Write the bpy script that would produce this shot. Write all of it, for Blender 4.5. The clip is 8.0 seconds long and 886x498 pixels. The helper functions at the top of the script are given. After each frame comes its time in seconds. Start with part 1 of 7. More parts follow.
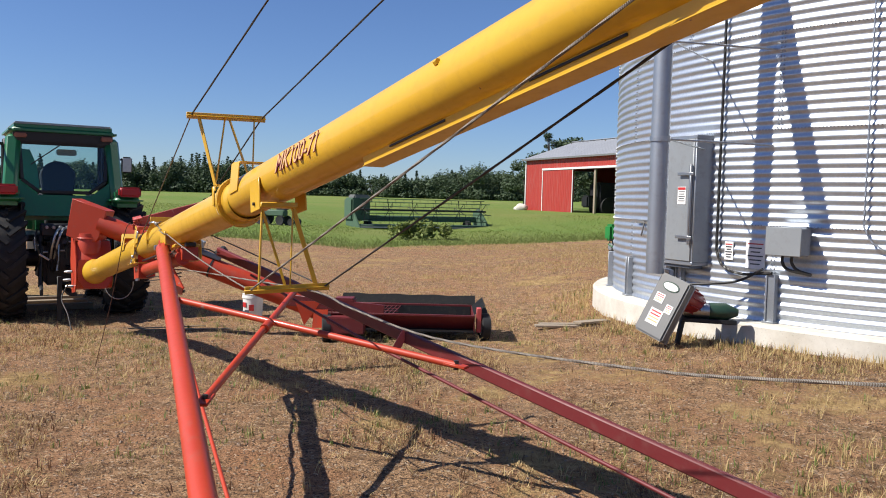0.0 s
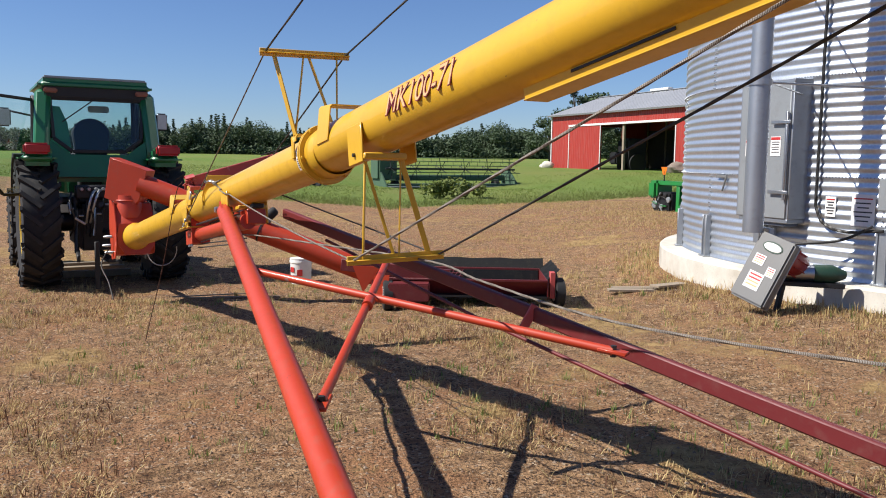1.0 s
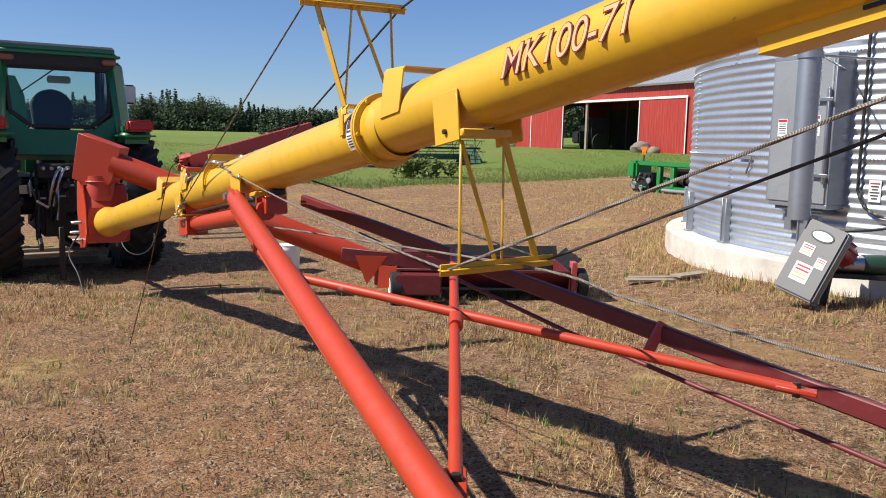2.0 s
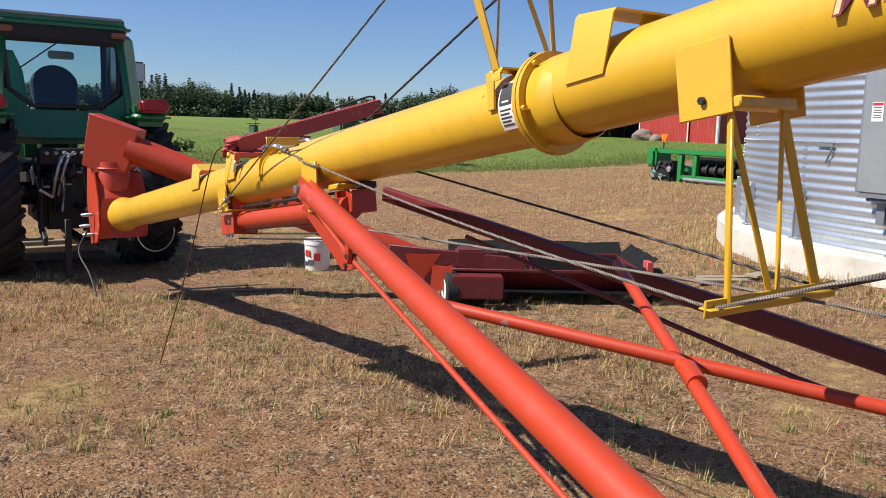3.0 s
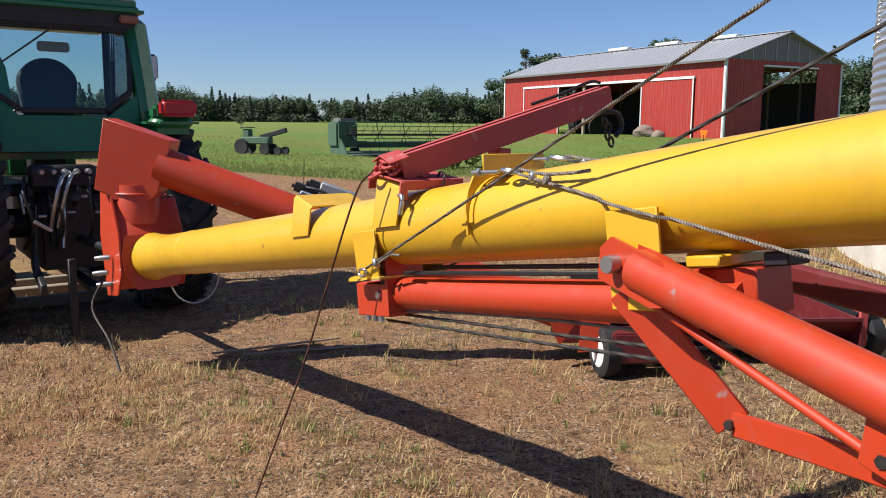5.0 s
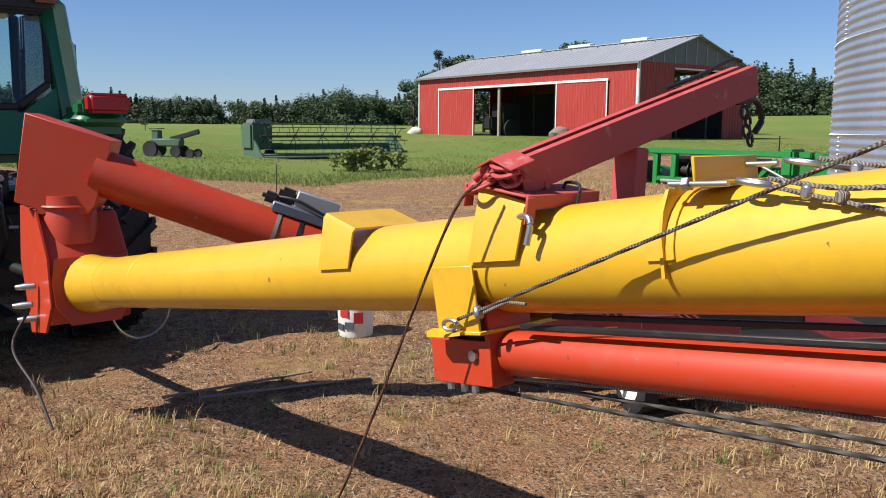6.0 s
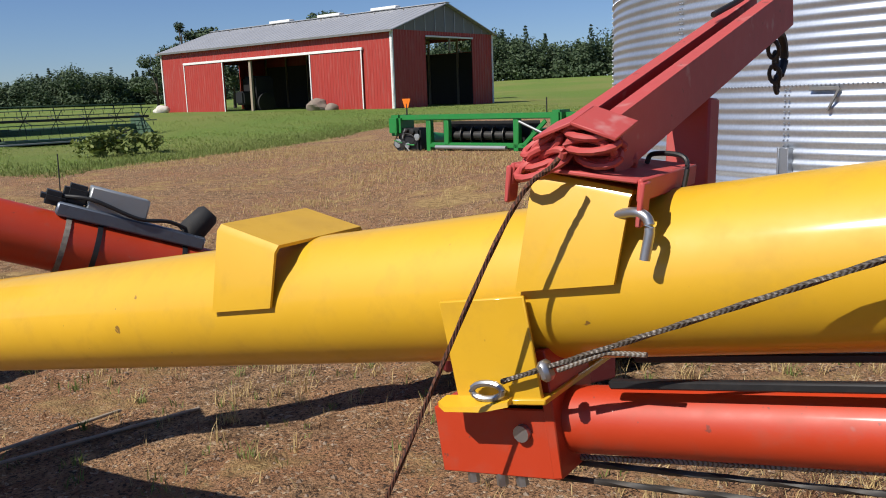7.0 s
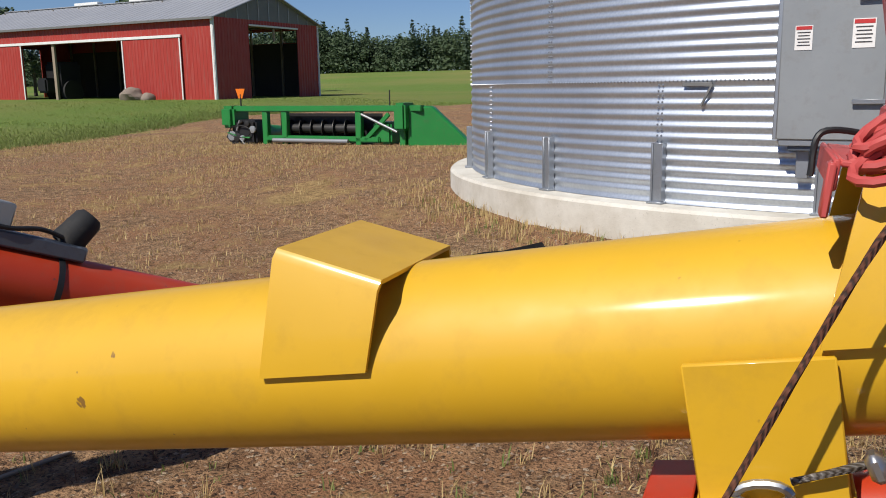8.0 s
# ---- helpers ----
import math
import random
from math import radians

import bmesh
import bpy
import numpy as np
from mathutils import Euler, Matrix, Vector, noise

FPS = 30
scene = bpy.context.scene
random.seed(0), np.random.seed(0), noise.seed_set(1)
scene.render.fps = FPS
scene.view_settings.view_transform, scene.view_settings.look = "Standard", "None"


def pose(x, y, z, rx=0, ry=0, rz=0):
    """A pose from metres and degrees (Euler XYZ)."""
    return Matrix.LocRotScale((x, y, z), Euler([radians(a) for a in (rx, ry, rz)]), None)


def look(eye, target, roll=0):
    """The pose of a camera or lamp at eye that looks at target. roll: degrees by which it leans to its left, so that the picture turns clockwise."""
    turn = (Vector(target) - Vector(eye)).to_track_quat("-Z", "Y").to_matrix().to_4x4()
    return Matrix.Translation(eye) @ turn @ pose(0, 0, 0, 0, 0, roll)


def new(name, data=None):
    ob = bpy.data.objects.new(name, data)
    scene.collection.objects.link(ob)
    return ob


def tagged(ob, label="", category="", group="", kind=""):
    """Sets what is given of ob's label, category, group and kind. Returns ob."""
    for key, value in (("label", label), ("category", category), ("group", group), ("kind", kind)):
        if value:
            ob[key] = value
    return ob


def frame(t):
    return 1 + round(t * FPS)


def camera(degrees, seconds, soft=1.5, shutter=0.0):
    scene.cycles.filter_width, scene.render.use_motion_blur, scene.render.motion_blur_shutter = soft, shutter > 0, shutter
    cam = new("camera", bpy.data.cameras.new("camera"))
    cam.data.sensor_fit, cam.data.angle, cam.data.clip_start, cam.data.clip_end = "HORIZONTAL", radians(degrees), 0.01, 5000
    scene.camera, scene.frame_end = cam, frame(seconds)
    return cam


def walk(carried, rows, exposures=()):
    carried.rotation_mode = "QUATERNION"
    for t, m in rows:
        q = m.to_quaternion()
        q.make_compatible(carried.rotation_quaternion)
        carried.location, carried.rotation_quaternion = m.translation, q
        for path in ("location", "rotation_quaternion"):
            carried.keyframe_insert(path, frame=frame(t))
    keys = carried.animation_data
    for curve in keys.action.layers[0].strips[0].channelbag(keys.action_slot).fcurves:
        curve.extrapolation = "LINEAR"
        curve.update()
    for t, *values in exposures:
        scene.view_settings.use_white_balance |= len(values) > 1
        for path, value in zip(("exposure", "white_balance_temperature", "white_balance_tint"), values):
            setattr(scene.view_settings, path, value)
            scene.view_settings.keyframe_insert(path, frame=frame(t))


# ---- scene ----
cam = camera(55.2, 8.0, soft=1.0)
METRES, EYE, TILT, LEAN, TURN = 8.427, 1.5, -1.5, -0.8, 0.0
ROWS = [
    (0.0, 0.0, 0.0, 0.0, 0.02, -1.68, -0.72),
    (0.5, -0.0359, 0.0496, -0.0057, 0.82, -3.17, -0.89),
    (1.0, -0.0688, 0.1032, -0.0034, 1.29, -4.44, -0.09),
    (1.5, -0.1036, 0.1551, -0.0006, -0.71, -5.2, 0.22),
    (3.0, -0.214, 0.3345, -0.0024, -2.4, -6.75, -0.66),
    (3.5, -0.2458, 0.3934, -0.0005, -2.5, -6.78, 0.22),
    (4.0, -0.2792, 0.4542, 0.0015, -2.88, -6.94, 0.48),
    (4.5, -0.3077, 0.5224, 0.0048, -3.31, -6.87, 0.48),
    (6.0, -0.3898, 0.6989, 0.0057, -9.81, -6.69, 0.61),
    (6.5, -0.4125, 0.7487, 0.0073, -21.36, -9.03, 0.46),
    (7.0, -0.4182, 0.807, 0.0058, -26.34, -9.11, 3.38),
    (7.5, -0.4306, 0.8506, 0.0028, -31.55, -9.44, 3.14),
    (8.0, -0.4382, 0.8859, 0.0054, -38.25, -10.12, 2.43),
]
walk(cam, [(t, pose(0, 0, EYE, TILT, LEAN, TURN) @ pose(METRES * x, METRES * y, METRES * z, 90 + pitch, roll, yaw)) for t, x, y, z, yaw, pitch, roll in ROWS],
     [(0.0, 0.60), (6.0, 0.60), (7.0, 0.29), (8.0, 0.10)])

# ---- world, sun, exposure ----
SUN_TO = Vector((0.93, 0.19, -1.0)).normalized()
world = bpy.data.worlds.new("world")
scene.world = world
world.use_nodes = True
wn = world.node_tree
sky = wn.nodes.new("ShaderNodeTexSky")
sky.sky_type = "NISHITA"
sky.sun_disc = False
sky.sun_elevation = radians(46.5)
sky.sun_rotation = radians(258.5)
sky.altitude, sky.air_density, sky.dust_density, sky.ozone_density = 400, 1.0, 0.1, 3.0
bg = wn.nodes["Background"]
bg.inputs["Strength"].default_value = 0.057
clear_air = wn.nodes.new("ShaderNodeMix")   # dry late-summer air, bluer than the model
clear_air.data_type, clear_air.blend_type = "RGBA", "MULTIPLY"
clear_air.inputs["Factor"].default_value = 1.0
clear_air.inputs["B"].default_value = (0.80, 0.95, 1.28, 1)
wn.links.new(sky.outputs["Color"], clear_air.inputs["A"])
wn.links.new(clear_air.outputs["Result"], bg.inputs["Color"])
sun = new("sun", bpy.data.lights.new("sun", "SUN"))
sun.data.energy, sun.data.angle, sun.data.color = 5.0, radians(0.53), (1.0, 0.955, 0.89)
sun.matrix_world = look((-30, -6, 40), Vector((-30, -6, 40)) + SUN_TO)
scene.view_settings.exposure = 0.0


# ---- materials ----
def mat_new(name):
    m = bpy.data.materials.new(name)
    m.use_nodes = True
    return m, m.node_tree.nodes, m.node_tree.links, m.node_tree.nodes["Principled BSDF"]


def coords(n, l, scale=1.0, stretch=(1, 1, 1)):
    tc = n.new("ShaderNodeTexCoord")
    mp = n.new("ShaderNodeMapping")
    mp.inputs["Scale"].default_value = [scale * s for s in stretch]
    l.new(tc.outputs["Object"], mp.inputs["Vector"])
    return mp.outputs["Vector"]


def noise_tex(n, l, vec, scale, detail=4.0, rough=0.55):
    t = n.new("ShaderNodeTexNoise")
    t.inputs["Scale"].default_value, t.inputs["Detail"].default_value, t.inputs["Roughness"].default_value = scale, detail, rough
    l.new(vec, t.inputs["Vector"])
    return t.outputs["Fac"]


def ramp(n, l, fac, lo, hi, c0=(0, 0, 0, 1), c1=(1, 1, 1, 1)):
    r = n.new("ShaderNodeValToRGB")
    r.color_ramp.elements[0].position, r.color_ramp.elements[1].position = lo, hi
    r.color_ramp.elements[0].color, r.color_ramp.elements[1].color = c0, c1
    l.new(fac, r.inputs["Fac"])
    return r.outputs["Color"]


def mix(n, l, fac, a, b):
    x = n.new("ShaderNodeMix")
    x.data_type = "RGBA"
    for sock, v in ((x.inputs["Factor"], fac), (x.inputs["A"], a), (x.inputs["B"], b)):
        if isinstance(v, bpy.types.NodeSocket):
            l.new(v, sock)
        else:
            sock.default_value = v
    return x.outputs["Result"]


def bump(n, l, fac, strength, dist, shader):
    b = n.new("ShaderNodeBump")
    b.inputs["Strength"].default_value, b.inputs["Distance"].default_value = strength, dist
    l.new(fac, b.inputs["Height"])
    l.new(b.outputs["Normal"], shader.inputs["Normal"])


COLOUR_SCALE = 0.78   # lowers base colours, so that shaded parts render darker against the sky


def rgba(c, k=1.0):
    return (c[0] * k * COLOUR_SCALE, c[1] * k * COLOUR_SCALE, c[2] * k * COLOUR_SCALE, 1)


def paint(name, col, rough=0.4, metal=0.0, dirt=(0.12, 0.09, 0.06), amount=0.35, grain=30.0, bumpy=0.1, coat=0.0, lo=0.52):
    """Painted, plastic or bare surface with broad fading and small specks of dirt."""
    m, n, l, s = mat_new(name)
    v = coords(n, l)
    broad = noise_tex(n, l, v, 2.3, 5)
    fine = noise_tex(n, l, v, grain, 6, 0.65)
    c = mix(n, l, broad, rgba(col, 0.82), rgba(col, 1.12))
    f = ramp(n, l, fine, lo, 0.80)
    k = n.new("ShaderNodeMath")
    k.operation = "MULTIPLY"
    l.new(f, k.inputs[0])
    k.inputs[1].default_value = amount
    l.new(mix(n, l, k.outputs[0], c, rgba(dirt)), s.inputs["Base Color"])
    r = n.new("ShaderNodeMapRange")
    r.inputs["To Min"].default_value, r.inputs["To Max"].default_value = rough * 0.8, min(1.0, rough * 1.35)
    l.new(fine, r.inputs["Value"])
    l.new(r.outputs["Result"], s.inputs["Roughness"])
    s.inputs["Metallic"].default_value = metal
    s.inputs["Coat Weight"].default_value = coat
    s.inputs["Coat Roughness"].default_value = 0.11
    if bumpy:
        bump(n, l, fine, bumpy, 0.004, s)
    return m


YELLOW = paint("yellow_enamel", (0.80, 0.455, 0.014), 0.52, dirt=(0.42, 0.24, 0.03), amount=0.30, grain=14, bumpy=0.04, coat=0.45)
RED = paint("red_enamel", (0.56, 0.046, 0.009), 0.48, dirt=(0.30, 0.12, 0.08), amount=0.35, grain=18, bumpy=0.05, coat=0.12)
# deep red with shade mixed in, for red parts out of the sun
SHADED_DEEPRED = paint("shaded_deep_red_paint", (0.165, 0.015, 0.017), 0.5, dirt=(0.2, 0.09, 0.07), amount=0.4, grain=18)
FADED = paint("faded_red_paint", (0.58, 0.085, 0.075), 0.55, dirt=(0.35, 0.16, 0.13), amount=0.4, grain=22)
GREEN = paint("green_enamel", (0.014, 0.170, 0.055), 0.35, dirt=(0.07, 0.08, 0.05), amount=0.3, grain=16, coat=0.3)


def chip(m, scale, lo, hi, col, amount):
    """Small chips and scuffs in the paint."""
    n, l = m.node_tree.nodes, m.node_tree.links
    s = n["Principled BSDF"]
    old = s.inputs["Base Color"].links[0].from_socket
    f = n.new("ShaderNodeMath")
    f.operation = "MULTIPLY"
    l.new(ramp(n, l, noise_tex(n, l, coords(n, l), scale, 3, 0.6), lo, hi), f.inputs[0])
    f.inputs[1].default_value = amount
    l.new(mix(n, l, f.outputs[0], old, rgba(col)), s.inputs["Base Color"])


chip(YELLOW, 22, 0.725, 0.75, (0.16, 0.07, 0.03), 0.8)
chip(YELLOW, 3.0, 0.62, 0.80, (0.50, 0.27, 0.02), 0.45)
chip(RED, 9, 0.71, 0.745, (0.34, 0.27, 0.25), 0.7)
chip(RED, 40, 0.70, 0.73, (0.14, 0.05, 0.035), 0.7)
chip(FADED, 14, 0.62, 0.70, (0.62, 0.30, 0.27), 0.6)
chip(FADED, 30, 0.68, 0.72, (0.14, 0.06, 0.04), 0.8)
REFLECTGREEN = paint("pale_green_enamel", (0.05, 0.36, 0.19), 0.4, amount=0.2)
BRIGHT_GREEN = paint("bright_green_enamel", (0.02, 0.25, 0.05), 0.4, dirt=(0.1, 0.12, 0.06), amount=0.4, grain=10)
OLD_GREEN = paint("dull_green_paint", (0.075, 0.145, 0.085), 0.6, dirt=(0.16, 0.15, 0.11), amount=0.6, grain=8)
BLACK = paint("black_iron", (0.012, 0.012, 0.013), 0.5, dirt=(0.06, 0.05, 0.04), amount=0.4)
RUBBER = paint("tyre_rubber", (0.017, 0.017, 0.018), 0.75, dirt=(0.10, 0.085, 0.065), amount=0.55, grain=12, bumpy=0.25)
STEEL = paint("bright_steel", (0.55, 0.56, 0.57), 0.35, 0.9, dirt=(0.2, 0.17, 0.13), amount=0.4)
DARKSTEEL = paint("oily_steel", (0.06, 0.058, 0.055), 0.45, 0.6, dirt=(0.12, 0.09, 0.06), amount=0.5)
RIM = paint("yellow_rim_paint", (0.62, 0.42, 0.03), 0.5, amount=0.6)
GREYBOX = paint("grey_enclosure_paint", (0.36, 0.38, 0.39), 0.4, 0.3, dirt=(0.2, 0.18, 0.15), amount=0.35, grain=9)
DARKGREY = paint("dark_grey_panel_paint", (0.19, 0.19, 0.185), 0.5, dirt=(0.3, 0.28, 0.24), amount=0.3, grain=9)
WHITE = paint("white_paint", (0.90, 0.90, 0.87), 0.5, dirt=(0.4, 0.37, 0.32), amount=0.35, grain=12)
STICKER = paint("sticker_paper", (0.95, 0.93, 0.90), 0.45, amount=0.1)
INK = paint("red_brown_ink", (0.24, 0.018, 0.03), 0.5, amount=0.2)
PALE_INK = paint("faded_letter_face", (0.85, 0.50, 0.24), 0.5, amount=0.3)
DARK_INK = paint("dark_ink", (0.05, 0.05, 0.055), 0.5, amount=0.2)
RED_INK = paint("label_red_ink", (0.6, 0.03, 0.03), 0.5, amount=0.1)
DULLAMBER = paint("dusty_amber_lens", (0.36, 0.13, 0.075), 0.5, amount=0.4)
ORANGE = paint("orange_reflector", (0.95, 0.22, 0.01), 0.35, amount=0.15)
LENS = paint("red_lamp_lens", (0.48, 0.006, 0.012), 0.38, amount=0.15, bumpy=0.0, coat=0.1)
def wire_rope(name, col, dark, rough, metal):
    """Stranded rope: slanting lay marks in colour and relief."""
    m = paint(name, col, rough, metal, dirt=dark, amount=0.6, grain=60, bumpy=0.0)
    n, l = m.node_tree.nodes, m.node_tree.links
    s = n["Principled BSDF"]
    w = n.new("ShaderNodeTexWave")
    w.inputs["Scale"].default_value, w.inputs["Distortion"].default_value = 85, 0.6
    l.new(coords(n, l), w.inputs["Vector"])
    old = s.inputs["Base Color"].links[0].from_socket
    l.new(mix(n, l, ramp(n, l, w.outputs["Fac"], 0.05, 0.55), rgba(dark, 0.85), old), s.inputs["Base Color"])
    bump(n, l, w.outputs["Fac"], 0.8, 0.002, s)
    return m


ROPE = wire_rope("steel_wire_rope", (0.34, 0.31, 0.27), (0.16, 0.11, 0.07), 0.6, 0.2)
DARKROPE = paint("greasy_wire_rope", (0.05, 0.045, 0.04), 0.55, 0.3, dirt=(0.13, 0.08, 0.05), amount=0.5, grain=60)
RUST = wire_rope("rusty_wire_rope", (0.17, 0.062, 0.034), (0.06, 0.03, 0.02), 0.8, 0.2)
WOOD = paint("weathered_board", (0.36, 0.29, 0.21), 0.85, dirt=(0.16, 0.12, 0.08), amount=0.6, grain=25, bumpy=0.3)
SEATMAT = paint("dark_blue_seat_fabric", (0.02, 0.03, 0.045), 0.9, amount=0.2)
BLUEGREY = paint("blue_grey_steel", (0.16, 0.19, 0.24), 0.4, 0.6, amount=0.5)
MOTORRED = paint("motor_red_paint", (0.35, 0.025, 0.025), 0.4, amount=0.3)
MOTORGREEN = paint("motor_green_paint", (0.02, 0.06, 0.035), 0.45, amount=0.3)
STONE = paint("field_stone", (0.30, 0.24, 0.19), 0.9, dirt=(0.14, 0.11, 0.09), amount=0.7, grain=6, bumpy=0.4)


def concrete():
    m, n, l, s = mat_new("pale_concrete")
    v = coords(n, l)
    a, b = noise_tex(n, l, v, 1.6, 6, 0.65), noise_tex(n, l, v, 45, 5, 0.7)
    c = mix(n, l, ramp(n, l, a, 0.35, 0.68), (0.620, 0.590, 0.520, 1), (0.430, 0.390, 0.320, 1))
    l.new(mix(n, l, ramp(n, l, b, 0.6, 0.8), c, (0.187, 0.164, 0.133, 1)), s.inputs["Base Color"])
    s.inputs["Roughness"].default_value = 0.9
    bump(n, l, b, 0.3, 0.01, s)
    return m


def galvanised():
    m, n, l, s = mat_new("galvanised_steel")
    v = coords(n, l, 1.0, (1, 1, 0.35))
    spangle = n.new("ShaderNodeTexVoronoi")
    spangle.inputs["Scale"].default_value = 38
    l.new(coords(n, l), spangle.inputs["Vector"])
    a = noise_tex(n, l, v, 1.1, 5, 0.6)
    c = mix(n, l, spangle.outputs["Distance"], (0.47, 0.51, 0.56, 1), (0.58, 0.62, 0.67, 1))
    l.new(mix(n, l, ramp(n, l, a, 0.45, 0.75), c, (0.39, 0.42, 0.47, 1)), s.inputs["Base Color"])
    s.inputs["Metallic"].default_value = 0.80
    r = n.new("ShaderNodeMapRange")
    r.inputs["To Min"].default_value, r.inputs["To Max"].default_value = 0.36, 0.52
    l.new(a, r.inputs["Value"])
    l.new(r.outputs["Result"], s.inputs["Roughness"])
    return m


def siding(name, col):
    m, n, l, s = mat_new(name)
    v = coords(n, l)
    a, b = noise_tex(n, l, v, 0.35, 5, 0.6), noise_tex(n, l, coords(n, l, 1, (1, 1, 0.12)), 6, 5, 0.6)
    c = mix(n, l, a, rgba(col, 0.85), rgba(col, 1.1))
    l.new(mix(n, l, ramp(n, l, b, 0.5, 0.85), c, (0.34, 0.10, 0.08, 1)), s.inputs["Base Color"])
    s.inputs["Roughness"].default_value = 0.55
    return m


def roofing():
    m, n, l, s = mat_new("weathered_metal_roof")
    v = coords(n, l)
    a = noise_tex(n, l, v, 0.5, 5, 0.6)
    l.new(mix(n, l, a, (0.312, 0.320, 0.335, 1), (0.429, 0.437, 0.452, 1)), s.inputs["Base Color"])
    s.inputs["Metallic"].default_value, s.inputs["Roughness"].default_value = 0.35, 0.5
    return m


def glass(name, tint=(0.86, 0.93, 0.92), alpha=0.0):
    m, n, l, s = mat_new(name)
    out = n["Material Output"]
    tr, gl, mx, fr = n.new("ShaderNodeBsdfTransparent"), n.new("ShaderNodeBsdfGlossy"), n.new("ShaderNodeMixShader"), n.new("ShaderNodeFresnel")
    tr.inputs["Color"].default_value = (*tint, 1)
    gl.inputs["Roughness"].default_value = 0.04
    fr.inputs["IOR"].default_value = 1.5
    l.new(fr.outputs["Fac"], mx.inputs["Fac"])
    l.new(tr.outputs["BSDF"], mx.inputs[1])
    l.new(gl.outputs["BSDF"], mx.inputs[2])
    l.new(mx.outputs["Shader"], out.inputs["Surface"])
    return m


def leafy(name, c0, c1, c2, island=True):
    m, n, l, s = mat_new(name)
    g = n.new("ShaderNodeNewGeometry")
    a = noise_tex(n, l, coords(n, l), 0.15, 3)
    r = n.new("ShaderNodeValToRGB")
    r.color_ramp.elements[0].color, r.color_ramp.elements[1].color = rgba(c0), rgba(c2)
    e = r.color_ramp.elements.new(0.5)
    e.color = rgba(c1)
    l.new(g.outputs["Random Per Island"], r.inputs["Fac"])
    c = mix(n, l, a, r.outputs["Color"], rgba(c1, 0.75))
    l.new(c, s.inputs["Base Color"])
    s.inputs["Roughness"].default_value = 0.7
    tl, mx, out = n.new("ShaderNodeBsdfTranslucent"), n.new("ShaderNodeMixShader"), n["Material Output"]
    l.new(c, tl.inputs["Color"])
    mx.inputs["Fac"].default_value = 0.25
    l.new(s.outputs["BSDF"], mx.inputs[1])
    l.new(tl.outputs["BSDF"], mx.inputs[2])
    l.new(mx.outputs["Shader"], out.inputs["Surface"])
    return m


CONCRETE, GALV, BARNRED, ROOF, GLASS = concrete(), galvanised(), siding("barn_red_siding", (0.44, 0.040, 0.027)), roofing(), glass("cab_glass")
GALVFLAT = paint("galvanised_fittings", (0.46, 0.49, 0.53), 0.4, 0.75, dirt=(0.25, 0.23, 0.2), amount=0.35, grain=12)
WOODS = leafy("woodland_leaves", (0.055, 0.100, 0.050), (0.085, 0.135, 0.058), (0.130, 0.175, 0.075))
PINE = leafy("conifer_needles", (0.040, 0.078, 0.044), (0.058, 0.100, 0.050), (0.085, 0.125, 0.056))
DRY = leafy("dry_grass_blades", (0.56, 0.37, 0.13), (0.80, 0.60, 0.27), (0.34, 0.18, 0.07))
REDWEED = leafy("red_brown_weed_stems", (0.16, 0.055, 0.028), (0.24, 0.11, 0.05), (0.09, 0.045, 0.025))
GREENWEED = leafy("green_weed_blades", (0.14, 0.19, 0.035), (0.22, 0.28, 0.06), (0.36, 0.36, 0.10))
FIELDGRASS = leafy("field_grass_blades", (0.20, 0.30, 0.05), (0.30, 0.40, 0.08), (0.42, 0.42, 0.13))
# near-black colour for the sheets added to darken the barn's inside
DARKLINING = paint("dark_lining", (0.05, 0.042, 0.038), 0.85, amount=0.4)
BARK = paint("bark", (0.10, 0.08, 0.06), 0.95, amount=0.5, bumpy=0.5)


# ---- ground form ----
def smooth(a, b, v):
    k = min(1.0, max(0.0, (v - a) / (b - a)))
    return k * k * (3 - 2 * k)


REACH = (0, 6, 12, 16, 25, 35, 60, 250, 400, 1600, 4000)
LEVEL = (0.05, -0.11, -0.27, -0.27, -0.15, 0.0, 0.7, 2.3, 4.5, 16, 38)


def ridge(x, y):
    """A low grassy bank that runs beside the auger: 1 on its crest, 0 away from it."""
    along, off = 0.585 * (x + 4.3) - 0.811 * (y - 11.0), -0.811 * (x + 4.3) - 0.585 * (y - 11.0)
    if abs(off - 0.30) > 1.3:
        return 0.0
    return math.exp(-((off - 0.30) / 0.32) ** 2) * smooth(-0.3, 0.8, along) * (1 - smooth(3.6, 5.4, along))


def gz(x, y):
    r = math.hypot(x + 1, y) if y > 0 else abs(x + 1) * 0.7
    z = float(np.interp(r, REACH, LEVEL)) + 0.014 * max(-6, min(2, x)) * (1 - smooth(20, 40, r))
    z += 0.17 * smooth(0.8, 3.6, x) * smooth(5.0, 8.5, y) * (1 - smooth(22, 32, r))
    z += 3.0 * smooth(25, 110, x) * smooth(40, 150, y)
    z -= 0.80 * math.exp(-((x + 1.5) / 8) ** 2 - ((y - 53) / 9) ** 2)   # shallow hollow in the field
    return z + 0.085 * ridge(x, y)


def edge_y(x):
    """Where the gravel yard gives way to green grass."""
    return 28.5 + 0.7 * abs(x + 2.8) if x < 3 else min(32.6 + 1.05 * (x - 3), 42)


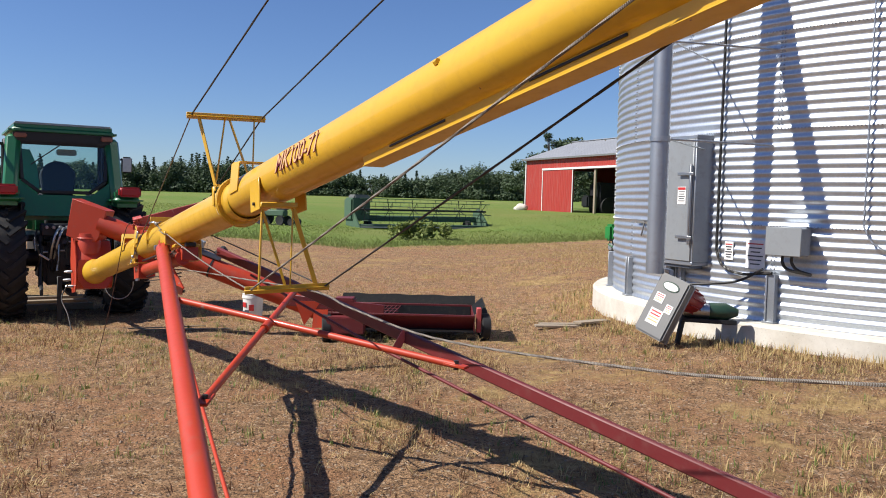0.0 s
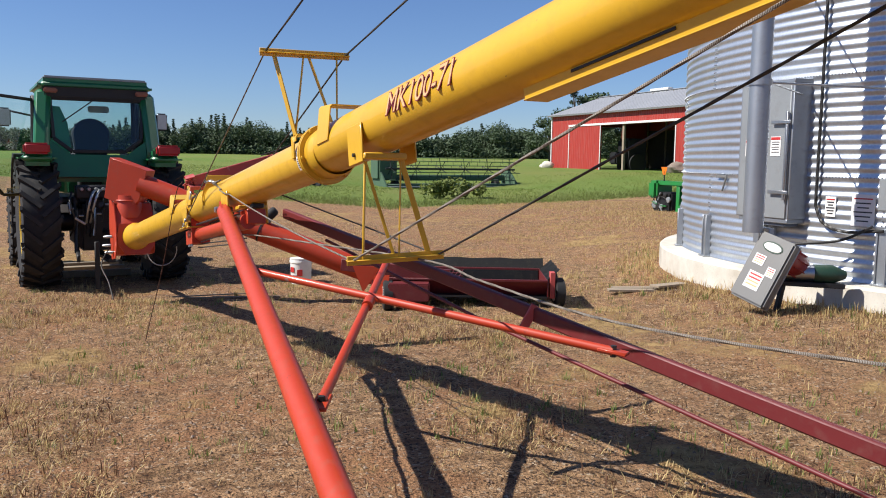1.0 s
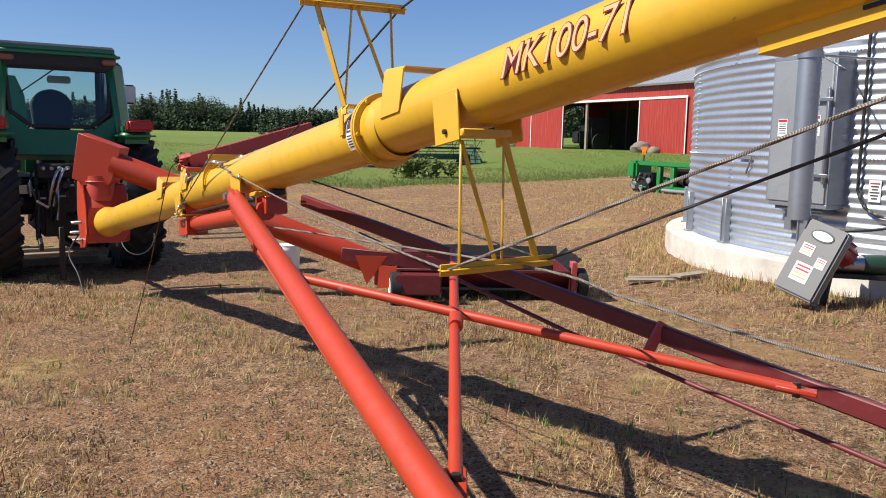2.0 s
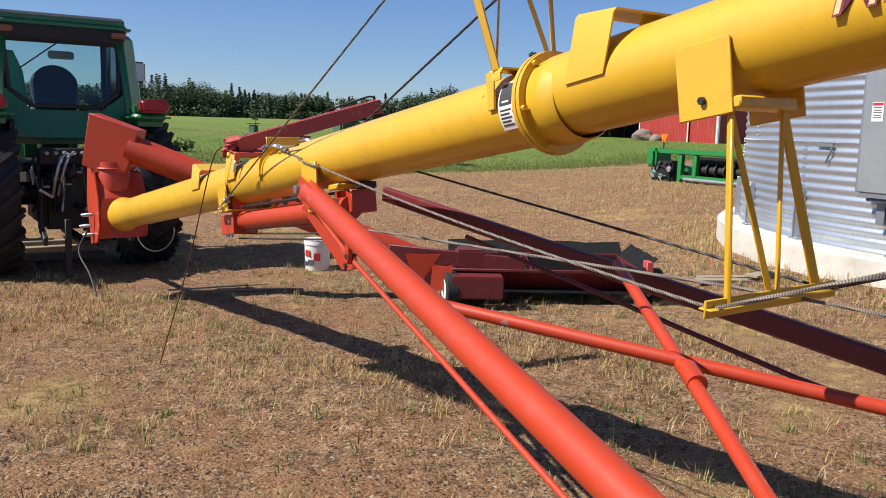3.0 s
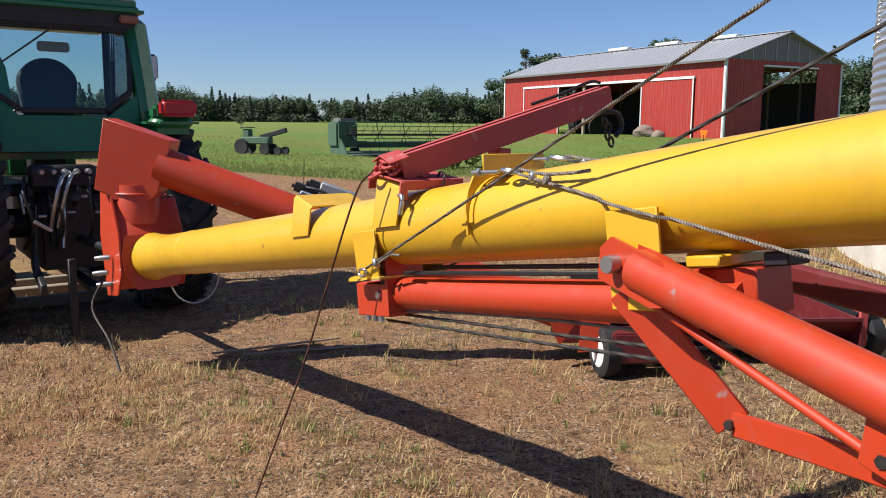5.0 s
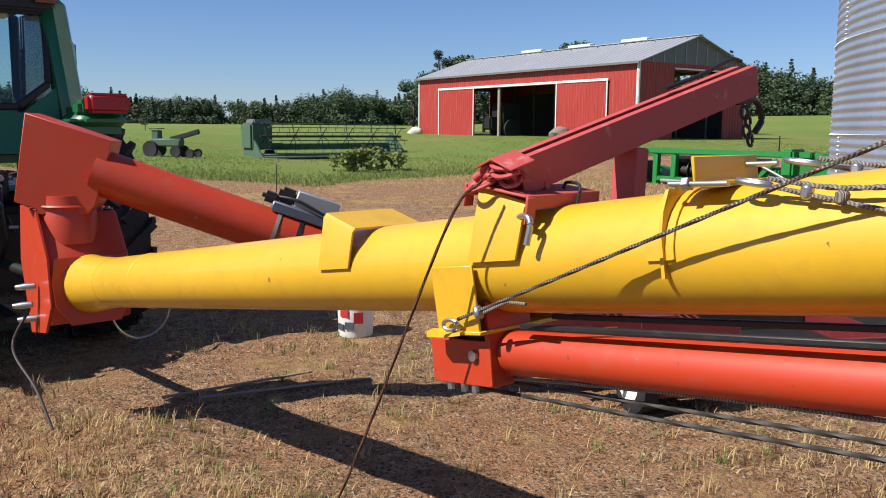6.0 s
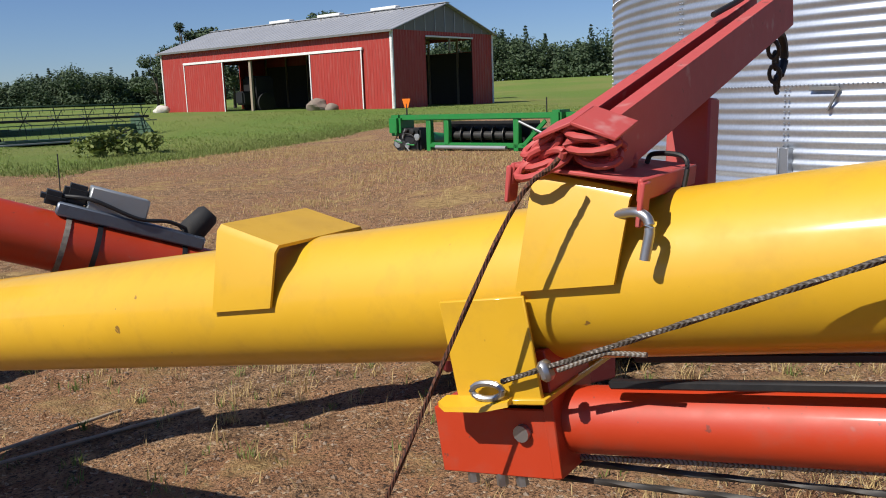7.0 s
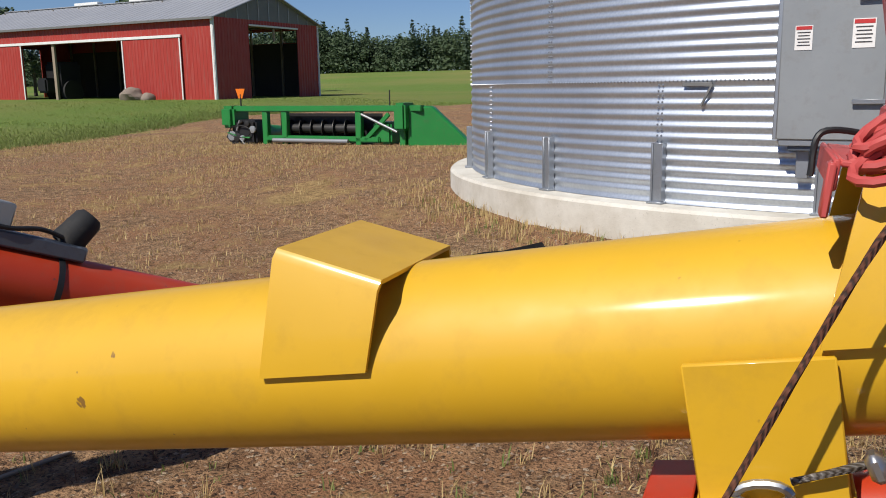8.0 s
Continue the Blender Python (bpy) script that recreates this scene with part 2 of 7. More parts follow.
def ground_material():
    m, n, l, s = mat_new("gravel_yard_and_field")
    g = n.new("ShaderNodeNewGeometry")
    pos = g.outputs["Position"]
    sep = n.new("ShaderNodeSeparateXYZ")
    l.new(pos, sep.inputs[0])

    def calc(op, a, b):
        k = n.new("ShaderNodeMath")
        k.operation = op
        for i, v in enumerate((a, b)):
            if isinstance(v, bpy.types.NodeSocket):
                l.new(v, k.inputs[i])
            else:
                k.inputs[i].default_value = v
        return k.outputs[0]
    big, mid, fine, grit = noise_tex(n, l, pos, 0.16, 4), noise_tex(n, l, pos, 1.1, 6, 0.6), noise_tex(n, l, pos, 9, 6, 0.7), noise_tex(n, l, pos, 60, 4, 0.7)
    stones = n.new("ShaderNodeTexVoronoi")
    stones.inputs["Scale"].default_value = 58
    l.new(pos, stones.inputs["Vector"])
    soil = mix(n, l, ramp(n, l, fine, 0.34, 0.66), (0.130, 0.070, 0.033, 1), (0.530, 0.325, 0.172, 1))
    soil = mix(n, l, ramp(n, l, mid, 0.42, 0.66), soil, (0.370, 0.180, 0.088, 1))
    cells = n.new("ShaderNodeSeparateColor")
    l.new(stones.outputs["Color"], cells.inputs[0])
    soil = mix(n, l, ramp(n, l, cells.outputs["Red"], 0.90, 0.98), soil, (0.52, 0.39, 0.26, 1))
    soil = mix(n, l, ramp(n, l, cells.outputs["Green"], 0.88, 0.97), soil, (0.085, 0.050, 0.030, 1))
    soil = mix(n, l, ramp(n, l, grit, 0.50, 0.64), soil, (0.045, 0.026, 0.014, 1))
    straw = mix(n, l, ramp(n, l, fine, 0.38, 0.64), (0.470, 0.312, 0.135, 1), (0.170, 0.098, 0.038, 1))
    straw = mix(n, l, ramp(n, l, grit, 0.52, 0.66), straw, (0.50, 0.36, 0.16, 1))
    dry = calc("ADD", mid, calc("MULTIPLY", big, 0.7))
    yard = mix(n, l, ramp(n, l, dry, 0.90, 1.08), soil, straw)
    # green field past the yard's edge
    left = calc("MULTIPLY", calc("ABSOLUTE", calc("ADD", sep.outputs["X"], 2.8), 0), 0.7)
    right = calc("MINIMUM", calc("ADD", calc("MULTIPLY", calc("ADD", sep.outputs["X"], -3.0), 1.05), 4.1), 13.5)
    line = calc("ADD", calc("MAXIMUM", calc("MINIMUM", left, 13.5), right), 28.5)
    past = calc("ADD", calc("SUBTRACT", sep.outputs["Y"], line), calc("MULTIPLY", calc("SUBTRACT", mid, 0.5), 5.0))
    past = calc("ADD", past, calc("MULTIPLY", calc("SUBTRACT", fine, 0.5), 2.0))
    mask = n.new("ShaderNodeMapRange")
    mask.inputs["From Min"].default_value, mask.inputs["From Max"].default_value = -0.6, 0.9
    l.new(past, mask.inputs["Value"])
    grass = mix(n, l, ramp(n, l, fine, 0.3, 0.7), (0.090, 0.150, 0.026, 1), (0.170, 0.240, 0.048, 1))
    grass = mix(n, l, ramp(n, l, noise_tex(n, l, pos, 0.045, 5, 0.6), 0.42, 0.66), grass, (0.200, 0.205, 0.058, 1))
    l.new(mix(n, l, mask.outputs["Result"], yard, grass), s.inputs["Base Color"])
    s.inputs["Roughness"].default_value = 0.95
    s.inputs["Specular IOR Level"].default_value = 0.2
    h = calc("ADD", calc("MULTIPLY", fine, 0.7), calc("MULTIPLY", grit, 0.5))
    h = calc("SUBTRACT", h, calc("MULTIPLY", stones.outputs["Distance"], 0.16))
    bump(n, l, h, 1.0, 0.065, s)
    return m


# ---- mesh helpers ----
def finish(bm, name, material, smooth_angle=0.7):
    bm.normal_update()
    me = bpy.data.meshes.new(name)
    bm.to_mesh(me)
    bm.free()
    me.materials.append(material)
    if smooth_angle:
        me.set_sharp_from_angle(angle=smooth_angle)
        for p in me.polygons:
            p.use_smooth = True
    return me


def thing(name, at, label, category, group="", kind=""):
    """A thing's Empty at its base."""
    ob = new(name)
    ob.empty_display_size = 0.2
    ob.matrix_basis = Matrix.Translation(at)
    return tagged(ob, label, category, group, kind)


def part(name, bm, material, parent=None, label="", sm=0.7):
    ob = new(name, finish(bm, name, material, sm))
    if parent is not None:
        ob.parent = parent
        if parent.data is None:
            ob.matrix_parent_inverse = parent.matrix_basis.inverted()
    return tagged(ob, label)


def box(size, m=Matrix(), bev=0.0, bm=None, seg=1):
    """A box of that size about m's origin, its edges bevelled."""
    b = bmesh.new()
    bmesh.ops.create_cube(b, size=1.0, matrix=Matrix.Diagonal((*size, 1)))
    if bev:
        bmesh.ops.bevel(b, geom=b.edges[:], offset=bev, segments=seg, affect="EDGES")
    bmesh.ops.transform(b, matrix=m, verts=b.verts)
    return join(bm, b)


def join(bm, b):
    if bm is None:
        return b
    me = bpy.data.meshes.new("tmp")
    b.to_mesh(me)
    b.free()
    bm.from_mesh(me)
    bpy.data.meshes.remove(me)
    return bm


def aim(p, q, up=(0, 0, 1)):
    """A frame at p with its x axis towards q."""
    x = (Vector(q) - Vector(p)).normalized()
    y = Vector(up).cross(x)
    if y.length < 1e-4:
        y = Vector((0, 1, 0)).cross(x)
    y.normalize()
    m = Matrix((x, y, x.cross(y))).transposed().to_4x4()
    m.translation = Vector(p)
    return m


def lathe(profile, m=Matrix(), seg=24, bm=None, caps=True, arc=None):
    """Profile rows of (along x, radius), turned about the x axis of m."""
    b = bmesh.new()
    rings = []
    for x, r in profile:
        rings.append([b.verts.new((x, r * math.cos(2 * math.pi * i / seg), r * math.sin(2 * math.pi * i / seg))) for i in range(seg)])
    for a, c in zip(rings, rings[1:]):
        for i in range(seg):
            b.faces.new((a[i], a[(i + 1) % seg], c[(i + 1) % seg], c[i]))
    if caps:
        b.faces.new(rings[0][::-1])
        b.faces.new(rings[-1])
    bmesh.ops.recalc_face_normals(b, faces=b.faces)
    bmesh.ops.transform(b, matrix=m, verts=b.verts)
    return join(bm, b)


def rod(p, q, r, seg=10, bm=None, r2=None):
    ln = (Vector(q) - Vector(p)).length
    return lathe([(0, r), (ln, r if r2 is None else r2)], aim(p, q), seg, bm)


def beam(p, q, w, h, bev=0.004, bm=None, up=(0, 0, 1)):
    ln = (Vector(q) - Vector(p)).length
    return box((ln, w, h), aim(p, q, up) @ Matrix.Translation((ln / 2, 0, 0)), bev, bm)


def sweep(points, r, seg=8, bm=None, twist=0.0):
    """A tube along points; twist lobes it like laid rope."""
    b = bmesh.new()
    pts = [Vector(p) for p in points]
    rings = []
    for i, p in enumerate(pts):
        d = (pts[min(i + 1, len(pts) - 1)] - pts[max(i - 1, 0)])
        f = aim(p, p + d, (0.13, 0.21, 0.97))
        ring = []
        for k in range(seg):
            a = 2 * math.pi * k / seg + twist * i
            rr = r * (1 + (0.16 if twist and k % 2 else 0))
            ring.append(b.verts.new(f @ Vector((0, rr * math.cos(a), rr * math.sin(a)))))
        rings.append(ring)
    for a, c in zip(rings, rings[1:]):
        for k in range(seg):
            b.faces.new((a[k], a[(k + 1) % seg], c[(k + 1) % seg], c[k]))
    b.faces.new(rings[0][::-1])
    b.faces.new(rings[-1])
    bmesh.ops.recalc_face_normals(b, faces=b.faces)
    return join(bm, b)


def sag(p, q, drop=0.0, n=24):
    p, q = Vector(p), Vector(q)
    return [p.lerp(q, i / n) - Vector((0, 0, 4 * drop * (i / n) * (1 - i / n))) for i in range(n + 1)]


def curve_pts(ctrl, n=8):
    """A smooth run through control points."""
    c = [Vector(p) for p in ctrl]
    c = [2 * c[0] - c[1]] + c + [2 * c[-1] - c[-2]]
    out = []
    for i in range(1, len(c) - 2):
        for k in range(n):
            t = k / n
            a, b, d, e = c[i - 1], c[i], c[i + 1], c[i + 2]
            out.append(0.5 * ((2 * b) + (d - a) * t + (2 * a - 5 * b + 4 * d - e) * t * t + (3 * b - a - 3 * d + e) * t ** 3))
    return out + [c[-2]]


def prism(outline, depth, m=Matrix(), bm=None, bev=0.0):
    """An outline in m's xy plane, thickened along z from 0 to depth."""
    b = bmesh.new()
    f = b.faces.new([b.verts.new((x, y, 0)) for x, y in outline])
    r = bmesh.ops.extrude_face_region(b, geom=[f])
    bmesh.ops.translate(b, vec=(0, 0, depth), verts=[v for v in r["geom"] if isinstance(v, bmesh.types.BMVert)])
    bmesh.ops.recalc_face_normals(b, faces=b.faces)
    if bev:
        bmesh.ops.bevel(b, geom=b.edges[:], offset=bev, segments=1, affect="EDGES")
    bmesh.ops.transform(b, matrix=m, verts=b.verts)
    return join(bm, b)


def frame_of(x, y, z, at):
    m = Matrix((Vector(x), Vector(y), Vector(z))).transposed().to_4x4()
    m.translation = Vector(at)
    return m


def letters(body, m, size, material, parent, name="lettering", depth=0.002, outline=0.0):
    """Built-in font letters laid on m's xy plane."""
    cu = bpy.data.curves.new(name, "FONT")
    cu.body, cu.size, cu.extrude, cu.offset = body, size, depth, outline
    cu.shear = 0.25
    ob = bpy.data.objects.new(name, cu)
    me = bpy.data.meshes.new_from_object(ob)
    bpy.data.objects.remove(ob)
    bpy.data.curves.remove(cu)
    me.transform(m)
    me.materials.clear()
    me.materials.append(material)
    o = new(name, me)
    o.parent = parent
    if parent.data is None:
        o.matrix_parent_inverse = parent.matrix_basis.inverted()
    return o


# ---- ground ----
def build_ground():
    def line(near0, near1, step, far0, far1, grow=1.22):
        v = list(np.arange(near0, near1, step))
        d, x = step, near1
        while x < far1:
            v.append(x)
            d *= grow
            x += d
        v.append(far1)
        d, x, low = step, near0, []
        while x > far0:
            d *= grow
            x -= d
            low.append(max(x, far0))
        return low[::-1] + v
    xs, ys = line(-7, 5, 0.055, -4000, 4000, 1.12), line(1.5, 13, 0.055, -400, 4000, 1.12)
    verts, faces = [], []
    for y in ys:
        for x in xs:
            z = gz(x, y)
            if -12 < x < 12 and -3 < y < 22:
                z += 0.035 * noise.fractal((x * 0.8, y * 0.8, 3.1), 1.0, 2.0, 3) + 0.016 * noise.fractal((x * 4.5, y * 4.5, 7.7), 0.7, 2.0, 4)
            verts.append((x, y, z))
    w = len(xs)
    for j in range(len(ys) - 1):
        for i in range(w - 1):
            a = j * w + i
            faces.append((a, a + 1, a + w + 1, a + w))
    me = bpy.data.meshes.new("ground")
    me.from_pydata(verts, [], faces)
    me.materials.append(ground_material())
    for p in me.polygons:
        p.use_smooth = True
    tagged(new("ground", me), "brown gravel yard with dry weeds turning into green field", "ground", kind="structure")


build_ground()


# ---- grain bin ----
BIN = Vector((8.24, 13.08, 0))
BIN_R = 5.49
PAD_TOP = 0.20


def bin_at(deg, r=BIN_R, z=0.0):
    a = radians(deg)
    return Vector((BIN.x + r * math.cos(a), BIN.y + r * math.sin(a), z))


def build_bin():
    root = thing("grain_bin", (BIN.x, BIN.y, 0), "round corrugated galvanised steel grain bin on concrete pad", "grain bin")
    up = frame_of((0, 0, 1), (1, 0, 0), (0, 1, 0), (BIN.x, BIN.y, 0))
    part("foundation", lathe([(-0.6, 5.80), (PAD_TOP - 0.03, 5.80), (PAD_TOP, 5.77), (PAD_TOP, 0.5)], up, 120), CONCRETE, root, "pale cast concrete pad")
    # each ring of sheets is a part of its own, corrugated at a four inch pitch
    pitch, per, tall = 0.1016, 8, 1.1176
    for k in range(6):
        z0 = PAD_TOP + 0.004 + k * tall
        for par in (0, 1):
            bm = bmesh.new()
            grid = []
            for i in range(11 * per + 1):
                r = BIN_R + 0.0095 * math.cos(2 * math.pi * i / per) + 0.0014 * par
                grid.append([bm.verts.new((r * math.cos(radians(30.2 * j / 11)), r * math.sin(radians(30.2 * j / 11)), i * pitch / per)) for j in range(12)])
            for lo, hi in zip(grid, grid[1:]):
                for j in range(11):
                    bm.faces.new((lo[j], lo[j + 1], hi[j + 1], hi[j]))
            me = finish(bm, "wall_sheet", GALV, 1.2)
            for j in range(6):
                ob = new("wall_sheet", me)
                ob.parent, ob.matrix_parent_inverse = root, root.matrix_basis.inverted()
                ob.matrix_basis = Matrix.Translation((BIN.x, BIN.y, z0)) @ Matrix.Rotation(radians(156.7 + 60 * j + 30 * par + (15 if k % 2 else 0)), 4, "Z")
    top = PAD_TOP + 6 * tall
    part("roof", lathe([(top - 0.02, BIN_R + 0.1), (top + 0.02, BIN_R + 0.1), (top + 2.6, 0.5), (top + 2.9, 0.5), (top + 3.0, 0.1)], up, 48), ROOF, root)
    # bolts along the seams
    bm = bmesh.new()
    cap = bmesh.new()
    bmesh.ops.create_cone(cap, cap_ends=True, segments=6, radius1=0.011, radius2=0.006, depth=0.012)
    cap_me = bpy.data.meshes.new("cap")
    cap.to_mesh(cap_me)
    cap.free()
    spots = []
    for k in range(1, 5):
        for j in range(330):
            spots.append((120 + j * 0.42, PAD_TOP + k * tall + 0.004))
    for k in range(4):
        for a in range(5):
            seam = 126.7 + 30 * a + (15 if k % 2 else 0)
            for i in range(22):
                for off in (-0.22, 0.22):
                    spots.append((seam + off, PAD_TOP + k * tall + i * pitch / 2 + 0.02))
    vs, fs = [], []
    cv = [v.co.copy() for v in cap_me.vertices]
    cf = [tuple(p.vertices) for p in cap_me.polygons]
    for deg, z in spots:
        out = frame_of((0, 0, 1), (-math.sin(radians(deg)), math.cos(radians(deg)), 0), (math.cos(radians(deg)), math.sin(radians(deg)), 0), bin_at(deg, BIN_R + 0.012, z))
        o = len(vs)
        vs += [out @ c for c in cv]
        fs += [tuple(i + o for i in f) for f in cf]
    bm.free()
    me = bpy.data.meshes.new("bolts")
    me.from_pydata([tuple(v) for v in vs], [], fs)
    me.materials.append(GALVFLAT)
    ob = new("bolts", me)
    ob.parent, ob.matrix_parent_inverse = root, root.matrix_basis.inverted()
    tagged(ob, "rows of zinc bolts", kind="stuff")
    bpy.data.meshes.remove(cap_me)
    # base stiffeners
    for a in range(9):
        deg = 126.9 + 15 * a
        m = frame_of((-math.sin(radians(deg)), math.cos(radians(deg)), 0), (math.cos(radians(deg)), math.sin(radians(deg)), 0), (0, 0, -1), bin_at(deg, BIN_R + 0.035, PAD_TOP))
        bm = box((0.09, 0.05, 0.56), m @ Matrix.Translation((0, 0, -0.285)), 0.006)
        box((0.02, 0.075, 0.56), m @ Matrix.Translation((-0.05, 0.005, -0.285)), 0.003, bm)
        box((0.02, 0.075, 0.56), m @ Matrix.Translation((0.05, 0.005, -0.285)), 0.003, bm)
        box((0.16, 0.1, 0.02), m @ Matrix.Translation((0, 0.02, -0.012)), 0.003, bm)
        part("base_stiffener", bm, GALVFLAT, root)
    return root


BIN_ROOT = build_bin()


def bin_frame(deg, out, z):
    """x sideways, y up, z outwards from the wall."""
    a = radians(deg)
    return frame_of((-math.sin(a), math.cos(a), 0), (0, 0, 1), (math.cos(a), math.sin(a), 0), bin_at(deg, BIN_R + out, z))


def build_bin_fittings():
    # flat walk-in door with its frame
    m = bin_frame(202.3, 0.225, 1.60)
    door = part("access_door", box((0.80, 1.53, 0.05), m, 0.01), GREYBOX, BIN_ROOT, "flat grey steel access door")
    fr = box((0.86, 0.05, 0.30), m @ Matrix.Translation((0, 0.79, -0.14)), 0.006)
    box((0.80, 0.05, 0.30), m @ Matrix.Translation((0.02, -0.79, -0.14)), 0.006, fr)
    for sx in (-1, 1):
        box((0.04, 1.53, 0.30), m @ Matrix.Translation((sx * 0.41, 0, -0.14)), 0.006, fr)
    part("door_frame", fr, GALVFLAT, BIN_ROOT)
    hd = box((0.035, 1.0, 0.03), m @ Matrix.Translation((0.385, -0.05, 0.05)), 0.006)
    box((0.30, 0.04, 0.02), m @ Matrix.Translation((0.30, -0.46, 0.06)), 0.005, hd)
    box((0.30, 0.04, 0.02), m @ Matrix.Translation((0.30, 0.33, 0.06)), 0.005, hd)
    part("latch_bar", hd, STEEL, door)
    for sx, sy, w, h in ((-0.23, 0.04, 0.13, 0.19), (0.20, 0.06, 0.16, 0.22)):
        s = part("warning_sticker", box((w, h, 0.004), m @ Matrix.Translation((sx, sy, 0.028))), STICKER, door, "white warning sticker with red top")
        part("red_band", box((w * 0.9, h * 0.14, 0.004), m @ Matrix.Translation((sx, sy + h * 0.40, 0.031))), RED_INK, s)
        for i in range(5):
            part("text_bar", box((w * (0.75 - 0.1 * (i % 2)), h * 0.04, 0.003), m @ Matrix.Translation((sx, sy + h * (0.22 - 0.13 * i), 0.0315))), DARK_INK, s)
    part("door_sill", box((0.66, 0.04, 0.20), m @ Matrix.Translation((0.02, -0.835, -0.12)), 0.005), BLUEGREY, BIN_ROOT, "blue-grey strip under the door")
    part("sill_bracket", box((0.10, 0.24, 0.10), m @ Matrix.Translation((-0.20, -0.97, -0.16)), 0.006), GALVFLAT, BIN_ROOT)
    # hook-shaped shadow mark on the wall, built as a dark bar
    hb = [bin_at(189.1, BIN_R + 0.03, 1.29), bin_at(192.0, BIN_R + 0.035, 1.29), bin_at(191.0, BIN_R + 0.035, 1.10)]
    bar = beam(hb[0], hb[1], 0.02, 0.035, 0.003)
    beam(hb[1], hb[2], 0.02, 0.02, 0.003, bar)
    part("shadow_mark_bar", bar, DARKGREY, BIN_ROOT, "dark hooked bar on the wall")
    # upright downspout tube beside the door
    p = Vector((2.445, 9.70, 0))
    tube = rod(p + Vector((0, 0, 0.75)), p + Vector((0, 0, 6.0)), 0.105, 24)
    sp = part("downspout", tube, GALVFLAT, BIN_ROOT, "upright grey galvanised unloading tube")
    part("tube_head", rod(p + Vector((0, 0, 5.55)), p + Vector((0, 0, 6.1)), 0.16, 24), GALVFLAT, sp)
    part("discharge_spout", rod(p + Vector((0, 0, 5.75)), Vector((1.37, 8.80, 4.28)), 0.12, 24), GALVFLAT, sp, "inclined grey discharge spout")
    for z in (2.25, 3.35):
        part("tube_clamp", lathe([(0, 0.105), (0, 0.118), (0.06, 0.118), (0.06, 0.105)], frame_of((0, 0, 1), (1, 0, 0), (0, 1, 0), p + Vector((0, 0, z))), 20), STEEL, sp)
        part("stay", rod(p + Vector((0.1, 0, z + 0.03)), bin_at(216, BIN_R, z), 0.012), STEEL, BIN_ROOT)
        part("stay", rod(p + Vector((0.1, 0, z + 0.03)), bin_at(206, BIN_R, z - 0.02), 0.010), STEEL, BIN_ROOT)
    part("foot_bracket", box((0.05, 0.28, 0.35), Matrix.Translation((2.62, 9.78, 0.62)), 0.006), GALVFLAT, BIN_ROOT)
    # junction box and its conduit
    j = bin_frame(219.5, 0.17, 1.16)
    jb = thing("junction_box", j.translation, "grey steel electrical junction box on bin wall", "junction box")
    part("body", box((0.40, 0.30, 0.22), j, 0.008), GREYBOX, jb)
    part("lid", box((0.42, 0.32, 0.02), j @ Matrix.Translation((0, 0, 0.115)), 0.006), GREYBOX, jb)
    for sx in (-0.06, 0.05):
        part("conduit_elbow", sweep(curve_pts([j @ Vector((sx, -0.15, 0)), j @ Vector((sx, -0.24, 0)), j @ Vector((sx + 0.06, -0.32, -0.03)), j @ Vector((0.25, -0.36, -0.06))]), 0.018), DARKSTEEL, jb)
    part("mount_plate", box((0.3, 0.34, 0.06), j @ Matrix.Translation((0, 0, -0.13)), 0.005), GALVFLAT, jb)
    # armoured cables hanging down the wall
    for deg, low, thick, mat, label in ((208.6, 1.0, 0.017, DARKSTEEL, "twisted black power cable down the bin wall"), (227.2, 1.35, 0.011, GALVFLAT, "twisted grey power cable down the bin wall")):
        up = [bin_at(deg, BIN_R + 0.05, 6.0 - i * 0.05) for i in range(int((6.0 - low) / 0.05))]
        end = curve_pts([bin_at(deg, BIN_R + 0.05, low), bin_at(deg + 1.2, BIN_R + 0.06, low - 0.18), bin_at(deg + 4, BIN_R + 0.07, low - 0.26), bin_at(deg + 8.5, BIN_R + 0.08, low - 0.22)], 6)
        c = tagged(part("power_cable", sweep(up + end, thick, 6, twist=0.55), mat), label, "cable")
    w = curve_pts([bin_at(216, BIN_R + 0.1, 0.82), bin_at(213, BIN_R + 0.14, 0.66), bin_at(210, BIN_R + 0.3, 0.60), bin_at(207.5, BIN_R + 0.42, 0.58), bin_at(206.5, BIN_R + 0.5, 0.64)])
    tagged(part("motor_lead", sweep(w, 0.016), BLACK), "black rubber motor lead along the bin", "cable")
    # pasted notices on the wall
    for deg, z, wd, ht in ((214.3, 0.98, 0.26, 0.34), (210.3, 1.0, 0.13, 0.22)):
        n = bin_frame(deg, 0.012, z)
        s = part("notice", box((wd, ht, 0.006), n), STICKER, BIN_ROOT, "white printed notice")
        for i in range(6):
            part("text_bar", box((wd * (0.8 - 0.15 * (i % 3)), 0.014, 0.004), n @ Matrix.Translation((0, ht * (0.36 - 0.14 * i), 0.004))), RED_INK if i == 0 else DARK_INK, s)


build_bin_fittings()


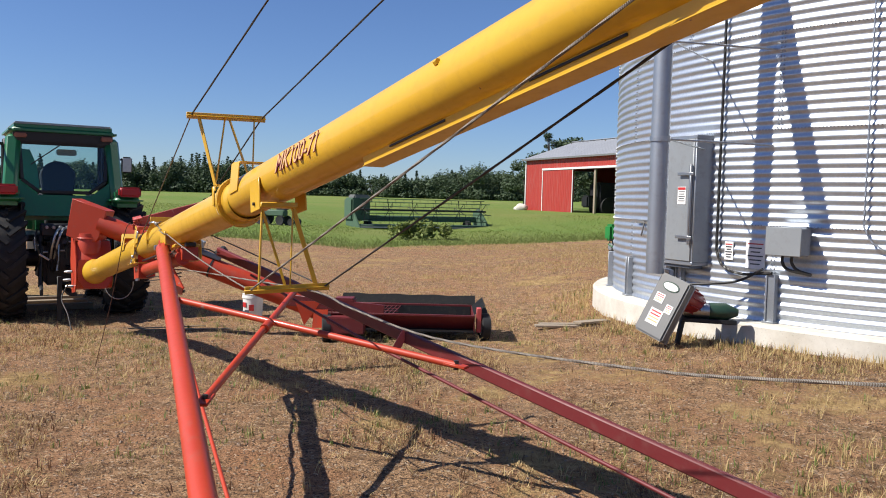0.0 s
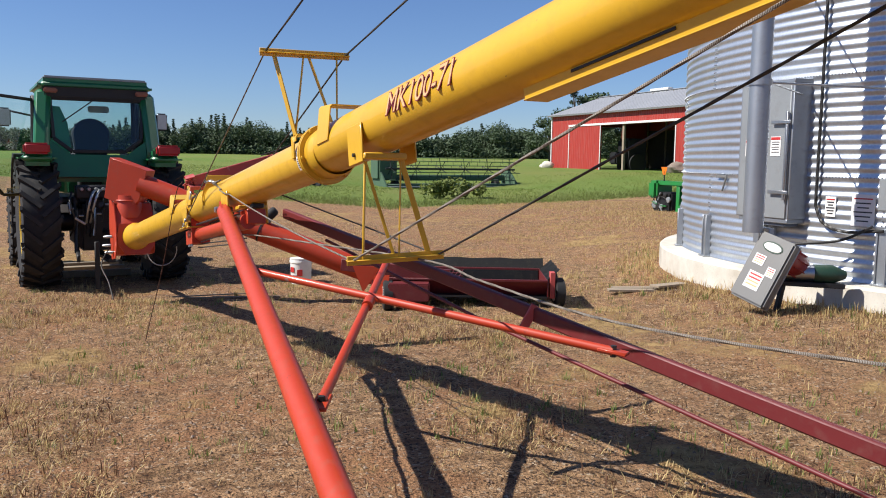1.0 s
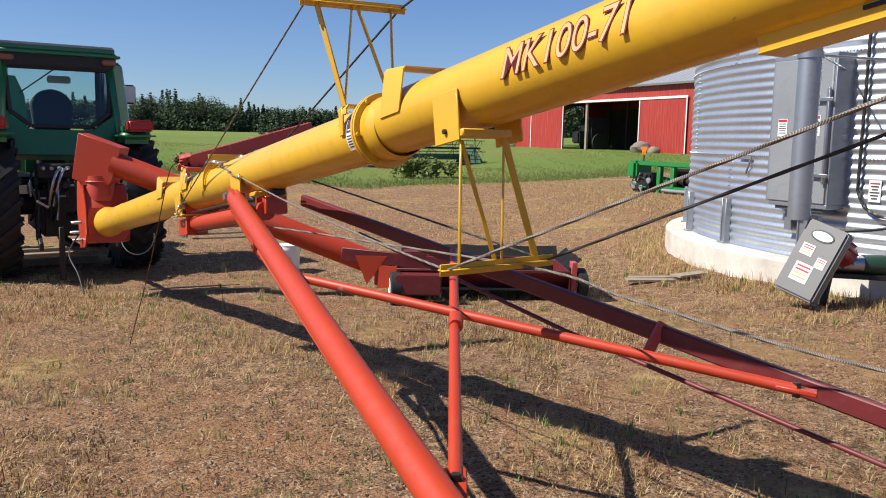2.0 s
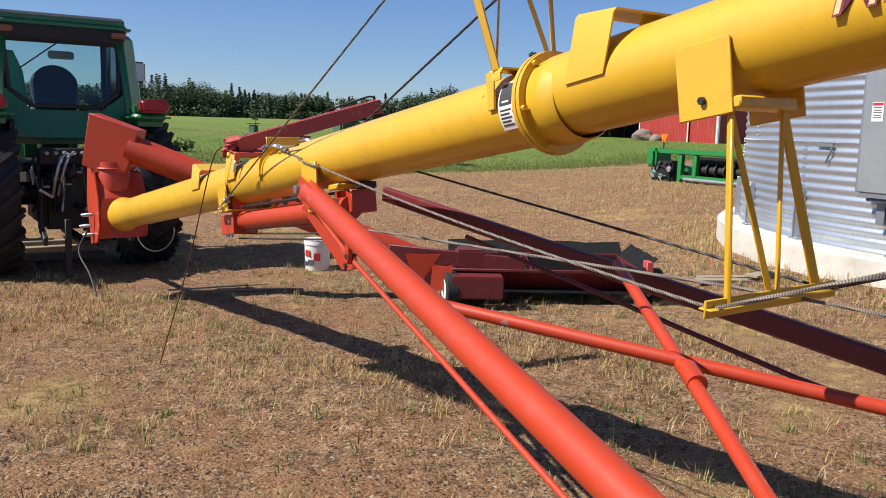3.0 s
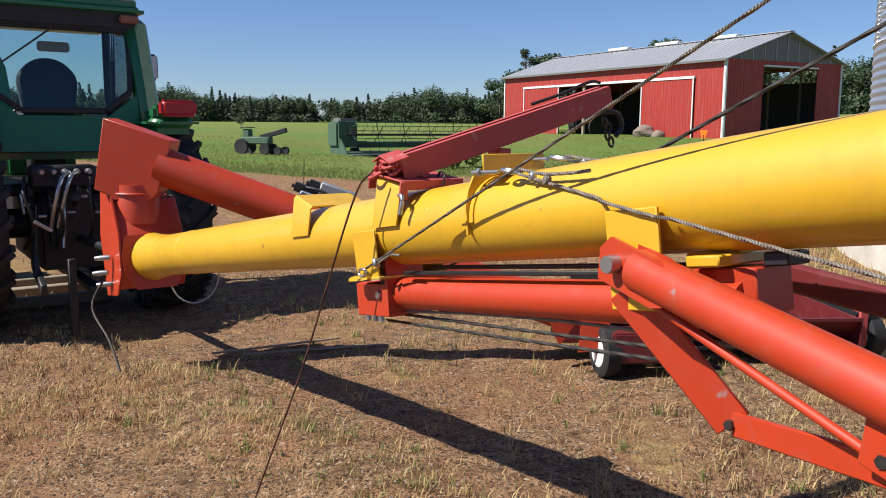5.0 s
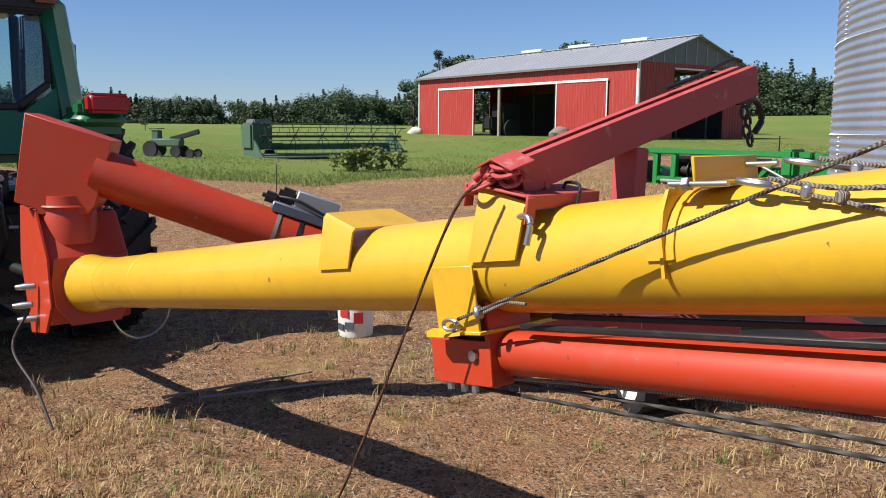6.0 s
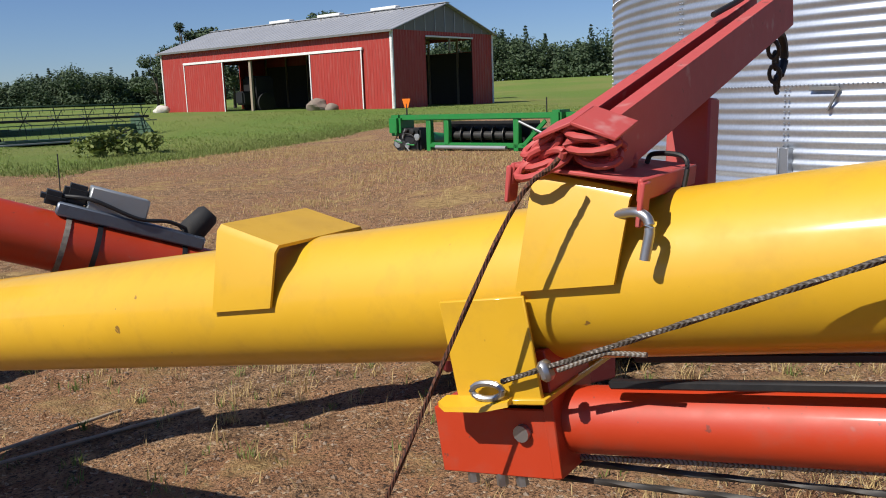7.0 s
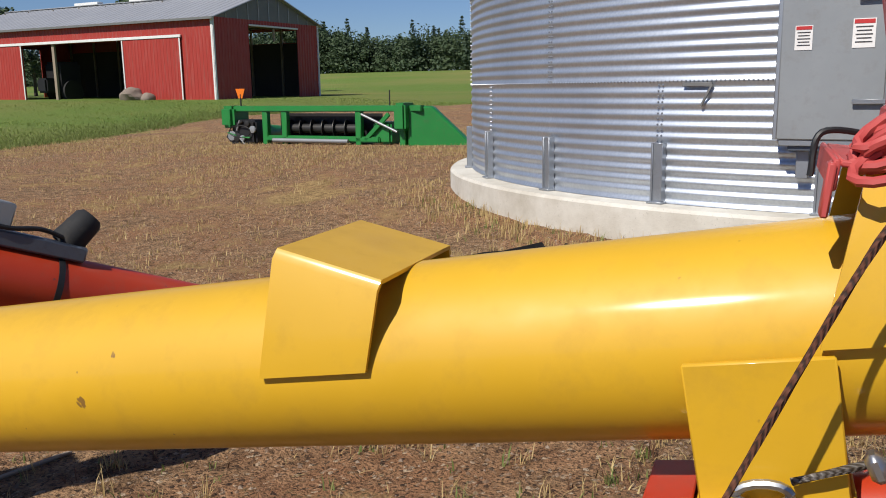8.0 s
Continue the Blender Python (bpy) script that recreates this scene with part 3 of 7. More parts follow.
def build_sweep_drive():
    """A guard box leaning on the pad with two motors behind it."""
    tl, tr, bt = Vector((2.469, 9.658, 0.80)), Vector((2.747, 9.309, 0.665)), Vector((2.426, 9.324, -0.01))
    x = (tr - tl).normalized()
    y = (tr - bt)
    y = (y - x * y.dot(x)).normalized()
    z = x.cross(y)
    wide, tall = 0.40, 0.72
    at = tr - x * wide / 2 - y * tall / 2 - z * 0.07
    m = frame_of(x, y, z, at)
    root = thing("bin_unload_drive", (at.x, at.y, gz(at.x, at.y)), "grey belt guard leaning on concrete pad with red motor", "motor drive")
    guard = part("belt_guard", box((wide, tall, 0.14), m, 0.02, seg=2), DARKGREY, root, "dark grey sheet steel belt guard")
    part("guard_rim", box((wide + 0.012, tall + 0.012, 0.03), m @ Matrix.Translation((0, 0, -0.05)), 0.01), GREYBOX, guard)
    badge = lathe([(0, 0.115), (0.006, 0.11)], m @ frame_of((0, 0, 1), (1, 0, 0), (0, 0.5, 0), (0, 0.24, 0.07)), 24)
    part("badge", badge, MOTORGREEN, guard, "green oval maker's badge")
    part("badge_face", lathe([(0, 0.1), (0.004, 0.098)], m @ frame_of((0, 0, 1), (1, 0, 0), (0, 0.42, 0), (0, 0.24, 0.076)), 24), STICKER, guard)
    for sx, sy, w, h in ((-0.07, 0.08, 0.12, 0.11), (0.10, 0.0, 0.09, 0.1), (-0.02, -0.14, 0.17, 0.18)):
        s = part("sticker", box((w, h, 0.004), m @ Matrix.Translation((sx, sy, 0.072))), STICKER, guard, "white safety sticker")
        for i in range(4):
            part("text_bar", box((w * 0.78, h * 0.09, 0.003), m @ Matrix.Translation((sx, sy + h * (0.33 - 0.2 * i), 0.0745))), RED_INK if i < 2 else PALE_INK, s)
    mot = m @ frame_of((0, 0, -1), (1, 0, 0), (0, -1, 0), (0.06, 0.20, -0.07))
    red = lathe([(0, 0.05), (0.02, 0.13), (0.06, 0.14), (0.30, 0.14), (0.34, 0.125), (0.40, 0.12), (0.42, 0.06)], mot, 20)
    for k in range(10):
        a = math.pi * 2 * k / 10
        box((0.24, 0.012, 0.02), mot @ Matrix.Rotation(a, 4, "X") @ Matrix.Translation((0.18, 0, 0.145)), 0.002, red)
    part("motor", red, MOTORRED, root, "dark red electric motor with cooling ribs")
    a, b = Vector((2.78, 9.72, 0.34)), Vector((3.32, 9.62, 0.33))
    part("gear_motor_body", lathe([(0, 0.05), (0.02, 0.085), (0.28, 0.085), (0.30, 0.09)], aim(a, b), 20), STEEL, root, "bright steel motor can")
    part("gear_motor_head", lathe([(0.30, 0.095), (0.48, 0.1), (0.55, 0.07), (0.62, 0.04)], aim(a, b), 20), MOTORGREEN, root, "dark green gear head")
    part("motor_mount", box((0.6, 0.2, 0.05), aim(a, b) @ Matrix.Translation((0.3, 0, -0.11)), 0.008), BLACK, root)
    part("mount_leg", beam((2.72, 9.66, gz(2.7, 9.7)), (2.8, 9.7, 0.3), 0.05, 0.05), BLACK, root)


build_sweep_drive()

# ---- barn ----
BU, BW = Vector((0.4112, -0.91154, 0)), Vector((0.91154, 0.4112, 0))
B0 = Vector((19.39, 60.44, 0.53)) - BU * 27.2
BARN = frame_of(BU, BW, (0, 0, 1), B0)   # x along the long wall, y into the barn
BL, BD, EAVE, RIDGE = 27.2, 11.4, 5.45, 7.40


def ribbed(w, h, depth=0.05, rib=0.02, pitch=0.3):
    """A sheet wall w wide and h high with standing ribs, its outer face at y = 0."""
    n = max(1, int(round(w / pitch)))
    pts = []
    for i in range(n):
        x0 = w * i / n
        q = w / n
        pts += [(x0, 0), (x0 + q * 0.72, 0), (x0 + q * 0.8, -rib), (x0 + q * 0.92, -rib)]
    pts += [(w, 0), (w, depth), (0, depth)]
    return pts


def barn_wall(x0, x1, z0, z1, side="long"):
    pts = ribbed(x1 - x0, z1 - z0)
    if side == "long":
        m = BARN @ Matrix.Translation((x0, 0, z0))
    elif side == "gable":
        m = BARN @ Matrix.Translation((BL, x0, z0)) @ Matrix.Rotation(math.pi / 2, 4, "Z")
    elif side == "back":
        m = BARN @ Matrix.Translation((x1, BD, z0)) @ Matrix.Rotation(math.pi, 4, "Z")
    else:
        m = BARN @ Matrix.Translation((0, x1, z0)) @ Matrix.Rotation(-math.pi / 2, 4, "Z")
    return prism(pts, z1 - z0, m)


def build_barn():
    root = thing("barn", BARN @ Vector((BL / 2, BD / 2, 0)), "red metal-sided pole barn with grey roof and open sliding doors", "barn")
    # long wall: opening between the slid doors
    o0, o1, oh = 8.67, 19.24, 4.22
    for x0, x1, z0, z1 in ((0, o0, 0, oh), (o1, BL, 0, oh), (0, BL, oh, EAVE)):
        part("wall", barn_wall(x0, x1, z0, z1), BARNRED, root)
    g0, g1, gh = 3.5, 8.9, 5.1
    for x0, x1, z0, z1 in ((0, g0, 0, gh), (g1, BD, 0, gh), (0, BD, gh, EAVE)):
        part("wall", barn_wall(x0, x1, z0, z1, "gable"), BARNRED, root, "red siding in shade")
    for x0, x1, z0, z1 in ((0, BL, 0, 4.3), (0, 15.0, 4.3, EAVE), (26.0, BL, 4.3, EAVE), (15.0, 26.0, 5.2, EAVE)):
        part("wall", barn_wall(x0, x1, z0, z1, "back"), BARNRED, root)
    for x0, x1, z0, z1 in ((0, 2.6, 0, EAVE), (8.2, BD, 0, EAVE), (2.6, 8.2, 4.5, EAVE)):
        part("wall", barn_wall(x0, x1, z0, z1, "left"), BARNRED, root)
    # added dark sheets: interior gloom painted over the red inner faces
    part("added_dark_lining", box((BL - 0.4, 0.04, 4.2), BARN @ Matrix.Translation((BL / 2, BD - 0.12, 2.15)), 0), DARKLINING, root, "added dark lining that deepens the interior")
    part("added_dark_lining", box((0.04, BD - g1 - 0.3, EAVE - 0.3), BARN @ Matrix.Translation((BL - 0.12, (g1 + BD) / 2 - 0.1, EAVE / 2)), 0), DARKLINING, root)
    part("added_dark_lining", box((BL - o1 - 0.3, 0.04, EAVE - 0.3), BARN @ Matrix.Translation(((BL + o1) / 2, 0.12, EAVE / 2)), 0), DARKLINING, root)
    # gables of grey sheet, their shade put into a darker grey
    for x in (BL - 0.02, 0.02):
        g = prism([(0, EAVE), (BD, EAVE), (BD / 2, RIDGE)], 0.05, BARN @ frame_of((0, 1, 0), (0, 0, 1), (1, 0, 0), (x - 0.025, 0, 0)))
        part("gable", g, DARKGREY, root, "gable sheeting in dark grey that carries its shade")
    for i in range(9):
        y = 1.3 + i * 1.1
        t = EAVE + (RIDGE - EAVE) * (1 - abs(y - BD / 2) / (BD / 2)) - 0.15
        part("gable_batten", box((0.04, 0.06, t - EAVE), BARN @ Matrix.Translation((BL + 0.03, y, (EAVE + t) / 2)), 0.004), ROOF, root)
    # roof slopes with ribs
    for side in (0, 1):
        n = 44
        w = (BL + 0.7) / n
        pts = []
        for i in range(n):
            pts += [(w * i, 0), (w * (i + 0.78), 0), (w * (i + 0.83), 0.03), (w * (i + 0.95), 0.03)]
        pts += [(w * n, 0), (w * n, -0.05), (0, -0.05)]
        run = math.hypot(BD / 2 + 0.35, (RIDGE - EAVE) * (1 + 0.7 / BD))
        s = Vector((0, BD / 2 + 0.35, (RIDGE - EAVE) * (1 + 0.7 / BD))).normalized()
        if side == 0:
            m = BARN @ frame_of((1, 0, 0), (0, -s.z, s.y), s, (-0.35, -0.35, EAVE - 0.06))
        else:
            m = BARN @ frame_of((1, 0, 0), (0, s.z, s.y), (0, -s.y, s.z), (-0.35, BD + 0.35, EAVE - 0.06))
        part("roof_slope", prism(pts, run, m), ROOF, root)
    part("ridge_cap", box((BL + 0.7, 0.5, 0.06), BARN @ Matrix.Translation((BL / 2, BD / 2, RIDGE + 0.09)), 0.02), ROOF, root)
    for i in range(3):
        part("ridge_vent", box((2.6, 0.6, 0.22), BARN @ Matrix.Translation((9.5 + i * 6.0, BD / 2, RIDGE + 0.2)), 0.03), WHITE, root)
    # white trim
    for x, y in ((0.03, -0.04), (BL - 0.03, -0.04), (BL + 0.04, 0.03), (BL + 0.04, BD - 0.03)):
        part("corner_trim", box((0.14, 0.08, EAVE) if y < 0 else (0.08, 0.14, EAVE), BARN @ Matrix.Translation((x, y, EAVE / 2)), 0.006), WHITE, root)
    part("eave_trim", box((BL + 0.7, 0.04, 0.16), BARN @ Matrix.Translation((BL / 2, -0.36, EAVE - 0.1)), 0.006), DARKGREY, root)
    part("door_track", box((21.2, 0.14, 0.18), BARN @ Matrix.Translation((13.95, -0.11, oh + 0.12)), 0.01), WHITE, root, "white sliding door track")
    for x0, x1 in ((3.45, o0 + 0.05), (o1 - 0.05, 24.45)):
        door = part("sliding_door", prism(ribbed(x1 - x0, 1), oh - 0.06, BARN @ Matrix.Translation((x0, -0.12, 0.06))), BARNRED, root, "red sliding door pushed open")
        for x in (x0, x1):
            part("door_edge_trim", box((0.1, 0.05, oh), BARN @ Matrix.Translation((x, -0.15, oh / 2)), 0.005), WHITE, door)
    # posts and trusses inside
    for i in range(10):
        x = 0.3 + i * (BL - 0.6) / 9
        for y in (0.2, BD - 0.2):
            if y < 1 and o0 < x < o1:
                continue
            part("post", box((0.15, 0.15, EAVE), BARN @ Matrix.Translation((x, y, EAVE / 2)), 0.006), WOOD, root)
        part("truss_chord", beam(BARN @ Vector((x, 0.1, EAVE - 0.1)), BARN @ Vector((x, BD - 0.1, EAVE - 0.1)), 0.05, 0.18), WOOD, root)
        for y in (2.6, 4.1, 5.7, 7.2, 8.7):
            t = EAVE + (RIDGE - EAVE) * (1 - abs(y - BD / 2) / (BD / 2)) - 0.1
            part("truss_web", beam(BARN @ Vector((x, y, EAVE - 0.05)), BARN @ Vector((x, y + (0.7 if y < 5.7 else -0.7), t)), 0.05, 0.1), WOOD, root)
    part("door_post", box((0.26, 0.18, oh), BARN @ Matrix.Translation((12.0, 0.09, oh / 2)), 0.01), WOOD, root)
    part("gable_header", box((0.1, g1 - g0, 0.12), BARN @ Matrix.Translation((BL + 0.05, (g0 + g1) / 2, gh)), 0.01), WHITE, root)
    part("gable_mullion", box((0.12, 0.14, 1.0), BARN @ Matrix.Translation((BL - 0.1, 6.3, gh - 0.5)), 0.01), WOOD, root)
    floor = part("floor", box((BL - 0.2, BD - 0.2, 0.1), BARN @ Matrix.Translation((BL / 2, BD / 2, -0.03)), 0), STONE, root, "earth floor")
    # implements parked inside
    a = BARN @ Matrix.Translation((15.9, 5.0, 0))
    imp = thing("stored_implement", a.translation, "dark implement parked inside the barn", "implement")
    part("deck", box((2.6, 1.6, 0.18), a @ Matrix.Translation((0, 0, 0.75)), 0.03), MOTORRED, imp)
    for sx in (-0.9, 0.9):
        for sy in (-0.7, 0.7):
            part("wheel", lathe([(-0.12, 0.2), (-0.12, 0.36), (0.12, 0.36), (0.12, 0.2)], a @ Matrix.Translation((sx, sy, 0.36)) @ Matrix.Rotation(math.pi / 2, 4, "Z"), 18), RUBBER, imp)
    el = thing("grain_elevator", BARN @ Vector((16.5, 6, 0)), "pale slanting conveyor tube stored in the barn", "conveyor")
    part("tube", rod(BARN @ Vector((17.6, 6.5, 0.5)), BARN @ Vector((14.4, 5.5, 5.0)), 0.16, 14), WHITE, el)
    part("foot", box((0.4, 0.4, 0.55), BARN @ Matrix.Translation((17.6, 6.5, 0.27)), 0.02), BLACK, el)
    t = BARN @ Matrix.Translation((9.7, 2.6, 0)) @ Matrix.Scale(1.35, 4)
    tr = thing("stored_machine", t.translation, "dark tall machine standing inside the barn", "machine")
    part("body", box((1.2, 1.6, 1.7), t @ Matrix.Translation((0, 0, 1.45)), 0.15, seg=2), BLACK, tr)
    part("hood", box((0.8, 1.2, 0.8), t @ Matrix.Translation((0.1, -1.0, 1.0)), 0.1, seg=2), BLACK, tr)
    for sx in (-0.6, 0.6):
        part("wheel", lathe([(-0.15, 0.3), (-0.15, 0.65), (0.15, 0.65), (0.15, 0.3)], t @ Matrix.Translation((sx, 0, 0.65)), 20), RUBBER, tr)


build_barn()

# ---- grain auger ----
A0 = Vector((-4.157, 10.3, 0.574))
AD = Vector((2.27, -3.8, 0.715)).normalized()
AQ = Vector((AD.y, -AD.x, 0)).normalized() * -1
AN = AD.cross(AQ)
MIDROPE = wire_rope("grey_wire_rope", (0.21, 0.185, 0.16), (0.08, 0.06, 0.04), 0.5, 0.4)
AUG = frame_of(AD, AQ, AN, A0)   # x up along the tube, -y the walking side, z above the tube
TR_ = 0.127


AD2 = Vector((0.5955, -1.0, 0.2024)).normalized()
AUG2 = frame_of(AD2, AQ, AD2.cross(AQ), A0 + AD * 5.6 + AN * 0.012 - AD2 * 5.6)   # the upper section bends up a little


def ap(s, y=0.0, z=0.0):
    return (AUG2 if s > 5.7 else AUG) @ Vector((s, y, z))


def on_auger(x, y, z):
    return (AUG2 if x > 5.7 else AUG) @ Matrix.Translation((x, y, z))


AUGER = thing("grain_auger", (ap(0).x, ap(0).y, gz(ap(0).x, ap(0).y)), "long yellow grain auger on red undercarriage hitched to tractor", "grain auger")


def saddle(s, w, rise, drop, mat=None, half=0.137, far=None):
    """A bent plate over the tube: front face, top and back face, open at both ends."""
    t = 0.006
    far = drop if far is None else far
    m = on_auger(s, 0, 0) @ frame_of((0, 1, 0), (0, 0, 1), (1, 0, 0), (0, 0, 0))
    top = TR_ + rise
    out = [(-half, -drop), (-half, top - 0.02), (-half + 0.015, top), (half - 0.015, top), (half, top - 0.02), (half, -far),
           (half - t, -far), (half - t, top - 0.024), (half - 0.018, top - t), (-half + 0.018, top - t), (-half + t, top - 0.024), (-half + t, -drop)]
    return prism(out, w, m)


def slant_saddle(s, w, z0, z1, zb, half=0.134, t=0.006, lean=0.018):
    """A bent plate over the tube whose top slopes along it, from z0 to z1."""
    m = on_auger(s, 0, 0)
    bm = bmesh.new()
    rows = []
    for x, zt in ((0, z0), (w, z1)):
        ht = half - lean
        outer = [(-half, zb), (-ht, zt - 0.012), (-ht + 0.010, zt), (ht - 0.010, zt), (ht, zt - 0.012), (half, zb)]
        inner = [(half - t, zb), (ht - t, zt - 0.015), (ht - 0.013, zt - t), (-ht + 0.013, zt - t), (-ht + t, zt - 0.015), (-half + t, zb)]
        rows.append([bm.verts.new(m @ Vector((x + 0.34 * (b - zb), a, b))) for a, b in outer + inner])
    n = len(rows[0])
    for i in range(n):
        bm.faces.new((rows[0][i], rows[0][(i + 1) % n], rows[1][(i + 1) % n], rows[1][i]))
    for r in rows:
        for i in range(5):
            bm.faces.new((r[i], r[i + 1], r[n - 2 - i], r[n - 1 - i]))
    bmesh.ops.recalc_face_normals(bm, faces=bm.faces)
    return bm


def build_auger_tube():
    part("main_tube", lathe([(5.64, 0.131), (20.6, 0.131)], AUG2, 56), YELLOW, AUGER, "upper yellow steel tube")
    part("lower_tube", lathe([(-0.42, TR_), (5.62, TR_)], AUG, 56), YELLOW, AUGER, "lower yellow steel tube")
    part("boot_sleeve", lathe([(-0.5, 0.140), (-0.47, 0.158), (-0.43, 0.160), (-0.40, 0.150), (-0.12, 0.132), (-0.05, 0.128)], AUG, 40), YELLOW, AUGER)
    part("weld_seam", lathe([(0.42, 0.127), (0.424, 0.1295), (0.432, 0.1295), (0.436, 0.127)], AUG, 40, caps=False), YELLOW, AUGER)
    # flanged joint and its bolts
    fl = part("flange", lathe([(5.572, 0.128), (5.572, 0.166), (5.580, 0.168), (5.588, 0.166), (5.588, 0.128)], AUG, 56, caps=False), YELLOW, AUGER, "round bolted flange ring")
    part("flange", lathe([(5.590, 0.128), (5.590, 0.164), (5.598, 0.166), (5.606, 0.164), (5.606, 0.128)], AUG, 56, caps=False), YELLOW, AUGER)
    part("joint_collar", lathe([(5.60, 0.130), (5.60, 0.139), (5.655, 0.139), (5.662, 0.1415), (5.672, 0.1385), (5.72, 0.1365), (5.728, 0.131)], AUG, 56, caps=False), YELLOW, AUGER, "welded collar behind the flange")
    for k in range(6):
        a = 2 * math.pi * (k + 0.15) / 6
        part("flange_bolt", lathe([(5.562, 0.009), (5.622, 0.009)], on_auger(0, 0.153 * math.cos(a), 0.153 * math.sin(a)), 6), YELLOW, fl)
    # data plate beside the flange, bent round the tube
    def wrap(s0, s1, a0, a1, r):
        b = bmesh.new()
        rows = []
        for k in range(9):
            a = radians(a0 + (a1 - a0) * k / 8)
            rows.append([b.verts.new(on_auger(sx, -rr * math.cos(a), rr * math.sin(a)).translation) for sx, rr in ((s0, r), (s1, r), (s1, r - 0.004), (s0, r - 0.004))])
        for p, q in zip(rows, rows[1:]):
            for c in range(4):
                b.faces.new((p[c], p[(c + 1) % 4], q[(c + 1) % 4], q[c]))
        b.faces.new(rows[0])
        b.faces.new(rows[-1][::-1])
        bmesh.ops.recalc_face_normals(b, faces=b.faces)
        return b
    d = part("data_plate", wrap(5.455, 5.530, -34, 40, 0.1300), STICKER, AUGER, "black and white data plate")
    part("plate_print", wrap(5.461, 5.524, 2, 36, 0.1308), DARK_INK, d)
    for k in range(5):
        part("text_bar", wrap(5.463, 5.520 - 0.010 * (k % 2), -6 - 5.4 * k, -3.6 - 5.4 * k, 0.1308), DARK_INK, d)
    part("text_bar", wrap(5.475, 5.510, 6, 8.5, 0.1314), STICKER, d)
    # saddles
    part("saddle_bracket", slant_saddle(2.084, 0.160, 0.184, 0.128, 0.014, 0.136, lean=0.004), YELLOW, AUGER, "bent yellow plate over the tube")
    part("saddle_bracket", slant_saddle(5.791, 0.158, 0.190, 0.170, 0.0, 0.138, lean=0.004), YELLOW, AUGER, "bent yellow plate over the tube")
    part("winch_saddle", slant_saddle(2.772, 0.160, 0.188, 0.140, 0.012, 0.140, lean=0.006), YELLOW, AUGER)
    for y, tilt in ((-0.136, 3), (0.138, 0)):
        part("clamp_plate", box((0.155, 0.008, 0.165), on_auger(2.709, y, -0.077) @ Matrix.Rotation(radians(tilt), 4, "X"), 0.002), YELLOW, AUGER, "yellow welded cable bracket")
    part("clamp_base", box((0.165, 0.28, 0.01), on_auger(2.71, 0.0, -0.162), 0.002), YELLOW, AUGER)
    part("clamp_web", box((0.012, 0.25, 0.05), on_auger(2.64, 0.0, -0.135), 0.002), YELLOW, AUGER)
    ear = prism([(-0.035, 0), (0.09, 0), (0.09, 0.02), (0.05, 0.035), (-0.02, 0.035), (-0.04, 0.02)], 0.008, on_auger(2.645, -0.136, -0.160) @ frame_of((1, 0, 0), (0, -1, -0.25), (0, 0.2, 1), (0, 0, 0)))
    part("cable_ear", ear, YELLOW, AUGER)
    part("cable_ear", prism([(-0.09, 0), (0.08, 0), (0.05, 0.055), (-0.05, 0.055)], 0.01, on_auger(2.66, 0.145, -0.160)), YELLOW, AUGER)
    web = [(-0.139, -0.04), (-0.139, 0.04), (-0.125, 0.09), (-0.10, 0.132), (0.10, 0.132), (0.125, 0.09), (0.139, 0.04), (0.139, -0.04)]
    part("strap_web", prism(web, 0.008, on_auger(3.325, 0, 0) @ frame_of((0, 1, 0), (0, 0, 1), (1, 0, 0), (0, 0, 0))), YELLOW, AUGER)
    part("strap_band", wrap(3.288, 3.352, -2, 84, 0.1325), YELLOW, AUGER, "bent yellow strap on the tube")
    part("rope_angle_base", box((0.09, 0.23, 0.007), on_auger(3.40, 0, 0.134), 0.002), YELLOW, AUGER)
    part("rope_angle", box((0.007, 0.23, 0.052), on_auger(3.40, 0, 0.162), 0.002), YELLOW, AUGER, "yellow angle iron with eye bolts")
    # pivot plates for the undercarriage arms
    for sy in (-1, 1):
        part("pivot_plate", box((0.160, 0.012, 0.235), on_auger(3.975, sy * 0.140, -0.130), 0.003), YELLOW, AUGER)
    part("pivot_block", box((0.09, 0.20, 0.026), on_auger(4.13, 0.0, -0.142), 0.004), YELLOW, AUGER)
    part("pivot_pad", box((0.06, 0.08, 0.03), on_auger(4.27, 0.0, -0.145), 0.004), BLACK, AUGER)
    for sy in (-1, 1):
        part("truss_plate", box((0.165, 0.010, 0.185), on_auger(6.293, sy * 0.138, -0.090), 0.003), YELLOW, AUGER)
    part("truss_cross_tube", box((0.05, 0.22, 0.03), on_auger(6.37, -0.03, -0.158), 0.005), YELLOW, AUGER)
    part("plate_bolt", lathe([(-0.010, 0.010), (0.006, 0.010)], on_auger(6.290, -0.145, -0.140) @ Matrix.Rotation(math.pi / 2, 4, "Z"), 6), DARKSTEEL, AUGER)
    # stiffening trough under the upper tube
    tro = prism([(-0.050, -0.112), (-0.044, -0.158), (0.044, -0.158), (0.050, -0.112), (0.042, -0.112), (0.037, -0.151), (-0.037, -0.151), (-0.042, -0.112)], 13.0, on_auger(7.55, 0, 0) @ frame_of((0, 1, 0), (0, 0, 1), (1, 0, 0), (0, 0, 0)))
    part("stiffener_channel", tro, YELLOW, AUGER, "long yellow channel under the tube")
    part("channel_lip", box((13.0, 0.105, 0.006), on_auger(14.05, 0, -0.162), 0.002), YELLOW, AUGER)
    for k in range(12):
        part("channel_slot", box((0.46, 0.006, 0.010), on_auger(8.05 + k * 1.0, -0.050, -0.130) @ Matrix.Rotation(radians(-10), 4, "X"), 0.001), BLACK, AUGER)
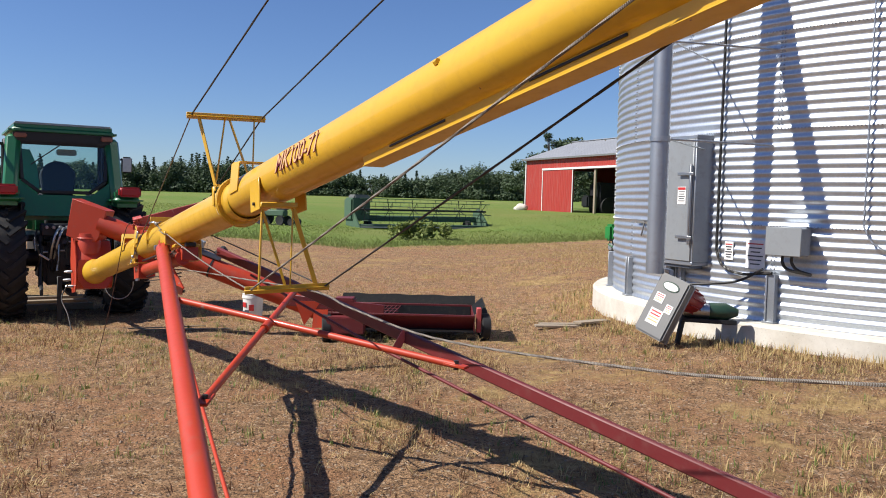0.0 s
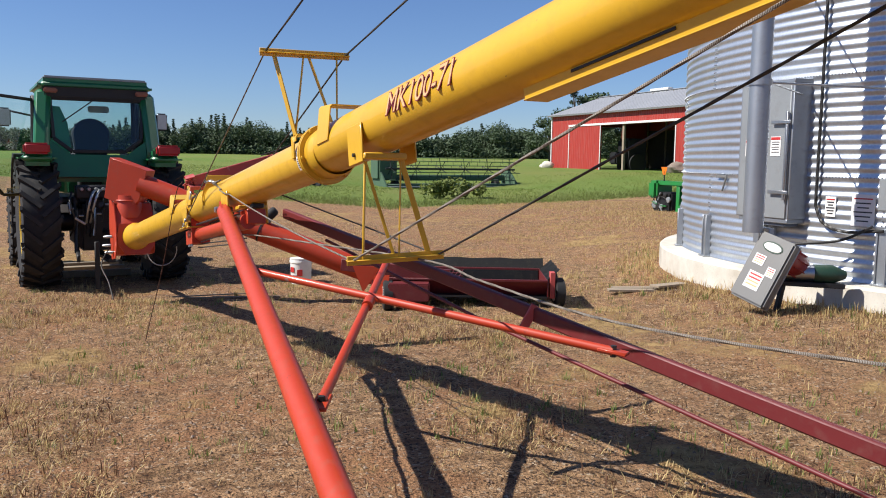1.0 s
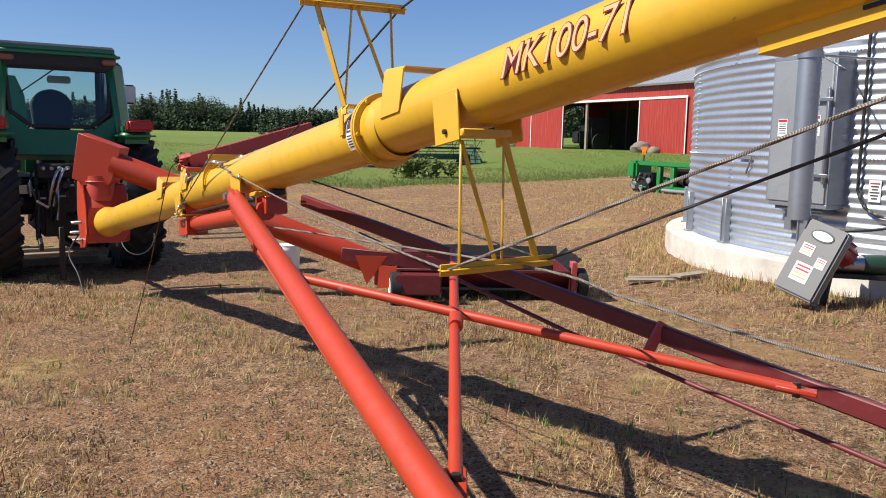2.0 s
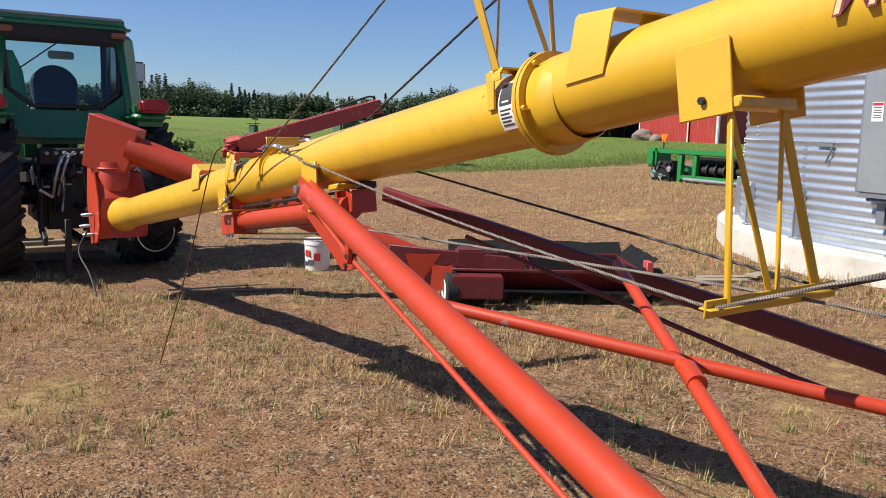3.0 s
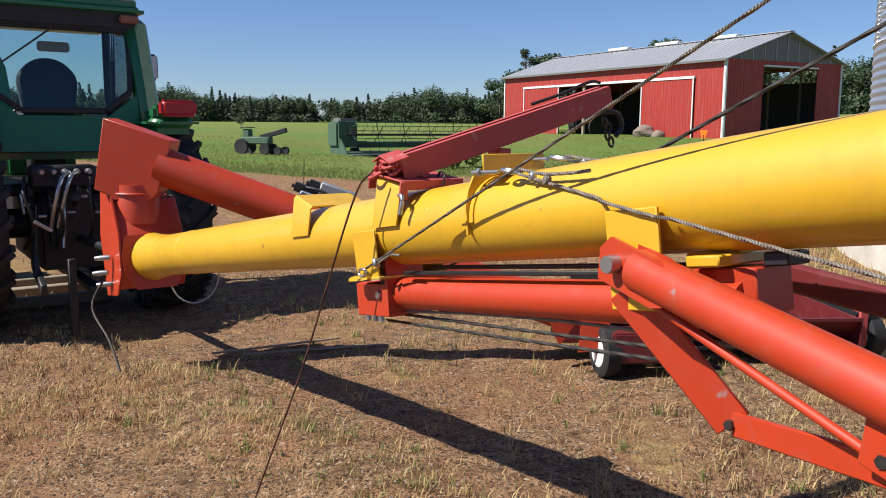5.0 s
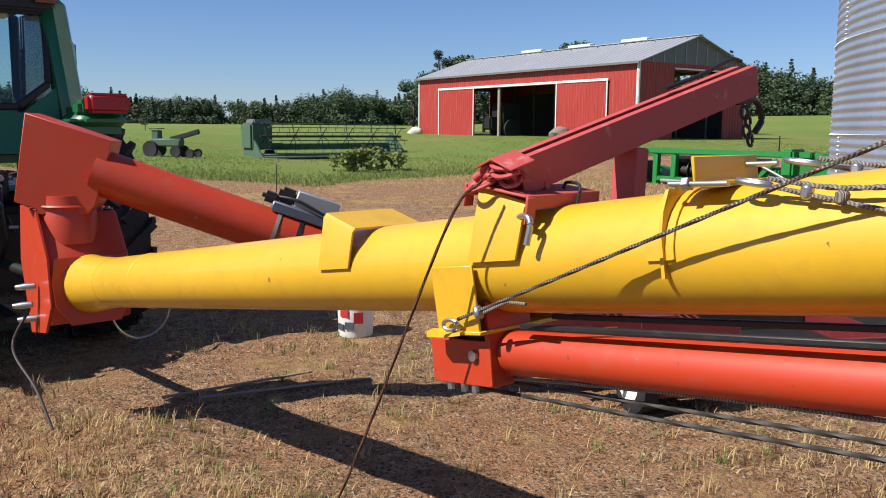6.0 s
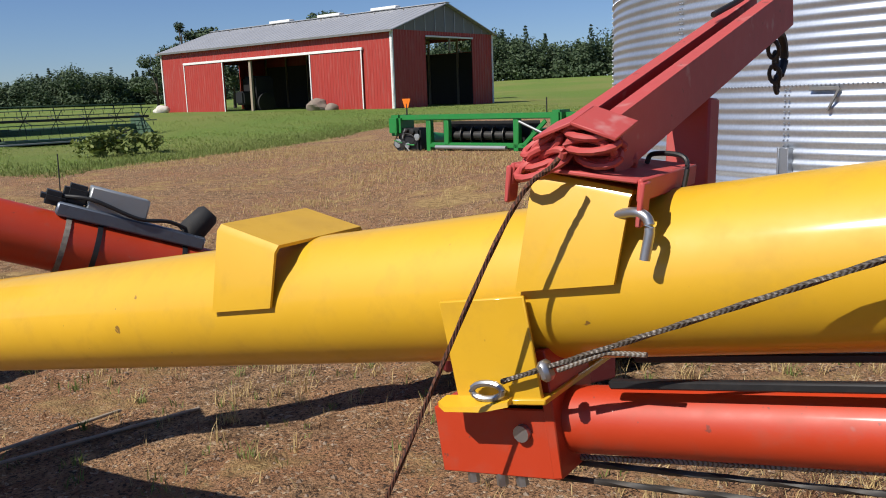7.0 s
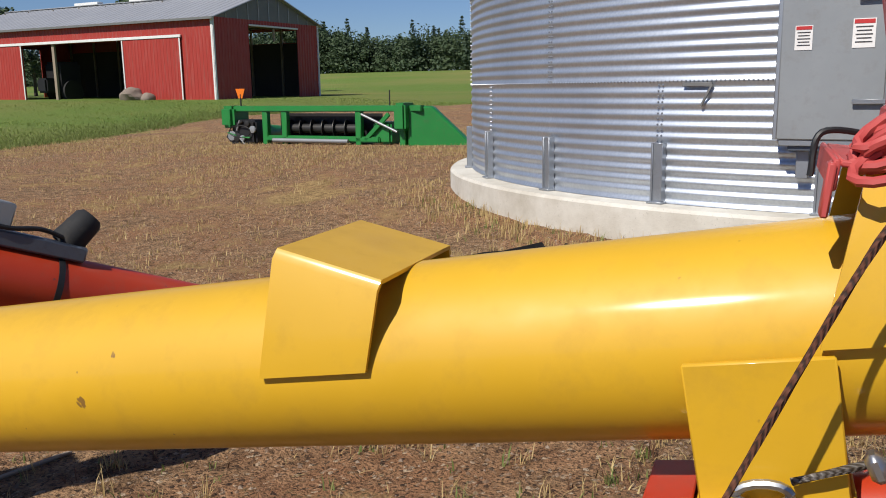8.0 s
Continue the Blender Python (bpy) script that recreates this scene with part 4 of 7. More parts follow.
    part("plate_stud", lathe([(0, 0.013), (0.02, 0.013)], on_auger(8.35, -0.118, 0.065), 6), YELLOW, AUGER)
    # model number
    m = on_auger(6.625, 0, 0) @ Matrix.Rotation(radians(-9), 4, "X") @ frame_of((1, 0, 0), (0, 0, 1), (0, -1, 0), (0, -0.1318, -0.046))
    letters("MK100-71", m, 0.142, INK, AUGER, "model_number", 0.0015, 0.0030)
    letters("MK100-71", m @ Matrix.Translation((0, 0, 0.0015)), 0.142, PALE_INK, AUGER, "model_number_face", 0.0014, -0.0006)


build_auger_tube()


def truss(side, feet, ends, mats):
    """Two feet, a bar and four slim legs."""
    f1, f2 = [Vector(p) for p in feet]
    e1, e2 = [Vector(p) for p in ends]
    mid = (e1 + e2) / 2
    d = (e2 - e1).normalized()
    bar = beam(e1 - d * 0.03, e2 + d * 0.03, 0.042, 0.007)
    beam(e1 - d * 0.03, e2 + d * 0.03, 0.007, 0.044, 0.002, bar)
    b = part(side + "_bar", bar, mats, AUGER, "yellow angle-iron cross bar")
    for f, e in ((f1, e1 + d * 0.05), (f2, e2 - d * 0.05)):
        part(side + "_leg", beam(f, e, 0.010, 0.027, 0.003), mats, AUGER)
    for f, e in ((f1, mid - d * 0.012), (f2, mid + d * 0.012)):
        part(side + "_leg", beam(f, e, 0.008, 0.016, 0.002), mats, AUGER)
    return b


MTL, MTR = Vector((-1.693, 5.671, 2.03)), Vector((-1.283, 5.934, 2.04))
LTL, LTR = Vector((-1.075, 4.742, 0.974)), Vector((-0.688, 4.965, 0.985))
truss("mast", (ap(5.452, -0.125, 0.125), ap(5.452, 0.125, 0.125)), (MTL, MTR), YELLOW)
truss("lower_truss", (ap(6.35, -0.12, -0.180), ap(6.365, 0.06, -0.168)), (LTL, LTR), YELLOW)
for sy in (-1, 1):
    part("mast_foot", box((0.038, 0.010, 0.125), on_auger(5.428, sy * 0.134, 0.060), 0.003), YELLOW, AUGER)
part("mast_saddle", saddle(5.410, 0.075, 0.004, -0.09, half=0.137), YELLOW, AUGER)


def cable(p, q, r, mat, label, drop=0.0, n=60, twist=0.6):
    c = part("guy_cable", sweep(sag(p, q, drop, n), r, 8, twist=twist), mat, AUGER, label)
    return c


def over_tube(points, r):
    """Lifts a rope's points out to the tube's skin and over the pivot plates."""
    inv = AUG.inverted()
    out = []
    for p in points:
        v = inv @ Vector(p)
        d = math.hypot(v.y, v.z)
        if d < TR_ + r:
            v.y, v.z = v.y * (TR_ + r) / d, v.z * (TR_ + r) / d
        if 3.88 < v.x < 4.07 and abs(v.y) < 0.148 + r and v.z < 0.02:
            v.y = math.copysign(0.148 + r, v.y)
        out.append(AUG @ v)
    return out


# truss cables above and below the tube
FTL, FTR = MTL + Vector((0.513, -0.858, 0.315)) * 8.5, MTR + Vector((0.52, -0.854, 0.262)) * 8.5
truss("upper_mast", (ap(15.0, -0.13, 0.10), ap(15.0, 0.13, 0.10)), (FTL, FTR), YELLOW)
cable(MTL, FTL, 0.005, DARKROPE, "dark steel truss cable")
cable(MTR, FTR, 0.005, DARKROPE, "dark steel truss cable")
cable(MTL, ap(2.73, -0.152, -0.125), 0.0040, MIDROPE, "grey steel truss cable", n=90)
cable(MTR, ap(2.74, 0.16, -0.16), 0.005, DARKROPE, "dark steel truss cable", n=90)
part("guy_cable", sweep(over_tube(sag(LTL, ap(3.52, -0.115, 0.125), 0.03, 120), 0.006), 0.0043, 8, twist=0.6), ROPE, AUGER, "pale steel truss cable")
part("guy_cable", sweep(over_tube(sag(LTR, ap(3.52, 0.07, 0.158), 0.0, 120), 0.006), 0.0043, 8, twist=0.6), DARKROPE, AUGER, "dark steel truss cable")
cable(LTL, Vector((0.975, 1.5, 2.371)) + Vector((2.03, -3.2, 1.421)) * 0.5, 0.005, ROPE, "steel truss cable", n=90)
cable(LTR, Vector((1.329, 1.5, 2.476)) + Vector((1.986, -3.45, 1.502)) * 0.5, 0.005, DARKROPE, "dark steel truss cable", n=90)

# ---- undercarriage ----
UC = AUGER
LA = Vector((-2.272, 6.86, 1.070))
LD = (Vector((-1.016, 3.5, 0.511)) - Vector((-2.199, 6.7, 1.026))).normalized()
LB = LA + LD * 6.0
RD = (Vector((1.018, 3.5, 0.44)) - Vector((-1.731, 7.0, 0.99))).normalized()
RA = Vector((-1.731, 7.0, 0.99)) - RD * 0.30
RB = RA + RD * 7.15


def build_undercarriage():
    la = part("undercarriage_arm", rod(LA + LD * 0.06, LB, 0.050, 28), RED, UC, "round red steel arm")
    for o in (-0.017, 0.017):
        fm = aim(LA, LB) @ Matrix.Translation((0, o, 0)) @ Matrix.Rotation(math.pi / 2, 4, "X")
        part("clevis_plate", prism([(-0.06, -0.055), (0.14, -0.06), (0.22, -0.03), (0.22, 0.03), (0.14, 0.05), (-0.03, 0.055), (-0.065, 0.02)], 0.010, fm), RED, la)
    part("pivot_pin", lathe([(-0.062, 0.020), (-0.052, 0.022), (0.062, 0.02)], aim(LA, LA + AQ), 12), STEEL, la, "greasy steel pivot bolt")
    # the shade on this arm and its rod is put into the darker red
    ra = part("undercarriage_arm", beam(RA, RB, 0.036, 0.074, 0.008), SHADED_DEEPRED, UC, "red box-section arm with its shade in the colour")
    # crossing braces between the arms
    xa0, xa1 = Vector((-1.075, 3.86, 0.560)), Vector((-0.998, 5.95, 0.885))
    part("cross_brace", rod(xa0, xa1, 0.020, 16), RED, UC)
    xb0, xb1 = Vector((-1.73, 5.44, 0.832)), Vector((0.09, 4.49, 0.63))
    b = rod(xb0, xb1, 0.020, 16)
    part("cross_brace", b, RED, UC)
    for p in (xa0, xb0, xb1):
        part("brace_lug", box((0.13, 0.06, 0.016), aim(p, xa1 if p is xa0 else (xb1 if p is xb0 else xb0)), 0.004), RED, UC)
        part("lug_bolt", lathe([(-0.025, 0.014), (0.025, 0.014)], aim(p, p + Vector((0, 0, 1))), 6), DARKSTEEL, UC)
    part("brace_collar", rod(Vector((-1.03, 4.93, 0.73)), Vector((-1.025, 5.03, 0.745)), 0.028, 12), RED, UC)
    # truss rods under the arms and the struts that hold them off
    part("truss_rod", sweep([LA + Vector((0, 0.02, -0.05)), Vector((-2.02, 6.22, 0.845)), Vector((-0.859, 3.5, 0.181)), Vector((-0.50, 2.65, 0.05))], 0.010, 10), RED, UC, "slim red rod under the arm")
    st = LA + LD * 0.72
    part("truss_strut", beam(st, Vector((-2.03, 6.21, 0.83)), 0.02, 0.07, 0.003), RED, UC)
    part("truss_rod", sweep([RA + RD * 0.65 + Vector((0, 0, -0.07)), Vector((-0.502, 5.5, 0.588)), Vector((1.005, 3.5, 0.276)), Vector((1.5, 2.85, 0.17))], 0.010, 10), SHADED_DEEPRED, UC, "slim rod under the arm")
    part("truss_strut", beam(Vector((-0.27, 5.03, 0.60)), Vector((-0.20, 5.05, 0.73)), 0.02, 0.045, 0.003), FADED, UC)
    # gusset that drops from the pivot to the lift arm
    g0, g1, g2 = LA + Vector((0.0, 0.0, -0.06)), Vector((-2.06, 6.70, 0.735)), Vector((-2.02, 6.20, 0.855))
    part("lift_gusset", beam(g0, g1, 0.012, 0.09, 0.003), RED, UC)
    part("lift_link", beam(g1, g2 + Vector((0.02, -0.03, -0.02)), 0.014, 0.055, 0.003), RED, UC)
    for q in (g1, g2):
        part("link_bolt", lathe([(-0.022, 0.012), (0.022, 0.012)], aim(q, q + AQ), 6), DARKSTEEL, UC)
    # lift tube below the auger, with its square end boxes
    t0, t1 = Vector((-2.76, 7.90, 0.796)), Vector((-2.10, 6.77, 0.988))
    part("lift_tube", rod(t0, t1 + (t1 - t0).normalized() * 0.1, 0.055, 32), RED, UC, "scuffed bright red lift tube")
    e = aim(t0, t1)
    for size, at in (((0.225, 0.008, 0.115), (-0.108, -0.07, -0.02)), ((0.225, 0.008, 0.115), (-0.108, 0.07, -0.02)), ((0.225, 0.13, 0.008), (-0.108, 0, -0.075)),
                     ((0.008, 0.13, 0.115), (-0.217, 0, -0.02)), ((0.06, 0.13, 0.008), (-0.19, 0, 0.038)), ((0.018, 0.15, 0.21), (0.0, 0, 0.03))):
        part("sheave_box_plate", box(size, e @ Matrix.Translation(at), 0.002), RED, UC, "red steel sheave box plate")
    part("sheave", lathe([(-0.02, 0.05), (-0.008, 0.035), (0.008, 0.035), (0.02, 0.05)], e @ Matrix.Translation((-0.09, 0, 0.02)) @ Matrix.Rotation(math.pi / 2, 4, "Z"), 20), DARKSTEEL, UC)
    part("sheave_pin", lathe([(-0.085, 0.014), (0.085, 0.014)], e @ Matrix.Translation((-0.05, 0, 0.0)) @ Matrix.Rotation(math.pi / 2, 4, "Z"), 12), STEEL, UC)
    for x, y in ((-0.17, -0.06), (-0.11, -0.065), (-0.075, -0.06)):
        part("u_bolt_nut", lathe([(0, 0.010), (0.022, 0.010)], e @ Matrix.Translation((x, y, -0.075)) @ Matrix.Rotation(math.pi / 2, 4, "Y"), 6), STEEL, UC)
    b = box((0.17, 0.13, 0.105), aim(t1, t1 + AD) @ Matrix.Translation((0.05, 0.05, 0.03)), 0.004)
    head = part("cross_head_box", b, RED, UC, "square red steel cross head")

    part("grease_nut", lathe([(0, 0.018), (0.05, 0.018)], aim(t1, t1 + AD) @ Matrix.Translation((0.05, -0.015, 0.03)) @ Matrix.Rotation(-math.pi / 2, 4, "Z"), 6), STEEL, UC)
    # black strips beside the tube, standing in for thin cables and their shadow band
    for o, z in ((-0.05, 0.075), (0.06, 0.085)):
        part("dark_cable_strip", beam(e @ Vector((0.1, o, z)), e @ Vector((1.22, o, z)), 0.016, 0.014, 0.003), BLACK, UC)
    # axle and wheels at the far ends of the arms
    part("axle", rod(LB, RB, 0.05, 16), RED, UC)
    for p, s in ((LB, -1), (RB, 1)):
        w = aim(p + AQ * (0.14 * s), p + AQ * (1.0 * s))
        w.translation.z = gz(p.x, p.y) + 0.335
        wh = part("wheel", lathe([(-0.09, 0.2), (-0.10, 0.30), (-0.07, 0.335), (0.07, 0.335), (0.10, 0.30), (0.09, 0.2)], w, 28), RUBBER, UC)
        part("rim", lathe([(-0.08, 0.2), (-0.04, 0.17), (-0.02, 0.06), (0.05, 0.06), (0.05, 0.02)], w, 24), WHITE, wh)


build_undercarriage()

# ---- intake boot, elbow and swing hopper ----
BOOT = ap(-0.42)


def build_boot():
    root = AUGER
    side = on_auger(-0.60, 0, 0) @ frame_of((1, 0, 0), (0, 0, 1), (0, -1, 0), (0, 0.21, 0))
    lower = prism([(-0.22, -0.20), (0.10, -0.20), (0.165, -0.08), (0.165, 0.15), (0.04, 0.40), (-0.22, 0.46), (-0.31, 0.18)], 0.42, side, bev=0.008)
    part("intake_boot", lower, RED, root, "red steel intake boot")
    part("boot_plate", prism([(-0.13, -0.21), (0.13, -0.21), (0.20, -0.10), (0.21, 0.03), (0.19, 0.15), (-0.19, 0.15), (-0.21, 0.03), (-0.20, -0.10)], 0.012, on_auger(-0.432, 0, 0) @ frame_of((0, 1, 0), (0, 0, 1), (1, 0, 0), (0, 0, 0))), RED, root)
    part("boot_side_plate", prism([(-0.25, -0.24), (0.02, -0.24), (0.165, -0.10), (0.18, 0.16), (0.06, 0.415), (-0.22, 0.475), (-0.32, 0.18)], 0.012, on_auger(-0.60, -0.212, 0.0) @ frame_of((1, 0, 0), (0, 0, 1), (0, -1, 0), (0, 0, 0))), RED, root)
    # swivel neck and elbow box
    n0 = Vector((-4.52, 10.82, 0.70))
    up = Vector((0, 0, 1))
    part("swivel_neck", lathe([(0, 0.152), (0.15, 0.150), (0.16, 0.146), (0.26, 0.142)], aim(n0 + up * 0.02, n0 + up), 32), RED, root)
    part("swivel_ring", lathe([(0, 0.156), (0.006, 0.162), (0.014, 0.156)], aim(n0 + up * 0.215, n0 + up), 32), RED, root)
    for bx_, by_, bz_ in ((-0.78, -0.17, 0.450), (-0.60, -0.18, 0.412), (-0.60, 0.18, 0.412), (-0.78, 0.17, 0.450)):
        part("boot_bolt", lathe([(0, 0.028), (0.004, 0.028), (0.005, 0.014), (0.016, 0.013)], on_auger(bx_, by_, bz_) @ Matrix.Rotation(-math.pi / 2, 4, "Y"), 10), STEEL, root, "washered steel bolt")
    bx = frame_of((1, 0, 0), (0, 0, 1), (0, -1, 0), (-4.52, 10.98, 0.93))
    hood = prism([(-0.24, 0.02), (-0.13, -0.02), (-0.12, -0.05), (0.13, -0.05), (0.17, 0.0), (0.27, 0.34), (-0.16, 0.49)], 0.28, bx, bev=0.004)
    part("elbow_hood", hood, RED, root, "red folded-steel elbow hood")
    e0, e1 = Vector((-4.36, 10.80, 1.11)), Vector((-1.45, 10.82, 0.03))
    part("hopper_tube", rod(e0, e1, 0.128, 40), RED, root, "round red tube to the swing hopper")
    # gearbox, drive shaft and hoses at the boot
    part("gearbox", box((0.22, 0.2, 0.2), on_auger(-0.88, 0.0, -0.02), 0.03, seg=2), RED, root)
    part("drive_shaft", rod(ap(-0.9), Vector((-5.42, 12.25, 0.42)), 0.035, 14), BLACK, root, "dark drive shaft to the tractor")
    for k, (dy, dz) in enumerate(((-0.24, 0.02), (-0.25, -0.08), (-0.22, -0.16))):
        part("hydraulic_fitting", lathe([(0, 0.016), (0.05, 0.02), (0.10, 0.014)], on_auger(-0.62 - 0.05 * k, dy, dz) @ Matrix.Rotation(radians(-120), 4, "Z"), 10), STEEL, root)
    part("hose", sweep(curve_pts([ap(-0.7, -0.26, -0.1), ap(-0.72, -0.36, -0.3), ap(-0.5, -0.32, -0.52), ap(-0.35, -0.3, -0.72)]), 0.008), DARKROPE, root)
    part("ring_hose", sweep([Vector((-4.18 + 0.15 * math.cos(a * 0.2), 10.95 + 0.09 * math.cos(a * 0.2), 0.33 + 0.2 * math.sin(a * 0.2))) for a in range(16, 33)], 0.006), STEEL, root)
    # hydraulic motor rack strapped on the hopper tube
    t = aim(e0, e1)
    rack = part("motor_rack", box((0.64, 0.07, 0.06), t @ Matrix.Translation((1.27, -0.04, 0.150)), 0.008), BLUEGREY, root, "blue-grey steel bar strapped on the tube")
    part("control_case", box((0.25, 0.12, 0.11), t @ Matrix.Translation((1.19, 0.0, 0.222)), 0.006), GREYBOX, root, "small grey metal control case")
    part("relay", box((0.11, 0.10, 0.10), t @ Matrix.Translation((1.02, 0.02, 0.215)), 0.02, seg=2), BLACK, root)
    part("relay", box((0.10, 0.12, 0.06), t @ Matrix.Translation((0.93, 0.0, 0.185)), 0.02, seg=2), BLACK, root)
    part("aerial", rod(t @ Vector((0.95, 0, 0.22)), t @ Vector((0.90, 0, 0.37)), 0.003, 6), BLACK, root)
    part("rubber_roller", lathe([(0, 0.05), (0.02, 0.062), (0.13, 0.055), (0.15, 0.04)], t @ Matrix.Translation((1.52, 0.0, 0.165)) @ Matrix.Rotation(radians(-62), 4, "Y"), 18), RUBBER, root)
    for x in (1.0, 1.13, 1.50):
        part("strap", lathe([(0, 0.130), (0, 0.134), (0.022, 0.134), (0.022, 0.130)], t @ Matrix.Translation((x, 0, 0)), 32, caps=False), BLACK if x != 1.0 else ROPE, root)
    part("rack_hose", sweep(curve_pts([t @ Vector((0.95, -0.02, 0.2)), t @ Vector((1.08, -0.07, 0.22)), t @ Vector((1.28, -0.08, 0.19)), t @ Vector((1.42, -0.06, 0.21)), t @ Vector((1.56, -0.03, 0.18))]), 0.009), BLACK, root)
    return e1


HOP = build_boot()


def build_hopper():
    x0, x1, y0, y1 = -1.45, 0.42, 10.42, 11.5
    zc = lambda x: gz(x, 10.8)
    zb = zc(-0.5) + 0.14
    root = thing("swing_hopper", (-0.5, 10.85, zc(-0.5)), "low red swing hopper with black rubber flaps on small wheels", "hopper")
    ht = 0.20
    # panels, rims and grate take the darker red, their shade painted in
    def wall(a, b, name="side_panel", mat=SHADED_DEEPRED, h=ht, z=zb):
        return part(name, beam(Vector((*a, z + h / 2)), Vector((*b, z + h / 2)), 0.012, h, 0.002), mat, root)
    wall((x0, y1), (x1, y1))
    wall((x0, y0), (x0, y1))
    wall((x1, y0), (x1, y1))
    part("side_panel", prism([(0.16, 0), (0.172, 0), (0.012, ht), (0, ht)], x1 - x0, frame_of((0, 1, 0), (0, 0, 1), (1, 0, 0), (x0, y0, zb))), SHADED_DEEPRED, root)
    # floor painted black for the shade inside the hopper
    part("floor_pan", box((x1 - x0, y1 - y0, 0.02), Matrix.Translation(((x0 + x1) / 2, (y0 + y1) / 2, zb + 0.01)), 0), BLACK, root)
    for y in (y0, y1):
        part("rim_angle", beam(Vector((x0, y, zb + ht)), Vector((x1, y, zb + ht)), 0.03, 0.025, 0.003), SHADED_DEEPRED, root)
    # rubber flaps round the far and end edges
    for a, b, lean in (((x0 + 0.1, y1), (x1 + 0.05, y1), (0, 0.14)), ((x1, y0 + 0.1), (x1, y1), (0.14, 0))):
        bm = bmesh.new()
        n = 10
        lo = [bm.verts.new((a[0] + (b[0] - a[0]) * i / n, a[1] + (b[1] - a[1]) * i / n, zb + ht)) for i in range(n + 1)]
        hi = [bm.verts.new((v.co.x + lean[0], v.co.y + lean[1], zb + ht + 0.12 + 0.008 * math.sin(i * 2.1))) for i, v in enumerate(lo)]
        for i in range(n):
            bm.faces.new((lo[i], lo[i + 1], hi[i + 1], hi[i]))
        bmesh.ops.solidify(bm, geom=bm.faces[:], thickness=0.012)
        part("rubber_flap", bm, RUBBER, root, "black rubber flap")
    # grate over the intake
    for i in range(14):
        x = x0 + 0.12 + i * (x1 - x0 - 0.24) / 30
        part("grate_bar", rod((x, y0 + 0.02, zb + ht - 0.02), (x + 0.08, y1 - 0.02, zb + ht - 0.02), 0.006, 6), SHADED_DEEPRED, root)
    for k in range(4):
        y = y0 + 0.2 + k * 0.27
        part("grate_bar", rod((x0, y, zb + ht - 0.02), (x0 + 0.9, y, zb + ht - 0.02), 0.006, 6), SHADED_DEEPRED, root)
    # apron plates at the near side
    # black sheet added on the far wall, again for the shade inside
    part("added_dark_lining", box((x1 - x0 - 0.04, 0.01, ht - 0.03), Matrix.Translation(((x0 + x1) / 2, y1 - 0.02, zb + ht / 2)), 0), RUBBER, root)
    part("inlet_throat", box((0.24, 0.30, 0.24), Matrix.Translation((x0 - 0.05, 10.85, zb + 0.10)), 0.01), SHADED_DEEPRED, root)
    part("gear_case", box((0.26, 0.26, 0.24), Matrix.Translation((x0 + 0.25, y0 + 0.15, zb + 0.26)), 0.02, seg=2), SHADED_DEEPRED, root)
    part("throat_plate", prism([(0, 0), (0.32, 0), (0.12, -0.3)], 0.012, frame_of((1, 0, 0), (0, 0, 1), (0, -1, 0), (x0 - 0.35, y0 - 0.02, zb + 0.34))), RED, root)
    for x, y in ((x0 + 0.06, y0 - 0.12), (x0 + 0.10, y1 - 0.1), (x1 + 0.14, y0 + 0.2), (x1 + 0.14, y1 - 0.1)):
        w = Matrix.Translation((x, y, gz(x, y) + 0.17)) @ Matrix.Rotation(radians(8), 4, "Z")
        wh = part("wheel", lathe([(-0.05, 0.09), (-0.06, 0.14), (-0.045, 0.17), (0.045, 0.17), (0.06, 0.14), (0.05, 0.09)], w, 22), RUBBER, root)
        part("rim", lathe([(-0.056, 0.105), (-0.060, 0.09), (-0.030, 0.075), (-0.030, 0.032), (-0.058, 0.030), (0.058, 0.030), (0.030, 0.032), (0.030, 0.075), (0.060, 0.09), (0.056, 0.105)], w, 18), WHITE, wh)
    part("tool_box", box((0.46, 0.22, 0.20), Matrix.Translation((x0 + 0.30, y0 - 0.16, gz(x0 + 0.3, y0) + 0.22)), 0.012, seg=2), SHADED_DEEPRED, root, "dark maroon box on the frame")
    part("frame_rail", beam((x0 - 0.5, y0 + 0.1, zb + 0.34), (x0 + 0.75, y0 + 0.02, zb + 0.24), 0.05, 0.14, 0.006), SHADED_DEEPRED, root)
    part("stop_plate", prism([(0, 0), (0.2, 0.02), (0.22, 0.24), (0.02, 0.22)], 0.012, frame_of((0.9, -0.2, 0), (0, 0, 1), (0, -1, 0), (x0 - 0.12, y0 - 0.1, zb + 0.02))), RED, root)
    part("wheel_bracket", box((0.06, 0.14, 0.3), Matrix.Translation((x1 + 0.06, y0 + 0.15, zb + 0.14)), 0.005), FADED, root)


build_hopper()


# ---- winch arm on the tube's top ----
ROPE_END = Vector((-3.40, 8.29, gz(-3.40, 8.29) - 0.01))


